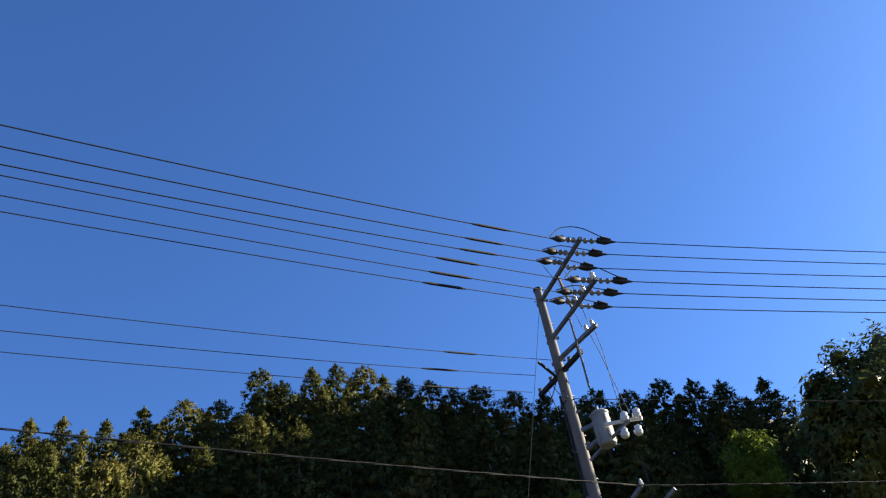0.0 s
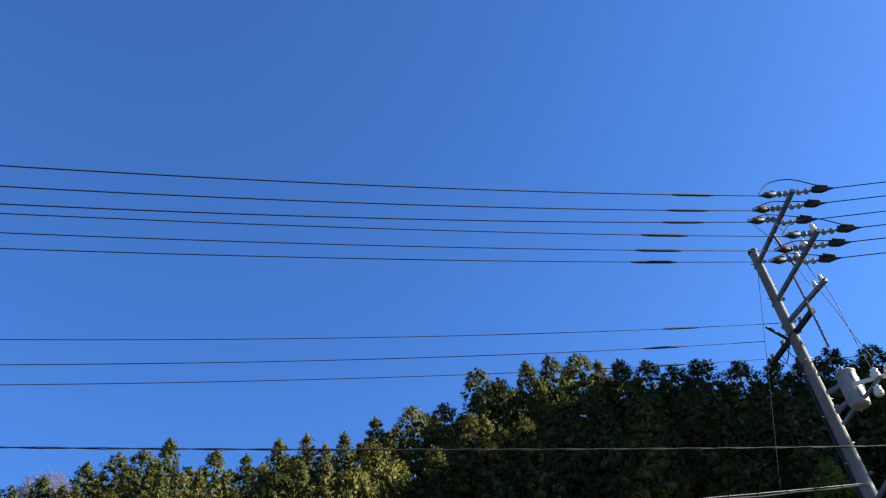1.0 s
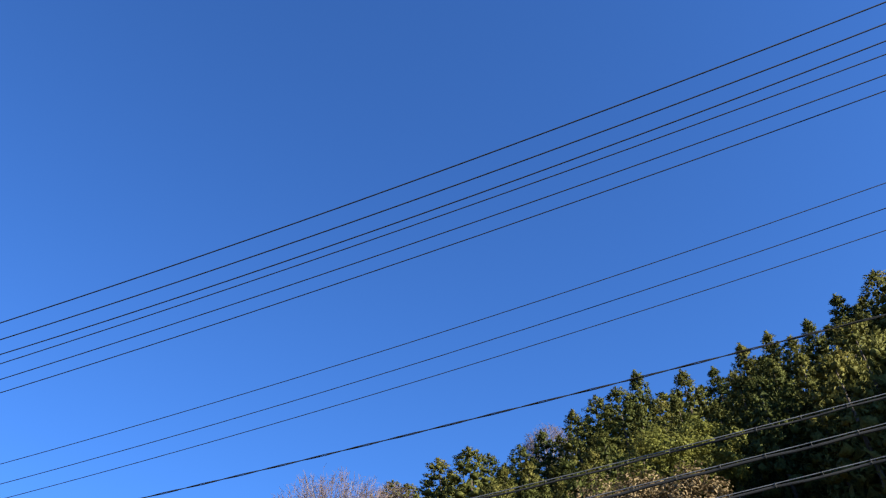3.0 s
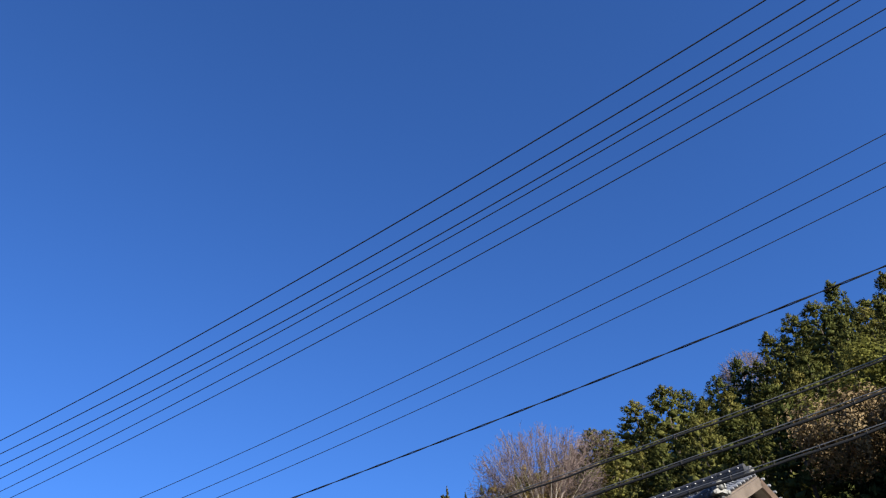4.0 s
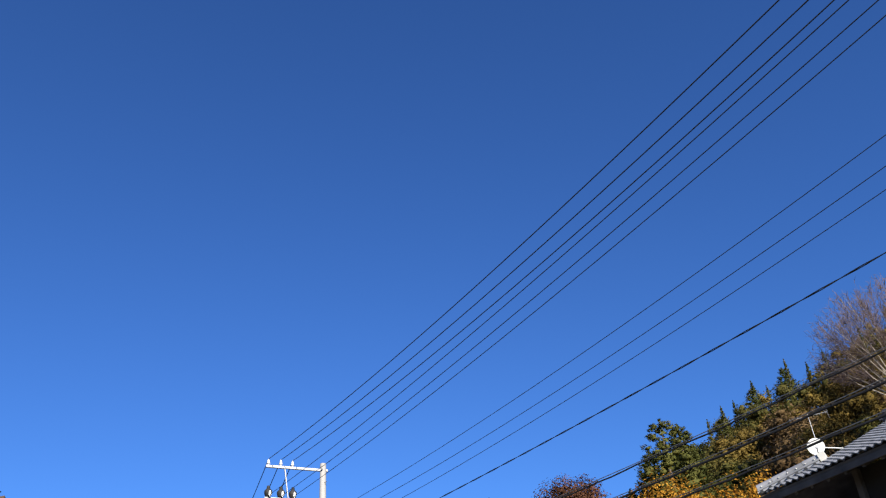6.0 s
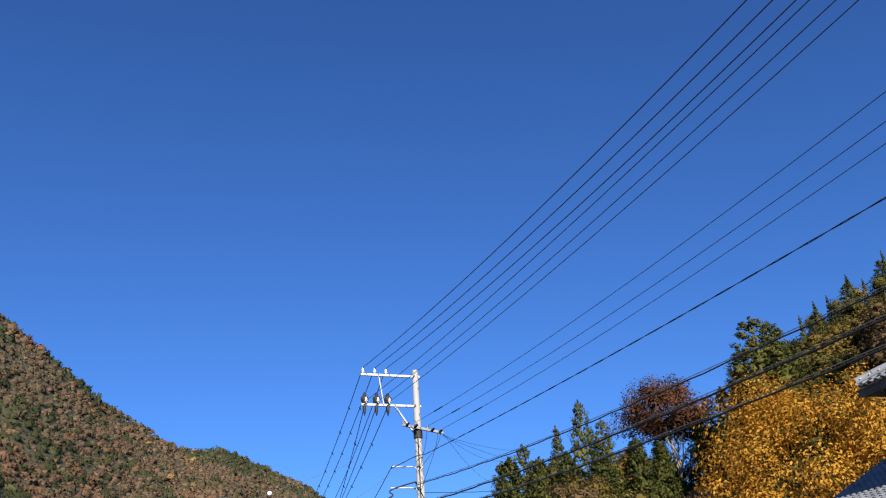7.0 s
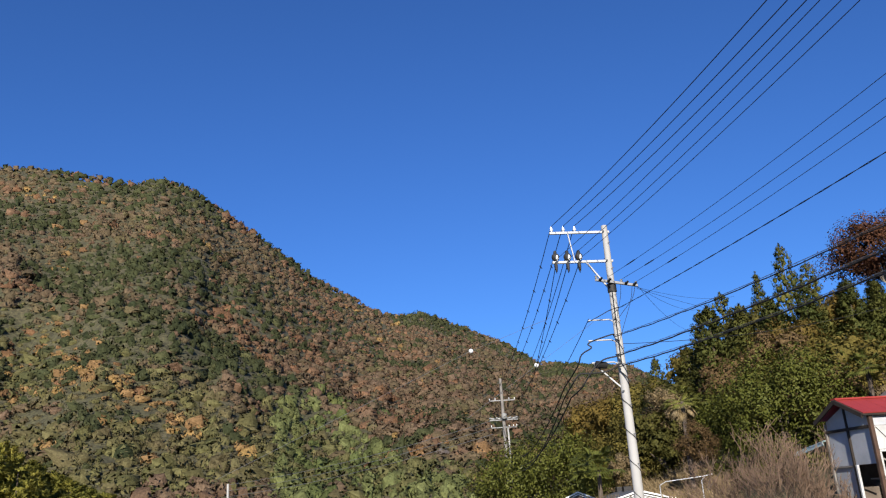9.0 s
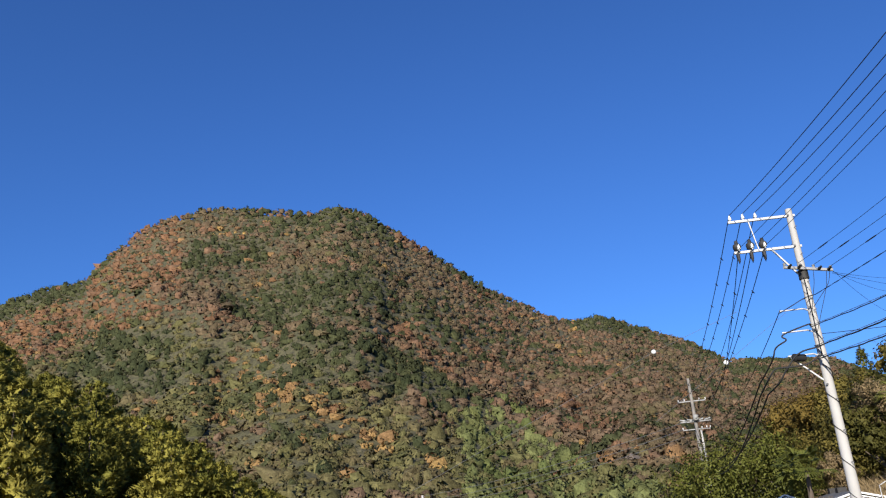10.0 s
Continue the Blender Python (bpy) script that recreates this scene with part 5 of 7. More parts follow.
part("rack_bracket", Geo().slab(Vector((0.9, 15.0, 10.0)), Vector((0.55, 14.6, 10.28)), 0.05, 0.04), M_IRON, rack)
pick2 = random.Random(9)
for k in range(7):
    c = x_l.lerp(x_r, pick2.uniform(0.05, 0.95))
    e = POLE_A + Vector((pick2.uniform(-0.1, 0.15), -0.15, pick2.uniform(9.3, 10.5)))
    m = (c + e) / 2 + Vector((pick2.uniform(-0.2, 0.1), 0, -pick2.uniform(0.1, 0.45)))
    path = [c, c.lerp(m, 0.6) + Vector((0, 0, -0.08)), m, m.lerp(e, 0.6), e]
    part("lead_wire", Geo().tube(rounded(path), 0.010, 5), M_RUBBER, rack, smooth=True)
# post insulators and drop lines on the third arm
for f in (0.97, 0.82):
    c = on_arm(POLE_A, TIP3, Z3 + 0.04, f)
    part("pin_insulator", pin_insulator(Geo(), c, 0.8), M_PORCELAIN, arm_a3, "white porcelain pin insulator", True)
# transformer with its cut-out switches
tank = Vector((1.42, 14.50, 8.26))
g = Geo().lathe(tank, (0, 0, 1), [(-0.12, 0.13), (-0.09, 0.165), (0.52, 0.165), (0.525, 0.18), (0.555, 0.18), (0.585, 0.15), (0.6, 0.04)], 24)
body = part("transformer", g, M_TRANSFORMER, pole_a, "grey painted transformer tank", True)
for a in (0.3, 1.5, 2.7, 3.9, 5.1):
    d = Vector((math.cos(a), math.sin(a), 0))
    part("cooling_fin", Geo().slab(tank + d * 0.165 + Vector((0, 0, -0.02)), tank + d * 0.165 + Vector((0, 0, 0.46)), 0.025, 0.05, up=d), M_TRANSFORMER, body)
for a in (0.4, 2.6, 4.4):
    pin_c = tank + Vector((0.08 * math.cos(a), 0.08 * math.sin(a), 0.55))
    part("bushing", pin_insulator(Geo(), pin_c, 0.6), M_GREY_PORCELAIN, body, smooth=True)
for z, dz in ((8.75, 0.42), (8.35, 0.12)):
    part("hanger", Geo().slab(POLE_A + Vector((0.1, -0.1, z)), tank + Vector((-0.08, 0.08, dz)), 0.06, 0.08), M_STEEL, body)
part("switch_arm", Geo().slab(POLE_A + Vector((0.1, -0.12, 8.1)), Vector((1.86, 14.05, 8.34)), 0.055, 0.055), M_STEEL, pole_a)
cross = part("switch_arm", Geo().slab(Vector((1.45, 14.28, 8.47)), Vector((2.1, 14.05, 8.33)), 0.05, 0.06), M_WHITE_METAL, pole_a, "white switch arm")
for k, (dx, dz) in enumerate(((0.42, -0.18), (0.66, -0.22), (0.5, 0.12), (0.72, 0.1))):
    c = Vector((1.29 + dx, 14.28 - dx * 0.33, 8.34 + dz - 0.1))
    part("cutout_switch", Geo().lathe(c, (0.15, 0, 1), [(0, 0.04), (0.03, 0.075), (0.09, 0.085), (0.13, 0.06), (0.17, 0.065), (0.2, 0.03)], 10), M_PORCELAIN, cross, "white porcelain cut-out switch", True)
for f, dx in ((0.97, 0.5), (0.82, 0.62)):
    c = on_arm(POLE_A, TIP3, Z3 + 0.2, f)
    e = Vector((1.29 + dx, 14.28 - dx * 0.33, 8.5))
    part("drop_lead", Geo().tube([c, c.lerp(e, 0.3) + Vector((0.03, 0, -0.1)), c.lerp(e, 0.7), e], 0.007, 5), M_RUBBER, pole_a, smooth=True)
for f, e in ((0.78, (1.85, 12.9)), (0.57, (1.6, 13.7))):
    c = on_arm(POLE_A, TIP1, Z1, f)
    e = on_arm(POLE_A, TIP3, Z3 + 0.18, 0.9 if f > 0.7 else 0.75)
    part("drop_lead", Geo().tube([c + TO_B * 0.6, c.lerp(e, 0.4) + TO_B * 0.2, e], 0.006, 5), M_RUBBER, pole_a, smooth=True)
# cable conduit down the shaft
run = [POLE_A + Vector((-ra(z) - 0.03, -0.03, z)) for z in np.arange(9.6, 0.1, -0.8)]
part("conduit", Geo().tube(run, 0.028, 7), M_IRON, pole_a, smooth=True)
low_arm = Vector((1.75, 14.31, 7.21))
lower = part("cable_bracket", Geo().slab(POLE_A + Vector((0.1, -0.1, 6.75)), low_arm, 0.06, 0.07), M_STEEL, pole_a)
part("spool_insulator", pin_insulator(Geo(), low_arm + Vector((0, 0, -0.02)), 0.7), M_PORCELAIN, lower, smooth=True)
part("cable_bracket", Geo().slab(POLE_A + Vector((0.1, -0.1, 6.35)), Vector((2.25, 14.1, 6.95)), 0.05, 0.06), M_STEEL, pole_a)
wire("guy_wire", "thin steel guy wire from the pole down to the ground", POLE_A + Vector((-0.09, 0, 11.75)), (-2.5, 15.6, 0.0), 0.05, 0.0055, n=12)

# second pole by the road
pole_b = thing("utility_pole", "tall pale concrete utility pole with stacked side arms", "utility pole", "utility poles")
rb = shaft(pole_b, POLE_B, 10.3, 0.1, M_PALE_CONCRETE)
TB = spot(112.45, 26.46)
arm_b1 = crossarm(pole_b, POLE_B, TB, 10.08, M_BRIGHT_STEEL, 0.08)
arm_b2 = crossarm(pole_b, POLE_B, TB, 9.05, M_BRIGHT_STEEL, 0.08)
part("arm_tie", Geo().slab(on_arm(POLE_B, TB, 10.08, 0.7), on_arm(POLE_B, TB, 9.05, 0.62), 0.05, 0.03), M_BRIGHT_STEEL, pole_b)
part("arm_strut", Geo().slab(on_arm(POLE_B, TB, 9.05, 0.42), POLE_B + Vector((0, 0, 8.1)) + (TB - POLE_B).normalized() * 0.1, 0.05, 0.05), M_BRIGHT_STEEL, pole_b)
for z in (10.08, 9.05, 8.3, 7.05, 6.35, 5.6, 4.7):
    band(pole_b, POLE_B, z, rb(z))
TO_A, TO_C = -TO_B, (POLE_C - POLE_B).normalized()
ends_b, leave_b = [], []
for f in (0.99, 0.77, 0.56):
    p = on_arm(POLE_B, TB, 10.12, f)
    part("pin_insulator", pin_insulator(Geo(), p, 0.95), M_PORCELAIN, arm_b1, "white porcelain pin insulator", True)
    ends_b.append(p + Vector((0, 0, 0.2)))
    leave_b.append(p + Vector((0, 0, 0.2)))
for f in (0.97, 0.75, 0.54):
    p = on_arm(POLE_B, TB, 9.08, f)
    g = Geo().lathe(p + Vector((0, 0, 0.02)), (0, 0, 1), [(0, 0.05), (0.05, 0.11), (0.14, 0.13), (0.2, 0.12), (0.26, 0.06), (0.34, 0.05), (0.36, 0.02)], 12)
    part("switch_cover", g, M_IRON, arm_b2, "dark rounded switch cover", True)
    part("pin_insulator", pin_insulator(Geo(), p + Vector((0.1, 0.1, 0.0)), 0.9), M_PORCELAIN, arm_b2, "white porcelain pin insulator", True)
    g = Geo().lathe(p + Vector((0.02, 0, -0.02)), (0.1, 0.05, -1), [(0, 0.04), (0.08, 0.055), (0.22, 0.05), (0.34, 0.03), (0.36, 0.015)], 10)
    part("hanging_insulator", g, M_IRON, arm_b2, smooth=True)
    loop = [p + Vector((0, 0, 0.36)), p + TO_C * 0.25 + Vector((0, 0, 0.28)), p + TO_C * 0.3 + Vector((0, 0, -0.1)), p + Vector((0.02, 0, -0.4))]
    part("jumper_wire", Geo().tube(loop, 0.014, 6), M_RUBBER, arm_b2, smooth=True)
    ends_b.append(p + Vector((0, 0, 0.06)))
    leave_b.append(p + Vector((0, 0, -0.05)))
xb_l, xb_r = spot(109.7, 26.4, 8.3), spot(106.9, 27.5, 8.22)
rack_b = part("low_voltage_arm", Geo().slab(xb_l, xb_r, 0.08, 0.08), M_BRIGHT_STEEL, pole_b)
for f in (0.02, 0.35, 0.62, 0.98):
    c = xb_l.lerp(xb_r, f)
    part("spool_insulator", Geo().lathe(c + Vector((0, 0, 0.04)), (0, 0, 1), [(0, 0.03), (0.02, 0.05), (0.05, 0.035), (0.08, 0.05), (0.1, 0.03)], 10), M_GREY_PORCELAIN, rack_b, smooth=True)
part("arm_wrap", Geo().lathe(POLE_B + Vector((0, 0, 7.95)), (0, 0, 1), [(0, rb(8) + 0.01), (0.02, rb(8) + 0.035), (0.3, rb(8) + 0.03), (0.32, rb(8) + 0.01)], 16), M_IRON, pole_b, smooth=True)
for b, up_z, name in ((110.55, 7.05, "cable_arm"), (110.7, 6.38, "cable_arm"), (110.65, 5.65, "cable_arm")):
    t = spot(b, 26.75, up_z)
    base = POLE_B + Vector((0, 0, up_z))
    part(name, Geo().tube([base + Vector((0, 0, -0.12)), base.lerp(t, 0.25), t], 0.024, 8), M_BRIGHT_STEEL, pole_b, smooth=True)
box = spot(110.0, 26.7, 5.55)
part("cable_closure", Geo().lathe(box + Vector((-0.18, 0.1, 0)), (1, -0.6, 0.05), [(0, 0.05), (0.03, 0.11), (0.4, 0.12), (0.44, 0.05)], 10), M_RUBBER, pole_b, "black cable closure", True)
part("arm_strut", Geo().slab(spot(110.5, 26.75, 5.6), POLE_B + Vector((0, 0, 4.72)), 0.045, 0.045), M_BRIGHT_STEEL, pole_b)
coil = [POLE_B + Vector((math.cos(k * 0.5) * (rb(5) + 0.02), math.sin(k * 0.5) * (rb(5) + 0.02), 5.3 - 0.075 * k)) for k in range(56)]
part("wound_cable", Geo().tube(coil, 0.014, 5), M_IRON, pole_b, smooth=True)
lead = [POLE_B + Vector((0.16, 0.05, z)) for z in (8.0, 7.4, 6.6, 6.0, 5.6)]
part("lead_wire", Geo().tube(lead, 0.016, 5), M_RUBBER, pole_b, smooth=True)

for k, (f, z1) in enumerate(((0.95, 6.9), (0.88, 6.2), (0.6, 7.0))):
    o = xb_l.lerp(xb_r, f)
    e = POLE_B + Vector((0.17, 0.04 * k, z1))
    part("lead_wire", Geo().tube(rounded([o, o.lerp(e, 0.15) + Vector((0.05, 0, -0.25)), o.lerp(e, 0.6) + Vector((0.05, 0, -0.15)), e]), 0.009, 5), M_RUBBER, rack_b, smooth=True)
for f in (0.08, 0.28, 0.7, 0.9):
    c = xb_l.lerp(xb_r, f)
    part("strain_insulator", Geo().lathe(c + Vector((0, 0, -0.02)), TO_A + Vector((0, 0, 0.1)), [(0.03, 0.02), (0.07, 0.045), (0.14, 0.05), (0.19, 0.025), (0.25, 0.04), (0.3, 0.015)], 8), M_IRON, rack_b, smooth=True)

# pole farther along the valley
pole_c = thing("utility_pole", "distant grey concrete utility pole with crowded arms and insulators", "utility pole", "utility poles")
shaft(pole_c, POLE_C, 10.4, 0.1, M_CONCRETE, False)
along = Vector((TO_C.y, -TO_C.x, 0))
for z, half, ins in ((8.75, 0.95, (-1, -0.55, 0.55, 1)), (7.3, 1.05, ()), (6.75, 0.95, (-1, 0.4, 0.75, 1))):
    arm = part("crossarm", Geo().slab(POLE_C + along * -half + Vector((0, 0, z)), POLE_C + along * half + Vector((0, 0, z)), 0.08, 0.08), M_STEEL, pole_c)
    for f in ins:
        part("pin_insulator", pin_insulator(Geo(), POLE_C + along * half * f + Vector((0, 0, z + 0.04)), 0.75), M_PORCELAIN, arm, smooth=True)
for s in (-1, 1):
    for k in (0, 1):
        p = POLE_C + along * (0.1 + 0.5 * k) * s + Vector((0, 0, 7.35))
        g = Geo().lathe(p, along * s + Vector((0, 0, 0.25)), [(0, 0.03), (0.1, 0.08), (0.2, 0.09), (0.3, 0.05), (0.45, 0.08), (0.5, 0.03)], 10)
        part("strain_insulator", g, M_GREY_PORCELAIN, pole_c, smooth=True)
g = Geo().lathe(POLE_C + Vector((0.25, 0.2, 7.35)), (0, 0, 1), [(0, 0.16), (0.05, 0.2), (0.35, 0.2), (0.4, 0.1)], 14)
part("switch_box", g, M_TRANSFORMER, pole_c, "grey switch box", True)
part("side_pipe", Geo().tube([POLE_C + along * 0.28 + Vector((0, 0, 0)), POLE_C + along * 0.28 + Vector((0, 0, 6.7))], 0.07, 8), M_PALE_CONCRETE, pole_c, smooth=True)
part("foot_platform", Geo().slab(POLE_C + along * 0.2 + Vector((0, 0, 3.75)), POLE_C + along * 1.3 + Vector((0, 0, 3.75)), 0.12, 0.12), M_BRIGHT_STEEL, pole_c)

# pole beyond the near one, where the lines run on
pole_z = thing("utility_pole", "grey concrete utility pole carrying the lines onward", "utility pole", "utility poles")
shaft(pole_z, POLE_Z, 12.2, 0.095, M_CONCRETE, False)
side = (TIP1 - POLE_A).normalized()
for z in (Z1, Z2, 8.2):
    crossarm(pole_z, POLE_Z, POLE_Z + side * 2.1, z, M_STEEL)

# ---- lines ----
hv = "black insulated high-voltage wire strung between the poles"
SAGS = (0.88, 0.88, 0.895, 0.668, 0.648, 0.63)
for k, (p, q) in enumerate(zip(starts_left, ends_b)):
    wire("power_line", hv, p, q, SAGS[k], 0.011 if k < 3 else 0.0088, sleeves=((1.0 if k < 3 else 2.0, 0.9, 0.026),))
for k, p in enumerate(starts_right):
    f = (0.98, 0.79, 0.62)[k % 3]
    q = on_arm(POLE_Z, POLE_Z + side * 2.1, (Z1, Z2)[k // 3], f)
    wire("power_line", hv, p, q, 0.55, 0.011)
lv = "thin black low-voltage wire strung between the poles"
LV_A = [POLE_A + Vector((-0.12, 0, 10.48)), Vector((0.42, 14.75, 10.08)), x_l + Vector((-0.15, -0.1, 0.07))]
LV_B = [xb_l.lerp(xb_r, 0.35) + Vector((0, 0, 0.2)), xb_l.lerp(xb_r, 0.62) + Vector((0, 0, 0.13)), xb_l.lerp(xb_r, 0.98) + Vector((0, 0, 0.12))]
for k in range(3):
    wire("low_voltage_line", lv, LV_A[k], LV_B[k], (0.82, 0.83, 0.765)[k], 0.0075, sleeves=((1.9, 0.8, 0.02), ((LV_B[k] - LV_A[k]).length - 2.1 - 0.5 * k, 0.7, 0.018)))
wire("low_voltage_line", lv, POLE_A + Vector((0.1, 0, 9.5)), POLE_Z + Vector((0, 0, 9.1)), 0.5, 0.008)
tw = "black twisted telephone cable strung between the poles"
twisted("telephone_cable", tw, low_arm, spot(108.2, 26.9, 7.42), 0.37, 0.0088, 26)
twisted("telephone_cable", tw, low_arm, POLE_Z + Vector((0, 0, 7.0)), 0.35, 0.009, 26)
hc = "thick black sheathed cable hung by rings under a steel strand"
COM_A = [POLE_A + Vector((0.05, -0.2, 6.98)), POLE_A + Vector((0.05, -0.2, 6.58)), POLE_A + Vector((0.05, -0.2, 6.23))]
COM_B = [POLE_B + Vector((0.15, -0.1, 6.5)), POLE_B + Vector((0.17, -0.1, 5.87)), POLE_B + Vector((0.18, -0.1, 5.52))]
for k in range(3):
    hung_cable("communication_cable", hc, COM_A[k], COM_B[k], (0.85, 0.72, 0.76)[k], (0.014, 0.02, 0.018)[k])
# past the pole the cables bend over the brackets and swing down to run on along the valley
BENDS = [[(109.06, 26.5, 6.47), (110.4, 26.5, 6.32), (110.77, 26.5, 6.22), (110.55, 26.5, 6.1), (111.28, 26.55, 5.92), (111.66, 26.8, 5.58), (112.7, 28.5, 5.15)],
         [(108.65, 26.5, 5.77), (109.69, 26.5, 5.71), (110.3, 26.5, 5.55), (110.74, 26.5, 5.32), (111.1, 26.6, 5.13), (111.51, 26.8, 4.9), (112.3, 28.0, 4.75)],
         [(108.67, 26.5, 5.52), (109.45, 26.5, 5.34), (110.13, 26.5, 5.29), (111.12, 26.5, 5.3), (111.61, 26.5, 5.28), (112.13, 26.7, 5.02), (112.8, 28.2, 4.75)]]
for k, bend in enumerate(BENDS):
    first = [COM_B[k]] + [spot(*v) for v in bend]
    q = POLE_C + Vector((0, 0, 4.9 - 0.35 * k))
    pts = rounded(first, 4) + sagging(first[-1], q, 1.15 + 0.1 * k, 30)[1:]
    tagged(part("communication_cable", Geo().tube(pts, 0.024, 6), M_RUBBER, smooth=True), "thick black sheathed cable running on along the valley", "cable", "overhead lines")
tagged(part("telephone_cable", Geo().tube(rounded([spot(108.2, 26.9, 7.42), spot(108.9, 26.6, 7.3), spot(109.8, 26.6, 7.12), spot(110.6, 26.7, 6.98)], 5), 0.014, 6), M_RUBBER, smooth=True),
       "black telephone cable led round the pole to a bracket", "cable", "overhead lines")
for k, p in enumerate(leave_b):
    q = POLE_C + along * (-0.95, -0.5, 0.5, 0.95, 0.2, -0.2)[k] + Vector((0, 0, 8.95 if k < 3 else 7.4))
    wire("power_line", "black high-voltage wire with small damper coils running along the valley", p, q, 1.0, 0.013, spikes=k in (0, 1, 3, 5), n=44)
wire("low_voltage_line", lv, spot(110.5, 26.75, 7.1), POLE_C + Vector((0, 0, 6.9)), 1.2, 0.012)
# far lines with white marker balls across the valley
far = "thin distant line crossing the valley with a white marker ball"
for a, b, ballp in ((spot(136.5, 150, 8.0), spot(113.0, 190, 42.0), spot(118.9, 178.0, 33.4)), (spot(119.5, 150, 16.0), spot(110.0, 190, 40.0), spot(114.34, 172, 28.2))):
    ob = tagged(part("far_line", Geo().tube([a, ballp, b], 0.035, 5), M_GREY_SHEATH), far, "wire", "far lines")
    part("marker_ball", Geo().lathe(ballp + Vector((0, 0, -0.5)), (0, 0, 1), [(0.5 - 0.5 * math.cos(t), 0.5 * math.sin(t)) for t in np.linspace(0, math.pi, 9)], 12), M_WHITE_METAL, ob, "white marker ball", True)
post = spot(135.8, 92, 0)
far_post = thing("roadside_pole", "pale slim pole with lines at the foot of the mountain", "utility pole")
part("shaft", Geo().tube([post, post + Vector((0, 0, 5.0))], [0.16, 0.12], 10), M_PALE_CONCRETE, far_post, smooth=True)
for k, z in enumerate((4.9, 4.3, 3.7)):
    wire("far_line", "thin distant wire between two poles", post + Vector((0, 0, z)), POLE_C + along * -0.9 + Vector((0, 0, 7.3 - 0.5 * k)), 0.5, 0.018, M_GREY_SHEATH, n=20)
for k, end in enumerate(((103.92, 48.5, 10.3), (103.1, 48.5, 11.4), (100.5, 48.5, 11.9), (97.5, 50.0, 10.4))):
    wire("service_line", "thin service wire from the pole to the houses", xb_r + Vector((0.02 * k, 0, -0.04 * k)), spot(*end), 0.25, 0.006, n=20)
wire("service_line", "thin service wire from the pole to the houses", POLE_B + Vector((0.18, 0.02, 6.2)), spot(92.0, 40.0, 8.6), 0.3, 0.010, n=20)

# ---- the old house ----
HU, HN = Vector((-0.8457, -0.5336, 0)), Vector((0.5336, -0.8457, 0))
H0 = Vector((-14.127, 10.151, 0))


def hp(s, t, z):
    """A place at the house: s along the ridge, t towards the road, z up."""
    s, t, z = float(s), float(t), float(z)
    return H0 + HU * s + HN * t + Vector((0, 0, z))


house = thing("old_house", "two-storey timber house with silver-grey tiled gable roofs", "house")


def roof_z(t):
    return 7.45 - 0.456 * abs(t)


def wing_z(t):
    return 5.45 - 0.5 * abs(t)


def gable_roof(s0, s1, half, zf, hip, reach_out, thick=0.14):
    """Two slopes, and at the far end a short hipped skirt below the gable."""
    g = Geo()
    z0, zh, zt = zf(half), zf(hip), zf(0)
    g.sheet([hp(s0, half, z0), hp(s0, 0, zt), hp(s1, 0, zt), hp(s1, hip, zh), hp(s1 + reach_out, half, z0)], thick)
    g.sheet([hp(s0, 0, zt), hp(s0, -half, z0), hp(s1 + reach_out, -half, z0), hp(s1, -hip, zh), hp(s1, 0, zt)], thick)
    g.sheet([hp(s1, -hip, zf(hip)), hp(s1 + reach_out, -half, zf(half)), hp(s1 + reach_out, half, zf(half)), hp(s1, hip, zf(hip))], thick)
    return g


def wall_box(s0, s1, t0, t1, z0, z1, thick=0.14):
    g = Geo()
    for a, b in (((s0, t0), (s1, t0)), ((s1, t0), (s1, t1)), ((s1, t1), (s0, t1)), ((s0, t1), (s0, t0))):
        p, q = hp(*a, (z0 + z1) / 2), hp(*b, (z0 + z1) / 2)
        g.slab(p, q, thick, z1 - z0, chamfer=0.004)
    return g


main_roof = part("roof", gable_roof(0.0, 6.35, 3.2, roof_z, 2.3, 1.25), M_OLD_WOOD, house, "tiled gable roof with a hipped skirt")
wing_roof = part("wing_roof", gable_roof(5.9, 9.7, 4.3, wing_z, 3.3, 1.5), M_OLD_WOOD, house, "tiled roof of the low wing with a hipped corner")
part("wall", wall_box(0.5, 5.6, -2.4, 2.4, 0.0, 6.0), M_DARK_WOOD, house)
part("wing_wall", wall_box(5.6, 9.6, -3.0, 3.5, 0.0, 3.5), M_DARK_WOOD, house)
for s in (0.9, 2.4, 4.0, 5.5):
    part("post", Geo().slab(hp(s, 2.5, 0), hp(s, 2.5, 6.0), 0.14, 0.14, up=HU), M_OLD_WOOD, house)
for s in (6.2, 7.6, 9.4):
    part("post", Geo().slab(hp(s, 3.6, 0), hp(s, 3.6, 3.5), 0.13, 0.13, up=HU), M_OLD_WOOD, house)
part("fascia", Geo().slab(hp(0, 3.17, 5.88), hp(7.5, 3.17, 5.88), 0.05, 0.12), M_OLD_WOOD, house)
part("fascia", Geo().slab(hp(5.9, 4.27, 3.2), hp(11.1, 4.27, 3.2), 0.05, 0.12), M_OLD_WOOD, house)
part("gutter", Geo().tube([hp(5.9, 4.42, 3.2), hp(11.2, 4.42, 3.17)], 0.055, 8), M_IRON, house, smooth=True)
part("downpipe", Geo().tube([hp(10.1, 4.42, 3.13), hp(10.1, 4.3, 2.92), hp(9.75, 3.75, 2.75), hp(9.7, 3.62, 2.5), hp(9.7, 3.62, 0.1)], 0.04, 8), M_IRON, house, smooth=True)
for s in np.arange(0.25, 7.3, 0.45):
    part("rafter", Geo().slab(hp(s, 2.45, roof_z(2.45) - 0.2), hp(s, 3.14, roof_z(3.14) - 0.2), 0.07, 0.08), M_OLD_WOOD, house)
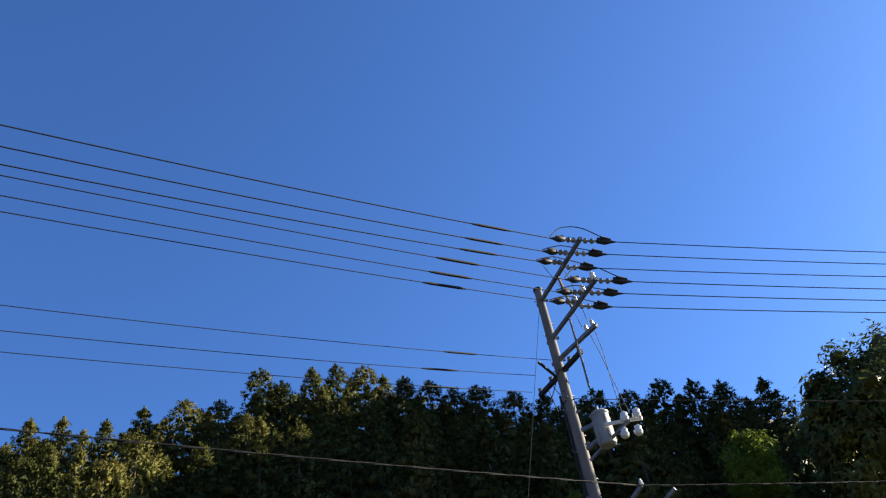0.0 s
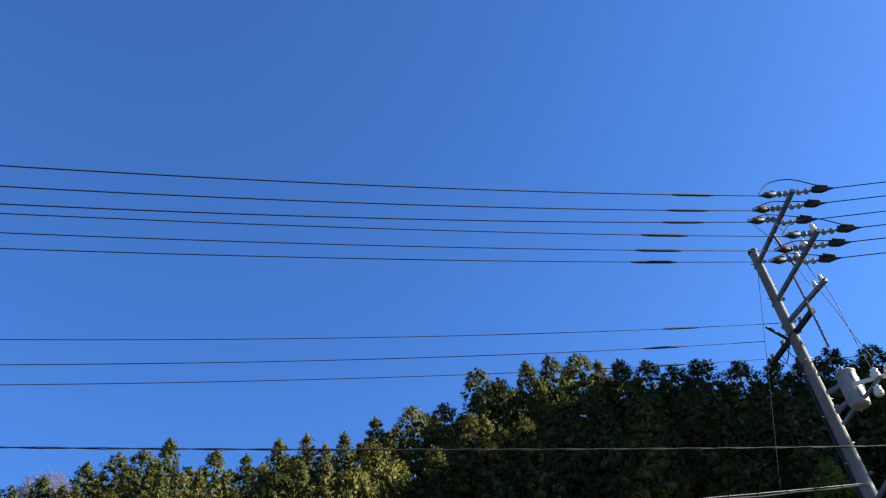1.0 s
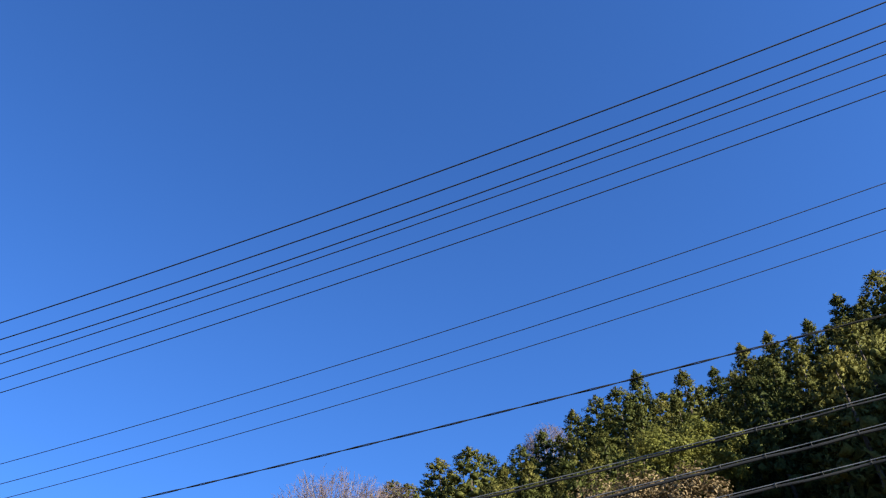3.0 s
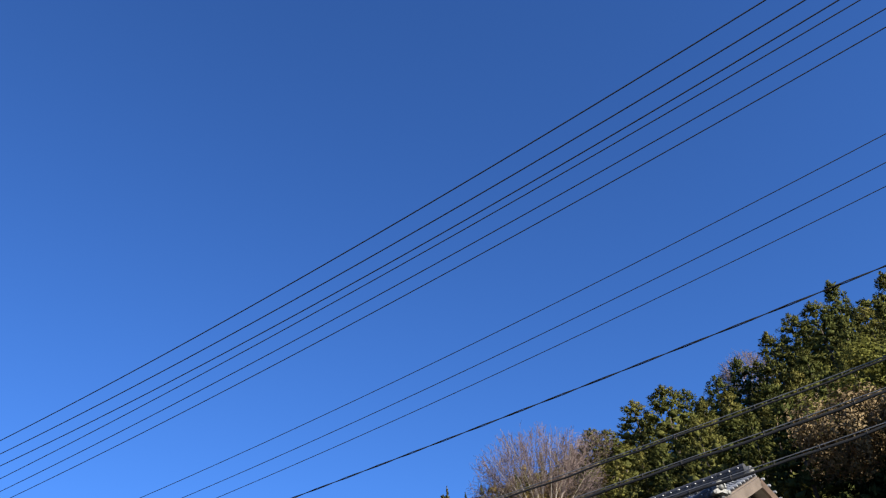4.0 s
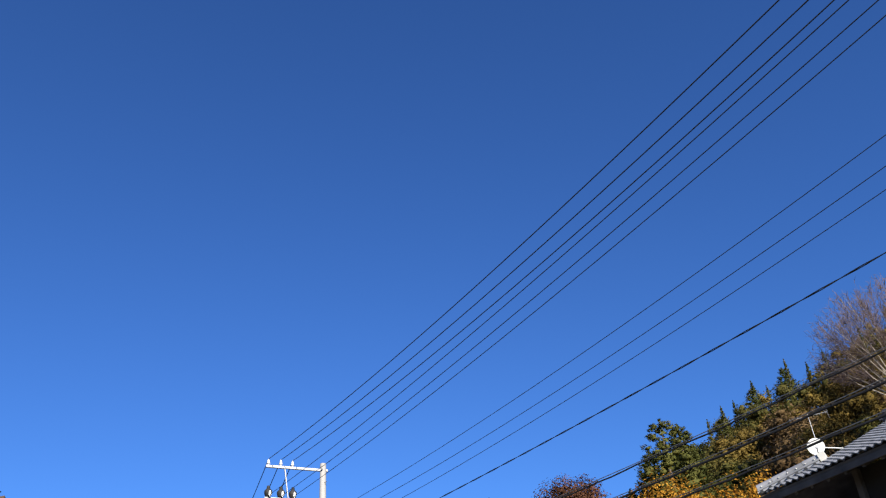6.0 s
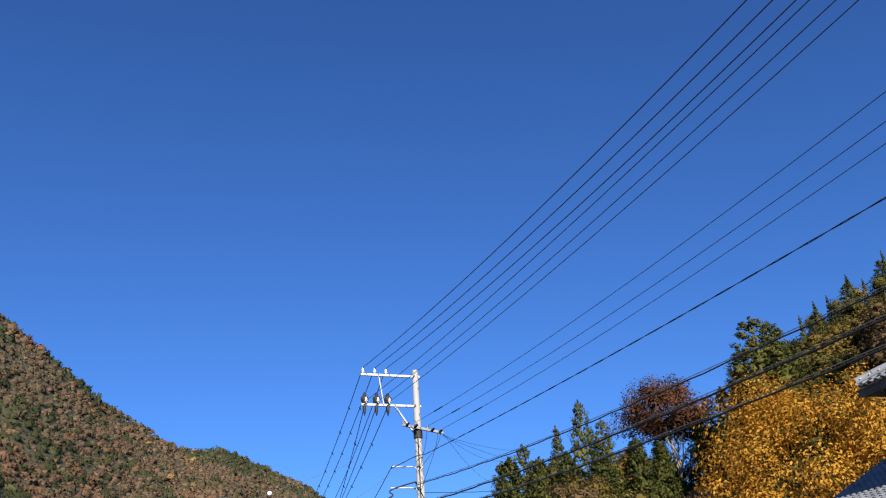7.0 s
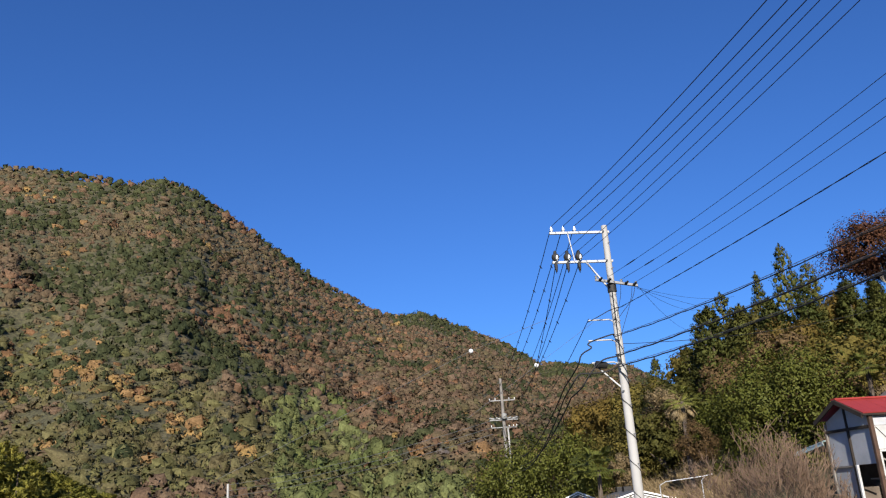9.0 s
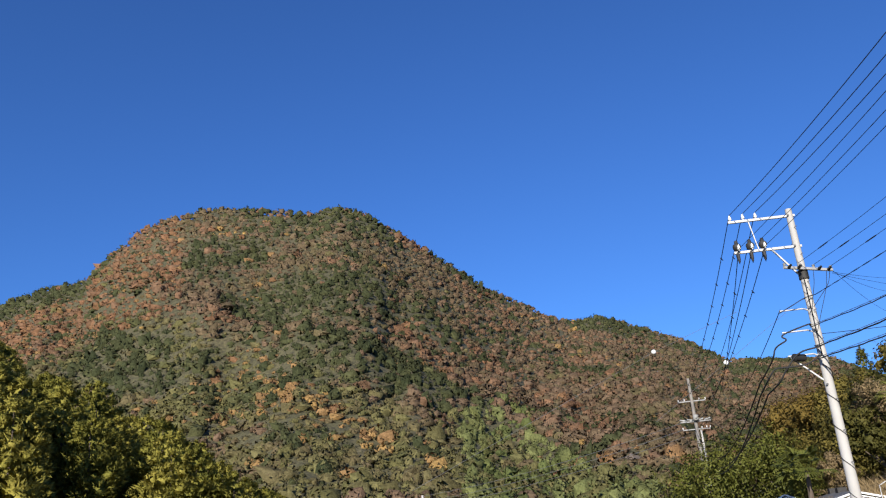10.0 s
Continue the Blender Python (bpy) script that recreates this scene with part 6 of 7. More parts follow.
# gable end: plaster, bargeboards
part("gable_wall", Geo().sheet([hp(0.4, -2.4, 5.9), hp(0.4, 2.4, 5.9), hp(0.4, 2.4, 6.05), hp(0.4, 0, 7.14), hp(0.4, -2.4, 6.05)], 0.12), M_LIME, house, "white plaster gable")
for sg in (1, -1):
    part("bargeboard", Geo().slab(hp(-0.02, 0, 7.31), hp(-0.02, sg * 3.15, 5.87), 0.06, 0.2), M_OLD_WOOD if sg > 0 else M_BROWN_WOOD, house)
    part("verge_soffit", Geo().slab(hp(0.19, sg * 0.1, 7.24), hp(0.19, sg * 3.1, 5.89), 0.34, 0.05, up=(0, 0, 1)), M_OLD_WOOD, house)
part("gable_beam", Geo().slab(hp(0.3, -2.2, 6.02), hp(0.3, 2.2, 6.02), 0.14, 0.18), M_OLD_WOOD, house)
part("purlin_end", Geo().slab(hp(0.02, 1.5, 6.5), hp(0.4, 1.5, 6.5), 0.12, 0.14), M_BROWN_WOOD, house)
# small gabled porch roof that stands out obliquely before the end
PF = spot(-85.0, 1.0)
PT = Vector((-PF.y, PF.x, 0))
P0 = hp(-0.58, 3.28, 6.13)


def pp(a, w, z=0.0):
    """A place at the porch roof: a towards its front, w across, z above its ridge."""
    return P0 + PF * a + PT * w + Vector((0, 0, z))


g = Geo()
for w in (-0.55, 1.6):
    c = [pp(0, 0), pp(0, w, -0.6 * abs(w)), pp(-1.5, w, -0.6 * abs(w)), pp(-1.5, 0)]
    g.sheet(c[::-1] if w < 0 else c, 0.08)
porch = part("porch_roof", g, M_OLD_WOOD, house, "small tiled gable roof in front")
for w in (-0.57, 1.62):
    part("bargeboard", Geo().slab(pp(0.02, 0, -0.14), pp(0.02, w, -0.14 - 0.6 * abs(w)), 0.05, 0.15), M_DARK_WOOD, house)
    part("porch_beam", Geo().slab(pp(-0.3, w * 0.75, -0.62 * abs(w)), pp(-0.3, 0, -0.62 * abs(w)), 0.08, 0.1), M_DARK_WOOD, house)
part("porch_gable", Geo().sheet([pp(-0.4, -0.66, -0.5), pp(-0.4, 0, -0.12), pp(-0.4, 1.4, -0.95), pp(-0.4, 1.4, -1.4), pp(-0.4, -0.66, -1.4)], 0.06), M_DARK_WOOD, house)
for k in range(6):
    w = 0.2 + 0.25 * k
    part("porch_rafter", Geo().slab(pp(-0.06, w, -0.6 * w - 0.13), pp(-0.42, w, -0.6 * w - 0.13), 0.05, 0.06), M_DARK_WOOD, house)
pw = Geo()
for q0, q1 in (((-0.4, -0.62), (-0.4, 1.4)), ((-0.4, 1.4), (-1.4, 1.4)), ((-1.4, -0.62), (-0.4, -0.62))):
    pw.slab(pp(*q0, -3.75), pp(*q1, -3.75), 0.1, 4.7, chamfer=0.004)
part("porch_wall", pw, M_DARK_WOOD, house)
part("gable_mark", Geo().slab(pp(0.055, -0.03, -0.27), pp(0.055, 0.05, -0.27), 0.03, 0.09), M_GREY_PORCELAIN, house, "small pale carved mark on the gable")


def oni(p, way, size, parent, mat=None):
    """The end ornament of a ridge: a rounded tile face with shoulders."""
    way = Vector(way).normalized()
    s = way.cross(Vector((0, 0, 1))).normalized()
    g = Geo()
    up = Vector((0, 0, 1))
    prof = [(0.46 * math.cos(a), 0.08 + 0.5 * math.sin(a)) for a in np.linspace(-0.35, math.pi + 0.35, 15)]
    prof += [(-0.58, -0.16), (-0.7, -0.3), (-0.6, -0.44), (-0.4, -0.42), (0, -0.3), (0.4, -0.42), (0.6, -0.44), (0.7, -0.3), (0.58, -0.16)]
    k = len(prof)
    front = [p + way * 0.2 * size + (s * x + up * y) * size * 0.94 for x, y in prof]
    back = [p - way * 0.2 * size + (s * x + up * y) * size for x, y in prof]
    g.add(front + back, [tuple(range(k)), tuple(range(2 * k - 1, k - 1, -1))] + [((i + 1) % k, i, k + i, k + (i + 1) % k) for i in range(k)])
    rim = [p + way * 0.24 * size + (s * 0.34 * math.cos(a) + up * (0.1 + 0.36 * math.sin(a))) * size for a in np.linspace(-0.3, math.pi + 0.3, 14)]
    g.tube(rim, 0.09 * size, 7)
    g.lathe(p + way * 0.18 * size + up * 0.06 * size, way, [(0, 0.24 * size), (0.1 * size, 0.21 * size), (0.19 * size, 0.13 * size), (0.22 * size, 0.03 * size)], 12)
    for sg in (1, -1):
        g.lathe(p + way * 0.1 * size + (s * sg * 0.58 - up * 0.3) * size, way, [(0, 0.15 * size), (0.14 * size, 0.14 * size), (0.18 * size, 0.06 * size)], 10)
    part("ridge_end_tile", g, mat or M_RIDGE_TILE, parent, smooth=True)


def ridge(p, q, parent, courses=3, width=0.24, knobs=0.2, mat=None):
    """A stacked ridge: courses of flat tiles, a round cap and the white ends of the tiles along its foot."""
    p, q = Vector(p), Vector(q)
    d = (q - p).normalized()
    s = d.cross(Vector((0, 0, 1))).normalized()
    for k in range(courses):
        w = width - 0.03 * k + (0.02 if k % 2 else 0)
        z = Vector((0, 0, 0.03 + 0.055 * k))
        part("ridge_course", Geo().slab(p + z, q + z, w, 0.045, chamfer=0.006), mat or M_RIDGE_TILE, parent)
    n = max(2, int((q - p).length / 0.3))
    for k in range(n):
        a, b = p.lerp(q, k / n), p.lerp(q, (k + 0.97) / n)
        up = Vector((0, 0, 0.055 * courses + 0.03))
        part("cap_tile", Geo().tube([a + up, b + up], [0.085, 0.078], 10), mat or M_RIDGE_TILE, parent, smooth=True)
    m = int((q - p).length / knobs)
    for sg in (1, -1):
        for k in range(m):
            c = p.lerp(q, (k + 0.5) / m) + s * sg * (width / 2 - 0.03)
            part("lime_knob", Geo().lathe(c + Vector((0, 0, 0.055 * courses + 0.02)), s * sg, [(0, 0.014), (0.02, 0.015), (0.028, 0.008)], 8), M_LIME, parent)
            part("foot_tile", Geo().tube([c - s * sg * 0.03 + Vector((0, 0, 0.035)), c + s * sg * 0.1 + Vector((0, 0, 0.005))], [0.03, 0.036], 8), M_RIDGE_TILE, parent, smooth=True)


ridge(hp(0.18, 0, 7.45), hp(6.4, 0, 7.44), main_roof, 4, 0.26)
oni(hp(0.12, 0, 7.56), -HU, 0.24, main_roof, M_END_TILE)
oni(hp(6.45, 0, 7.60), HU, 0.17, main_roof)
ridge(hp(7.55, 3.15, roof_z(3.15) + 0.03), hp(6.42, 2.35, roof_z(2.35) + 0.03), main_roof, 2, 0.22, mat=M_TILE)
part("lime_end", Geo().slab(hp(6.42, 2.34, roof_z(2.35) + 0.12), hp(6.30, 2.25, roof_z(2.25) + 0.12), 0.24, 0.22), M_LIME, main_roof, "white plastered ridge end")
ridge(hp(11.1, 4.22, wing_z(4.22) + 0.03), hp(9.95, 3.45, wing_z(3.45) + 0.03), wing_roof, 2, 0.22, mat=M_TILE)
part("lime_end", Geo().slab(hp(9.95, 3.44, wing_z(3.44) + 0.12), hp(9.83, 3.36, wing_z(3.36) + 0.12), 0.24, 0.22), M_LIME, wing_roof, "white plastered ridge end")
oni(hp(11.15, 4.28, wing_z(4.3) + 0.12), (HN + HU), 0.16, wing_roof)
ridge(hp(6.0, 0, 5.47), hp(9.75, 0, 5.47), wing_roof, 3, 0.28)
ridge(pp(-1.45, 0, 0.03), pp(0.0, 0, 0.03), porch, 2, 0.2)
oni(pp(0.06, 0, 0.12), PF, 0.24, porch, M_END_TILE)
for w in (-0.56, 1.6):
    m = int(abs(w) / 0.23)
    for k in range(m):
        c = pp(0.0, w * (k + 0.7) / m, 0.05 - 0.6 * abs(w) * (k + 0.7) / m)
        part("verge_tile", Geo().lathe(c - PF * 0.2, PF, [(0, 0.026), (0.22, 0.028), (0.24, 0.022), (0.245, 0.008)], 9), M_TILE, porch, smooth=True)
oni(pp(0.03, -0.56, -0.28), PF, 0.13, porch)
for sg in (1, -1):
    for k in range(13):
        t = 0.2 + 0.2 * k
        part("verge_tile", Geo().lathe(hp(0.2, sg * t, roof_z(t) + 0.06), -HU, [(0, 0.032), (0.24, 0.034), (0.26, 0.024), (0.265, 0.008)], 9), M_TILE, main_roof, smooth=True)


def tarp_sheet():
    """A tarpaulin laid in folds on the corner of the main roof."""
    rng = np.random.default_rng(71)
    n, m = 14, 12
    top = [[None] * m for _ in range(n)]
    for i in range(n):
        for j in range(m):
            u, v = i / (n - 1), j / (m - 1)
            a = (1 - u) * ((1 - v) * 0.5 + v * 0.14) + u * ((1 - v) * 1.2 + v * 0.62)
            w = (1 - u) * ((1 - v) * 1.4 + v * 2.25) + u * ((1 - v) * 0.75 + v * 2.3)
            z = roof_z(w) + 0.13 + 0.02 * math.sin(i * 1.7 + j * 0.6) + rng.normal(0, 0.009)
            top[i][j] = hp(a + rng.normal(0, 0.01), w, z)
    flat = [p for row in top for p in row]
    low = [p - Vector((0, 0, 0.006)) for p in flat]
    k = n * m
    faces = [(i * m + j, i * m + j + 1, (i + 1) * m + j + 1, (i + 1) * m + j) for i in range(n - 1) for j in range(m - 1)]
    return Geo().add(flat + low, faces + [tuple(v + k for v in f[::-1]) for f in faces])


tagged(part("tarpaulin", tarp_sheet(), M_TARP, smooth=True), "crumpled dark blue tarpaulin laid on the roof tiles", "tarpaulin")
# upper and lower windows towards the road
for s0, s1, z0, z1, t in ((1.4, 3.6, 3.6, 5.0, 2.49), (6.6, 8.8, 1.0, 2.6, 3.59)):
    win = part("window", Geo().slab(hp(s0, t, z0), hp(s1, t, z0), 0.1, 0.07).slab(hp(s0, t, z1), hp(s1, t, z1), 0.1, 0.07)
               .slab(hp(s0, t, z0), hp(s0, t, z1), 0.07, 0.1, up=HU).slab(hp(s1, t, z0), hp(s1, t, z1), 0.07, 0.1, up=HU), M_OLD_WOOD, house)
    part("pane", Geo().slab(hp(s0 + 0.04, t, (z0 + z1) / 2), hp(s1 - 0.04, t, (z0 + z1) / 2), 0.012, z1 - z0 - 0.08, chamfer=0.001), M_IRON, win)

# satellite dish and aerial
dish = thing("satellite_dish", "white satellite dish on a bracket at the roof's edge", "satellite dish")
DP = spot(75.45, 19.8, 7.02)
dway = (Vector((0, 0, 1.6)) - DP).normalized() + Vector((0.05, 0.02, 0.1))
dway.normalize()
bowl = [(0.08 * (r / 0.18) ** 2, max(r, 0.003)) for r in np.linspace(0, 0.18, 8)] + [(0.09, 0.183), (0.074, 0.18)]
part("reflector", Geo().lathe(DP, dway, bowl + [(0.07 * (r / 0.18) ** 2 - 0.008, max(r, 0.003)) for r in np.linspace(0.176, 0, 8)], 28), M_WHITE_METAL, dish, smooth=True)
dd = dway.cross(Vector((0, 0, 1))).normalized()
feed = DP + dway * 0.28 + Vector((0, 0, -0.05))
part("feed_arm", Geo().tube([DP + Vector((0, 0, -0.22)), DP + dway * 0.15 + Vector((0, 0, -0.2)), feed], 0.012, 6), M_STEEL, dish)
part("converter", Geo().lathe(feed, -dway, [(-0.06, 0.02), (-0.05, 0.03), (0.02, 0.03), (0.04, 0.02)], 10), M_GREY_SHEET, dish)
part("mast", Geo().tube([DP - dway * 0.06 + Vector((0, 0, 0.05)), DP - dway * 0.12 + Vector((0, 0, -0.2)), DP - dway * 0.1 + Vector((0, 0, -0.95))], 0.02, 8), M_STEEL, dish)
part("stay", Geo().tube([DP - dway * 0.08, DP - dway * 0.15 - dd * 0.55 + Vector((0, 0, -0.12))], 0.013, 6), M_WHITE_METAL, dish)
aerial = thing("television_aerial", "thin metal television aerial with many short rods", "aerial")
AP = spot(75.32, 20.2, 0)
AP.z = 5.8
part("mast", Geo().tube([AP, AP + Vector((0, 0, 2.12))], 0.009, 7), M_BRIGHT_STEEL, aerial)
boom_d = Vector((0.35, 0.9, 0.0)).normalized()
BC = AP + Vector((0, 0, 2.05))
part("boom", Geo().tube([BC - boom_d * 0.42, BC + boom_d * 0.42], 0.008, 6), M_BRIGHT_STEEL, aerial)
cross_d = Vector((-boom_d.y, boom_d.x, 0))
for k in range(13):
    c = BC + boom_d * (-0.4 + 0.064 * k)
    h = 0.11 + 0.003 * k
    part("rod", Geo().tube([c - cross_d * h, c + cross_d * h], 0.004, 5), M_BRIGHT_STEEL, aerial)
for k in (-1, 0, 1):
    c = BC + boom_d * 0.42 + Vector((0, 0, 0.08 * k))
    part("reflector_rod", Geo().tube([c - cross_d * 0.22, c + cross_d * 0.22], 0.005, 5), M_BRIGHT_STEEL, aerial)

# ---- the shed with the red roof ----
SC = Vector((-25.46, -1.89, 0))
SU = Vector((math.cos(radians(128.8)), math.sin(radians(128.8)), 0))
SV = Vector((-SU.y, SU.x, 0))


def sp(s, t, z):
    return SC + SU * s + SV * t + Vector((0, 0, z))


shed = thing("red_roofed_shed", "old shed with red sheet roof, white boards and grey gable", "shed")
SW, SL, SE, SR = 2.1, 7.3, 3.36, 3.76
for sg in (0, 1):
    edge = -0.12 if sg == 0 else SW + 0.12
    ze = SE - 0.10
    n = 18
    for k in range(n):
        s0, s1 = -0.25 + (SL + 0.4) * k / n, -0.25 + (SL + 0.4) * (k + 0.985) / n
        c = [sp(s0, edge, ze), sp(s1, edge, ze), sp(s1, SW / 2, SR), sp(s0, SW / 2, SR)]
        part("roof_sheet", Geo().sheet(c[::-1] if sg == 0 else c, 0.025), M_RED_ROOF, shed)
part("ridge_cap", Geo().slab(sp(-0.28, SW / 2, SR + 0.02), sp(SL + 0.2, SW / 2, SR + 0.02), 0.22, 0.05), M_RED_ROOF, shed)
part("eave_trim", Geo().slab(sp(-0.27, -0.11, SE - 0.13), sp(SL + 0.2, -0.11, SE - 0.13), 0.04, 0.05), M_DARK_WOOD, shed)
for t0 in (-0.1, SW + 0.1):
    part("verge_trim", Geo().slab(sp(-0.27, t0, SE - 0.16), sp(-0.27, SW / 2, SR - 0.05), 0.05, 0.12), M_DARK_WOOD, shed)
for k in range(5):
    s = 1.82 * k
    part("post", Geo().slab(sp(s, 0, 0), sp(s, 0, SE - 0.15), 0.11, 0.11, up=SU), M_RUST, shed)
    if k < 4:
        # top of the white boards, coloured grey for the shade under the eave
        part("top_panel", Geo().slab(sp(s + 0.06, 0.05, 3.09), sp(s + 1.76, 0.05, 3.09), 0.04, 0.3), M_GREY_SHEET, shed)
        part("board_panel", Geo().slab(sp(s + 0.06, 0.02, 2.62), sp(s + 1.76, 0.02, 2.62), 0.05, 0.62), M_WHITE_BOARD, shed)
        part("batten", Geo().slab(sp(s + 0.6, -0.014, 2.33), sp(s + 0.1, -0.014, 2.9), 0.012, 0.016, up=SU), M_DARK_WOOD, shed)
        part("batten", Geo().slab(sp(s + 1.25, -0.014, 2.33), sp(s + 1.72, -0.014, 2.9), 0.012, 0.016, up=SU), M_DARK_WOOD, shed)
        for j in (0, 1):
            a0 = s + 0.08 + 0.85 * j
            part("window", Geo().slab(sp(a0, 0, 2.27), sp(a0 + 0.82, 0, 2.27), 0.06, 0.06).slab(sp(a0, 0, 1.6), sp(a0 + 0.82, 0, 1.6), 0.06, 0.06)
                 .slab(sp(a0 + 0.02, 0, 1.62), sp(a0 + 0.02, 0, 2.25), 0.04, 0.06, up=SU).slab(sp(a0 + 0.8, 0, 1.62), sp(a0 + 0.8, 0, 2.25), 0.04, 0.06, up=SU), M_WHITE_BOARD, shed)
        part("sill_board", Geo().slab(sp(s + 0.06, 0.02, 0.78), sp(s + 1.76, 0.02, 0.78), 0.05, 1.56), M_WHITE_BOARD, shed)
part("back_wall", Geo().slab(sp(0, SW, 1.45), sp(SL, SW, 1.45), 0.08, 2.9), M_OLD_WOOD, shed)
part("end_wall", Geo().slab(sp(SL, 0, 1.45), sp(SL, SW, 1.45), 0.08, 2.9), M_OLD_WOOD, shed)
part("inner_floor", Geo().slab(sp(0, SW / 2, 0.12), sp(SL, SW / 2, 0.12), SW - 0.1, 0.2), M_OLD_WOOD, shed)
# gable end of grey sheets between dark bars
for t0, t1 in ((0.06, SW / 2 - 0.03), (SW / 2 + 0.03, SW - 0.06)):
    zz = lambda t: SE - 0.16 + (SR - SE) * (1 - abs(t - SW / 2) / (SW / 2))  # noqa: E731
    part("gable_sheet", Geo().sheet([sp(0, t1, 2.95), sp(0, t0, 2.95), sp(0, t0, zz(t0)), sp(0, t1, zz(t1))], 0.03), M_GREY_SHEET, shed)
    part("gable_sheet", Geo().sheet([sp(0.01, t1, 1.95), sp(0.01, t0, 1.95), sp(0.01, t0, 2.9), sp(0.01, t1, 2.9)], 0.03), M_GREY_SHEET, shed)
    if t0 > 1:
        part("gable_sheet", Geo().sheet([sp(0.02, t1, 0.3), sp(0.02, t0, 0.3), sp(0.02, t0, 1.9), sp(0.02, t1, 1.9)], 0.03), M_GREY_SHEET, shed)
part("crossbar", Geo().slab(sp(-0.02, 0, 2.93), sp(-0.02, SW, 2.93), 0.05, 0.08), M_DARK_WOOD, shed)
part("crossbar", Geo().slab(sp(-0.02, SW / 2, 1.92), sp(-0.02, SW, 1.92), 0.04, 0.05), M_GREY_WOOD, shed)
part("centre_post", Geo().slab(sp(-0.02, SW / 2, 0), sp(-0.02, SW / 2, SR - 0.12), 0.06, 0.06, up=SU), M_DARK_WOOD, shed)
part("gable_post", Geo().slab(sp(-0.03, SW / 2 - 0.12, 0), sp(-0.03, SW / 2 - 0.12, 1.95), 0.07, 0.07, up=SU), M_WHITE_BOARD, shed)
part("gable_post", Geo().slab(sp(0, SW, 0), sp(0, SW, SE - 0.2), 0.08, 0.08, up=SU), M_GREY_WOOD, shed)
# a shelf behind the windows, with goods on it
part("shelf", Geo().slab(sp(0.1, 0.4, 1.56), sp(SL - 0.1, 0.4, 1.56), 0.5, 0.04), M_OLD_WOOD, shed)
for s, t, h, r, mat, lab in ((1.36, 0.34, 0.46, 0.09, M_LIME, "cream sack standing on the shed's shelf"), (1.62, 0.36, 0.44, 0.08, M_LIME, "cream sack standing on the shed's shelf"), (3.1, 0.42, 0.4, 0.1, M_LIME, "cream sack standing on the shed's shelf"),
                             (1.14, 0.34, 0.5, 0.1, M_RED_CLOTH, "red cloth bundle on the shed's shelf")):
    g = Geo().lathe(sp(s, t, 1.58), (0, 0, 1), [(0, r * 0.9), (0.03, r), (h * 0.7, r * 0.92), (h * 0.9, r * 0.6), (h, r * 0.15)], 10)
    tagged(part("sack" if mat is M_LIME else "cloth_bundle", g, mat, smooth=True), lab, "sack" if mat is M_LIME else "cloth", "goods in the shed")
plank = Geo().slab(sp(0.28, 0.3, 2.1), sp(0.78, 0.34, 1.86), 0.03, 0.05)
tagged(part("plank", plank, M_GREY_WOOD), "pale plank leaning inside the shed window", "plank")
lean = thing("lean_to_roof", "pale teal sheet roof of a lean-to beside the shed", "roof")
part("roof_sheet", Geo().sheet([sp(-0.1, SW + 0.06, 2.68), sp(1.6, SW + 0.06, 2.68), sp(1.6, SW + 1.7, 2.44), sp(-0.1, SW + 1.7, 2.44)][::-1], 0.04), M_TEAL, lean)
part("edge_strip", Geo().slab(sp(-0.13, SW + 0.08, 2.63), sp(-0.13, SW + 1.7, 2.4), 0.03, 0.11), M_TEAL, lean)
for s, t in ((0.0, SW + 1.4), (1.5, SW + 1.4)):
    part("post", Geo().slab(sp(s, t, 0), sp(s, t, 2.38), 0.08, 0.08, up=SU), M_OLD_WOOD, lean)

# ---- the grey shack behind it ----
shack = thing("old_shack", "small collapsing shack with a weathered board roof", "shed")
K0 = spot(90.9, 34.0, 0)
KU = Vector((-0.85, -0.5, 0)).normalized()
KV = Vector((-KU.y, KU.x, 0))
KTOP = 5.0


def kp(s, t, z):
    return K0 + KU * s + KV * t + Vector((0, 0, z))


def shack_z(t):
    return KTOP - (0.62 * t if t > 0 else -0.4 * t)


shack_rng = random.Random(19)
for sg, wide, n in ((1, 2.3, 10), (-1, 1.1, 5)):
    for k in range(n):
        t0, t1 = sg * wide * k / n, sg * wide * (k + 1.12) / n
        s0 = -0.3 + shack_rng.uniform(-0.06, 0.05)
        s1 = (0.35 + 2.5 * (k + 1) / n if sg > 0 else 2.2) + shack_rng.uniform(-0.08, 0.08)
        lift = 0.012 * (k % 2)
        c = [kp(s0, t1, shack_z(t1) + lift), kp(s1, t1, shack_z(t1) + lift), kp(s1, t0, shack_z(t0) + lift + 0.01), kp(s0, t0, shack_z(t0) + lift + 0.01)]
        part("roof_board", Geo().sheet(c[::-1] if sg > 0 else c, 0.025), M_GREY_WOOD if k % 3 else M_OLD_WOOD, shack)
part("bargeboard", Geo().slab(kp(-0.36, 0, KTOP - 0.05), kp(-0.36, 2.3, shack_z(2.3) - 0.05), 0.04, 0.08), M_GREY_WOOD, shack)
part("bargeboard", Geo().slab(kp(-0.36, 0, KTOP - 0.05), kp(-0.36, -1.1, shack_z(-1.1) - 0.05), 0.04, 0.1), M_OLD_WOOD, shack)
part("inner_rafter", Geo().slab(kp(-0.1, 0.1, KTOP - 0.22), kp(-0.1, 2.2, shack_z(2.2) - 0.16), 0.05, 0.07), M_GREY_WOOD, shack)
for t in (-0.9, 0.3, 1.2, 2.1):
    part("post", Geo().slab(kp(0, t, 0), kp(0, t, shack_z(t) - 0.1), 0.1, 0.1, up=KU), M_OLD_WOOD, shack)
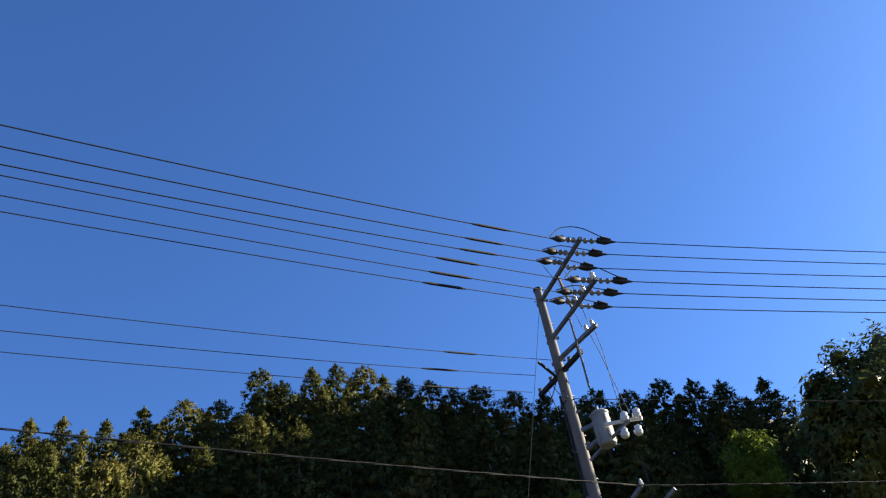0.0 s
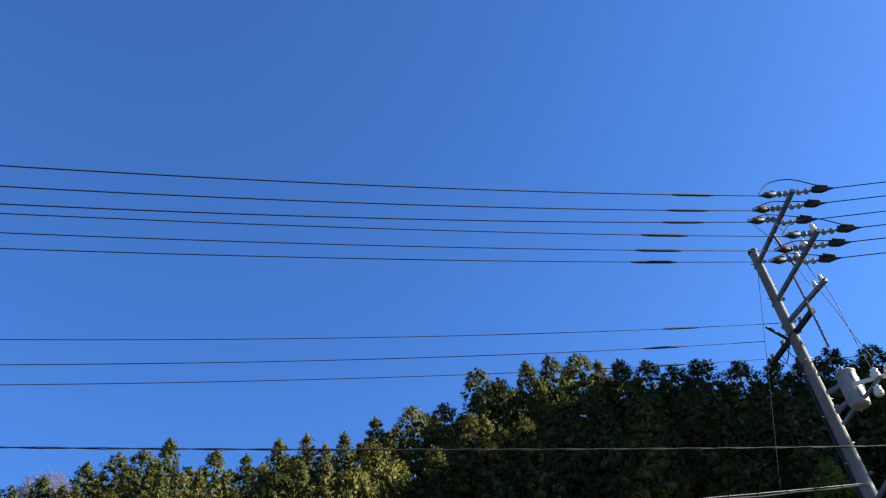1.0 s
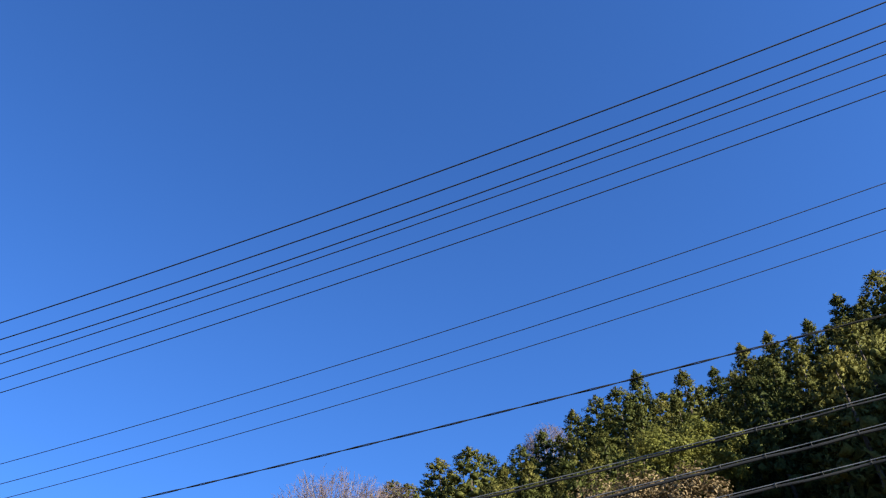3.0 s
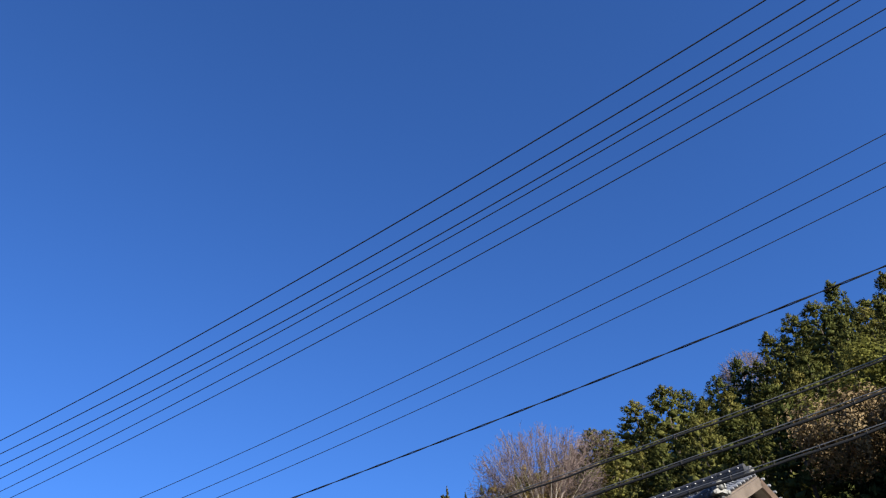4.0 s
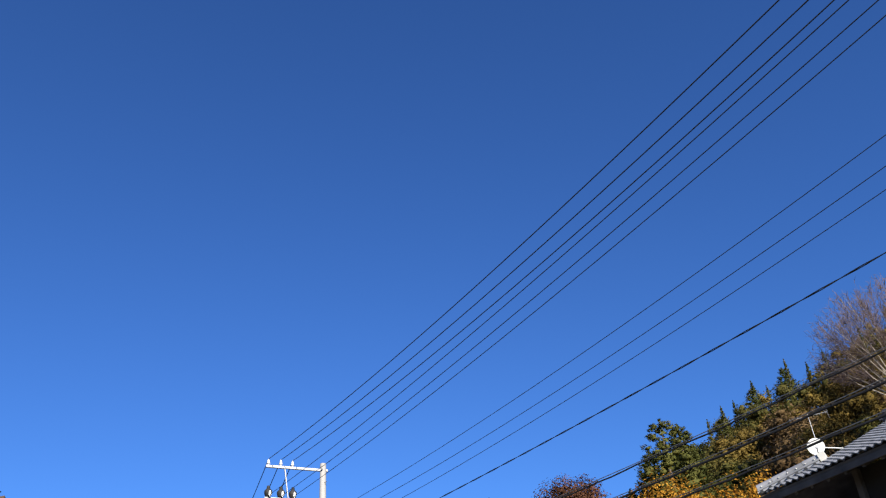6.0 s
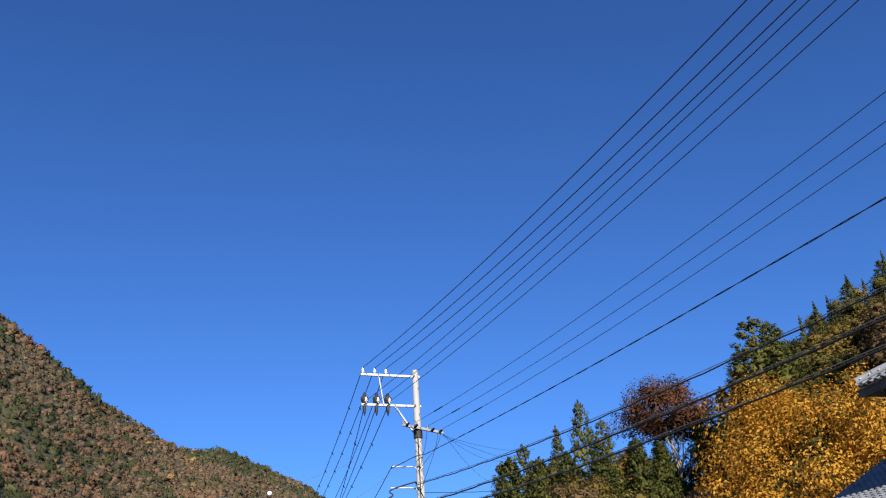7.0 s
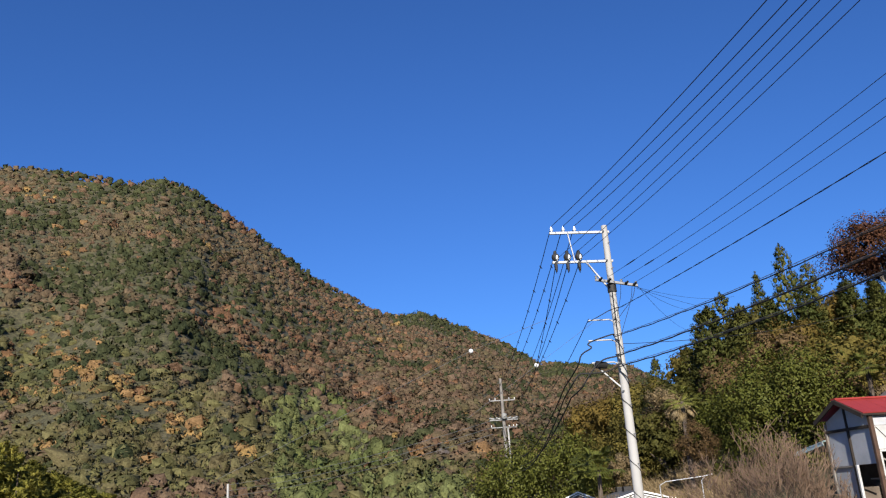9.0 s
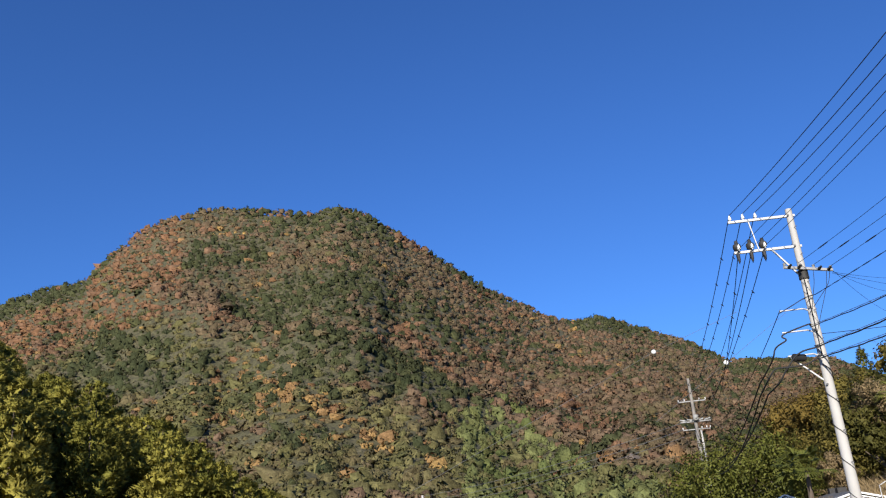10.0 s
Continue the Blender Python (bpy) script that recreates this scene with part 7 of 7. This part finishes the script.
for k in range(9):
    t = -0.85 + 0.33 * k
    top = min(shack_z(t) - 0.12, 4.6 - 0.1 * (k % 3))
    part("wall_board", Geo().slab(kp(0.25, t, 0), kp(0.25, t, top), 0.2, 0.03, up=KU), M_OLD_WOOD if k % 2 else M_GREY_WOOD, shack)
part("wall", Geo().slab(kp(0.5, -0.9, 1.8), kp(0.5, 2.1, 1.8), 0.06, 3.6), M_DARK_WOOD, shack)
part("wall", Geo().slab(kp(0.5, 2.1, 1.75), kp(2.6, 2.1, 1.75), 0.06, 3.5), M_OLD_WOOD, shack)

# ---- low buildings and a pipe frame by the road ----
def low_hut(b, d, w, zz, drop, turn, deep, wall_mat):
    """A low gabled hut; its front gable's top stands at the bearing, its ridge runs back, turned to one side."""
    hut = thing("low_hut", "low hut with a white-edged grey sheet roof", "hut", "low huts")
    c = spot(b, d)
    away = Vector((-math.sin(radians(b + turn)), math.cos(radians(b + turn)), 0))
    u = Vector((-away.y, away.x, 0))

    def at(x, y, z):
        return c + u * x + away * y + Vector((0, 0, z))

    for sg in (1, -1):
        n = 6
        for k in range(n):
            y0, y1 = deep * k / n, deep * (k + 0.985) / n
            q = [at(0, y0, zz), at(0, y1, zz), at(sg * w / 2, y1, zz - drop), at(sg * w / 2, y0, zz - drop)]
            part("roof_sheet", Geo().sheet(q[::-1] if sg > 0 else q, 0.03), M_DARK_SHEET, hut)
        part("white_verge", Geo().slab(at(0, -0.03, zz - 0.01), at(sg * w / 2, -0.03, zz - drop - 0.01), 0.05, 0.075), M_WHITE_METAL, hut)
        part("white_verge", Geo().slab(at(0, 0.03, zz - 0.13), at(sg * w / 2, 0.03, zz - drop - 0.13), 0.05, 0.05), M_WHITE_METAL, hut)
        part("wall", Geo().slab(at(sg * (w / 2 - 0.2), 0.2, (zz - drop) / 2), at(sg * (w / 2 - 0.2), deep - 0.1, (zz - drop) / 2), 0.08, zz - drop), M_OLD_WOOD, hut)
    gable = [at(x, 0.15, z) for x, z in ((-w / 2 + 0.2, 0), (w / 2 - 0.2, 0), (w / 2 - 0.2, zz - drop), (0, zz - 0.1), (-w / 2 + 0.2, zz - drop))]
    part("gable_wall", Geo().sheet(gable, 0.06), wall_mat, hut)
    back = [at(-x, deep - 0.05, z) for x, z in ((-w / 2 + 0.2, 0), (w / 2 - 0.2, 0), (w / 2 - 0.2, zz - drop), (0, zz - 0.1), (-w / 2 + 0.2, zz - drop))]
    part("gable_wall", Geo().sheet(back, 0.06), M_OLD_WOOD, hut)
    return hut, at


low_hut(112.5, 46, 3.0, 1.77, 0.66, 0, 3.0, M_OLD_WOOD)
hut, at = low_hut(108.5, 40, 7.0, 1.64, 0.95, 15, 4.2, M_WHITE_BOARD)
for y in (2.2, 3.6):
    part("roof_vent", Geo().slab(at(-0.05, y, 1.74), at(-0.05, y + 0.42, 1.74), 0.4, 0.26, chamfer=0.02), M_IRON, hut, "dark box on the ridge")
frame_pipe = thing("pipe_frame", "bent grey steel pipe frame on posts beside the road", "frame")
a, b = spot(107.2, 33, 0), spot(103.8, 33, 0)
path = [a + Vector((0, 0, 1.55)), a + Vector((0, 0, 1.78)), a.lerp(b, 0.12) + Vector((0, 0, 1.9)), a.lerp(b, 0.8) + Vector((0, 0, 2.0)), b + Vector((0, 0, 2.06))]
part("rail", Geo().tube(path, 0.018, 8), M_BRIGHT_STEEL, frame_pipe, smooth=True)
c = a.lerp(b, 0.78)
part("post", Geo().tube([c, c + Vector((0, 0, 1.85)), c + Vector((0.0, 0.12, 1.98))], 0.02, 8), M_BRIGHT_STEEL, frame_pipe, smooth=True)
part("post", Geo().tube([a, a + Vector((0, 0, 1.6))], 0.02, 8), M_BRIGHT_STEEL, frame_pipe, smooth=True)
FAR_B, FAR_UP = 121.4, 3.6
far_house = thing("far_house", "small far house with a brown hipped roof among the trees", "house")
far_r = next(r for r in range(275, 1000, 3) if float(land(*spot(FAR_B, r).xy)) + 1.5 > r * math.tan(radians(FAR_UP)))
fh = spot(FAR_B, far_r, float(land(*spot(FAR_B, far_r).xy)) - 3.4)
part("wall", Geo().slab(fh + Vector((-3.0, 0, 1.6)), fh + Vector((3.0, 0, 1.6)), 5.6, 3.2), M_OLD_WOOD, far_house)
part("roof", Geo().add([fh + Vector(v) for v in ((-4.2, -3.7, 3.1), (4.2, -3.7, 3.1), (4.2, 3.7, 3.1), (-4.2, 3.7, 3.1), (-1.6, 0, 6.0), (1.6, 0, 6.0))],
                       [(0, 1, 5, 4), (1, 2, 5), (2, 3, 4, 5), (3, 0, 4), (3, 2, 1, 0)]), M_OLD_WOOD, far_house)
part("terrace", Geo().slab(fh + Vector((-4.2, 0, -1.4)), fh + Vector((4.2, 0, -1.4)), 7, 3.0), M_GREY_WOOD, far_house)


# ---- roof tiles, last ----
def tile_mesh(name, w, l, lift=0.0):
    """One wavy pantile: w across, l down the slope, thicker at its foot."""
    g = Geo()
    n = 6
    prof = [(-0.5 + k / n, (0.024 * math.sin(2 * math.pi * k / n - 0.5) + 0.01)) for k in range(n + 1)]
    v = []
    for y, dz in ((0.0, 0.0), (l * 1.08, 0.026)):
        v += [(x * w, y, z + dz + 0.03) for x, z in prof] + [(x * w, y, z + dz + 0.004) for x, z in prof]
    m = n + 1
    f = [(i + 1, i, 2 * m + i, 2 * m + i + 1) for i in range(n)] + [(2 * m + i, 3 * m + i, 3 * m + i + 1, 2 * m + i + 1) for i in range(n)]
    g.add(v, f)
    me = g.mesh(name, True)
    me.materials.append(M_TILE)
    return me


TILE_W, TILE_L = 0.18, 0.165
TILE = tile_mesh("tile", TILE_W, TILE_L)


def lay(parent, s0, s1, half, zf, keep, sg=1, hip=99.0, reach_out=0.0):
    """Tiles in courses on one roof plane; those in the stretch told by keep are pieces of their own, the rest one mesh."""
    slope = math.atan(zf(0) - zf(1))
    down = (HN * sg * math.cos(slope) - Vector((0, 0, math.sin(slope)))).normalized()
    nrm = (HN * sg * math.sin(slope) + Vector((0, 0, math.cos(slope)))).normalized()
    across = down.cross(nrm)
    rot = Matrix((across, down, nrm)).transposed().to_4x4()
    length = half / math.cos(slope)
    rowsn, cols = int(length / TILE_L), int((s1 + reach_out - s0) / TILE_W)
    rest_v, rest_f = [], []
    co = [v.co.copy() for v in TILE.vertices]
    polys = [tuple(p.vertices) for p in TILE.polygons]
    rnd = random.Random(3)
    for j in range(rowsn):
        t = (j * TILE_L + 0.06) * math.cos(slope)
        for i in range(cols):
            s = s0 + (i + 0.5) * TILE_W
            if s > s1 + max(0.0, t - hip) / (half - hip) * reach_out:
                continue
            m = Matrix.Translation(hp(s, sg * t, zf(t) + 0.005 + rnd.uniform(-0.003, 0.003))) @ rot @ Matrix.Rotation(rnd.uniform(-0.012, 0.012), 4, "Z")
            if keep(s, t):
                ob = new("tile", TILE)
                ob.parent = parent
                ob.matrix_basis = m
            else:
                k = len(rest_v)
                rest_v += [tuple(m @ c) for c in co]
                rest_f += [tuple(a + k for a in f) for f in polys]
    if rest_v:
        me = bpy.data.meshes.new("tiles")
        me.from_pydata(rest_v, [], rest_f)
        me.shade_smooth()
        me.set_sharp_from_angle(angle=radians(38))
        me.materials.append(M_TILE)
        tagged(part("tiles", me, None, parent), kind="stuff")


lay(main_roof, 0.05, 6.35, 3.24, roof_z, lambda s, t: t > 1.95 and s < 6.3, 1, 2.3, 1.2)
lay(main_roof, 0.05, 6.35, 3.24, roof_z, lambda s, t: False, -1)
lay(wing_roof, 5.95, 9.7, 4.34, wing_z, lambda s, t: t > 2.6 and s > 6.6, 1, 3.3, 1.4)
tilt = math.atan(0.6)
for w in (-0.55, 1.6):
    sg = 1 if w > 0 else -1
    down = (PT * sg * math.cos(tilt) - Vector((0, 0, math.sin(tilt)))).normalized()
    nrm = (PT * sg * math.sin(tilt) + Vector((0, 0, math.cos(tilt)))).normalized()
    rot = Matrix((down.cross(nrm), down, nrm)).transposed().to_4x4()
    for j in range(int(abs(w) / math.cos(tilt) / TILE_L)):
        for i in range(8):
            v = (j * TILE_L + 0.05) * math.cos(tilt) * sg
            ob = new("tile", TILE)
            ob.parent = porch
            ob.matrix_basis = Matrix.Translation(pp(-0.14 - TILE_W * i, v, -0.6 * abs(v) + 0.005)) @ rot
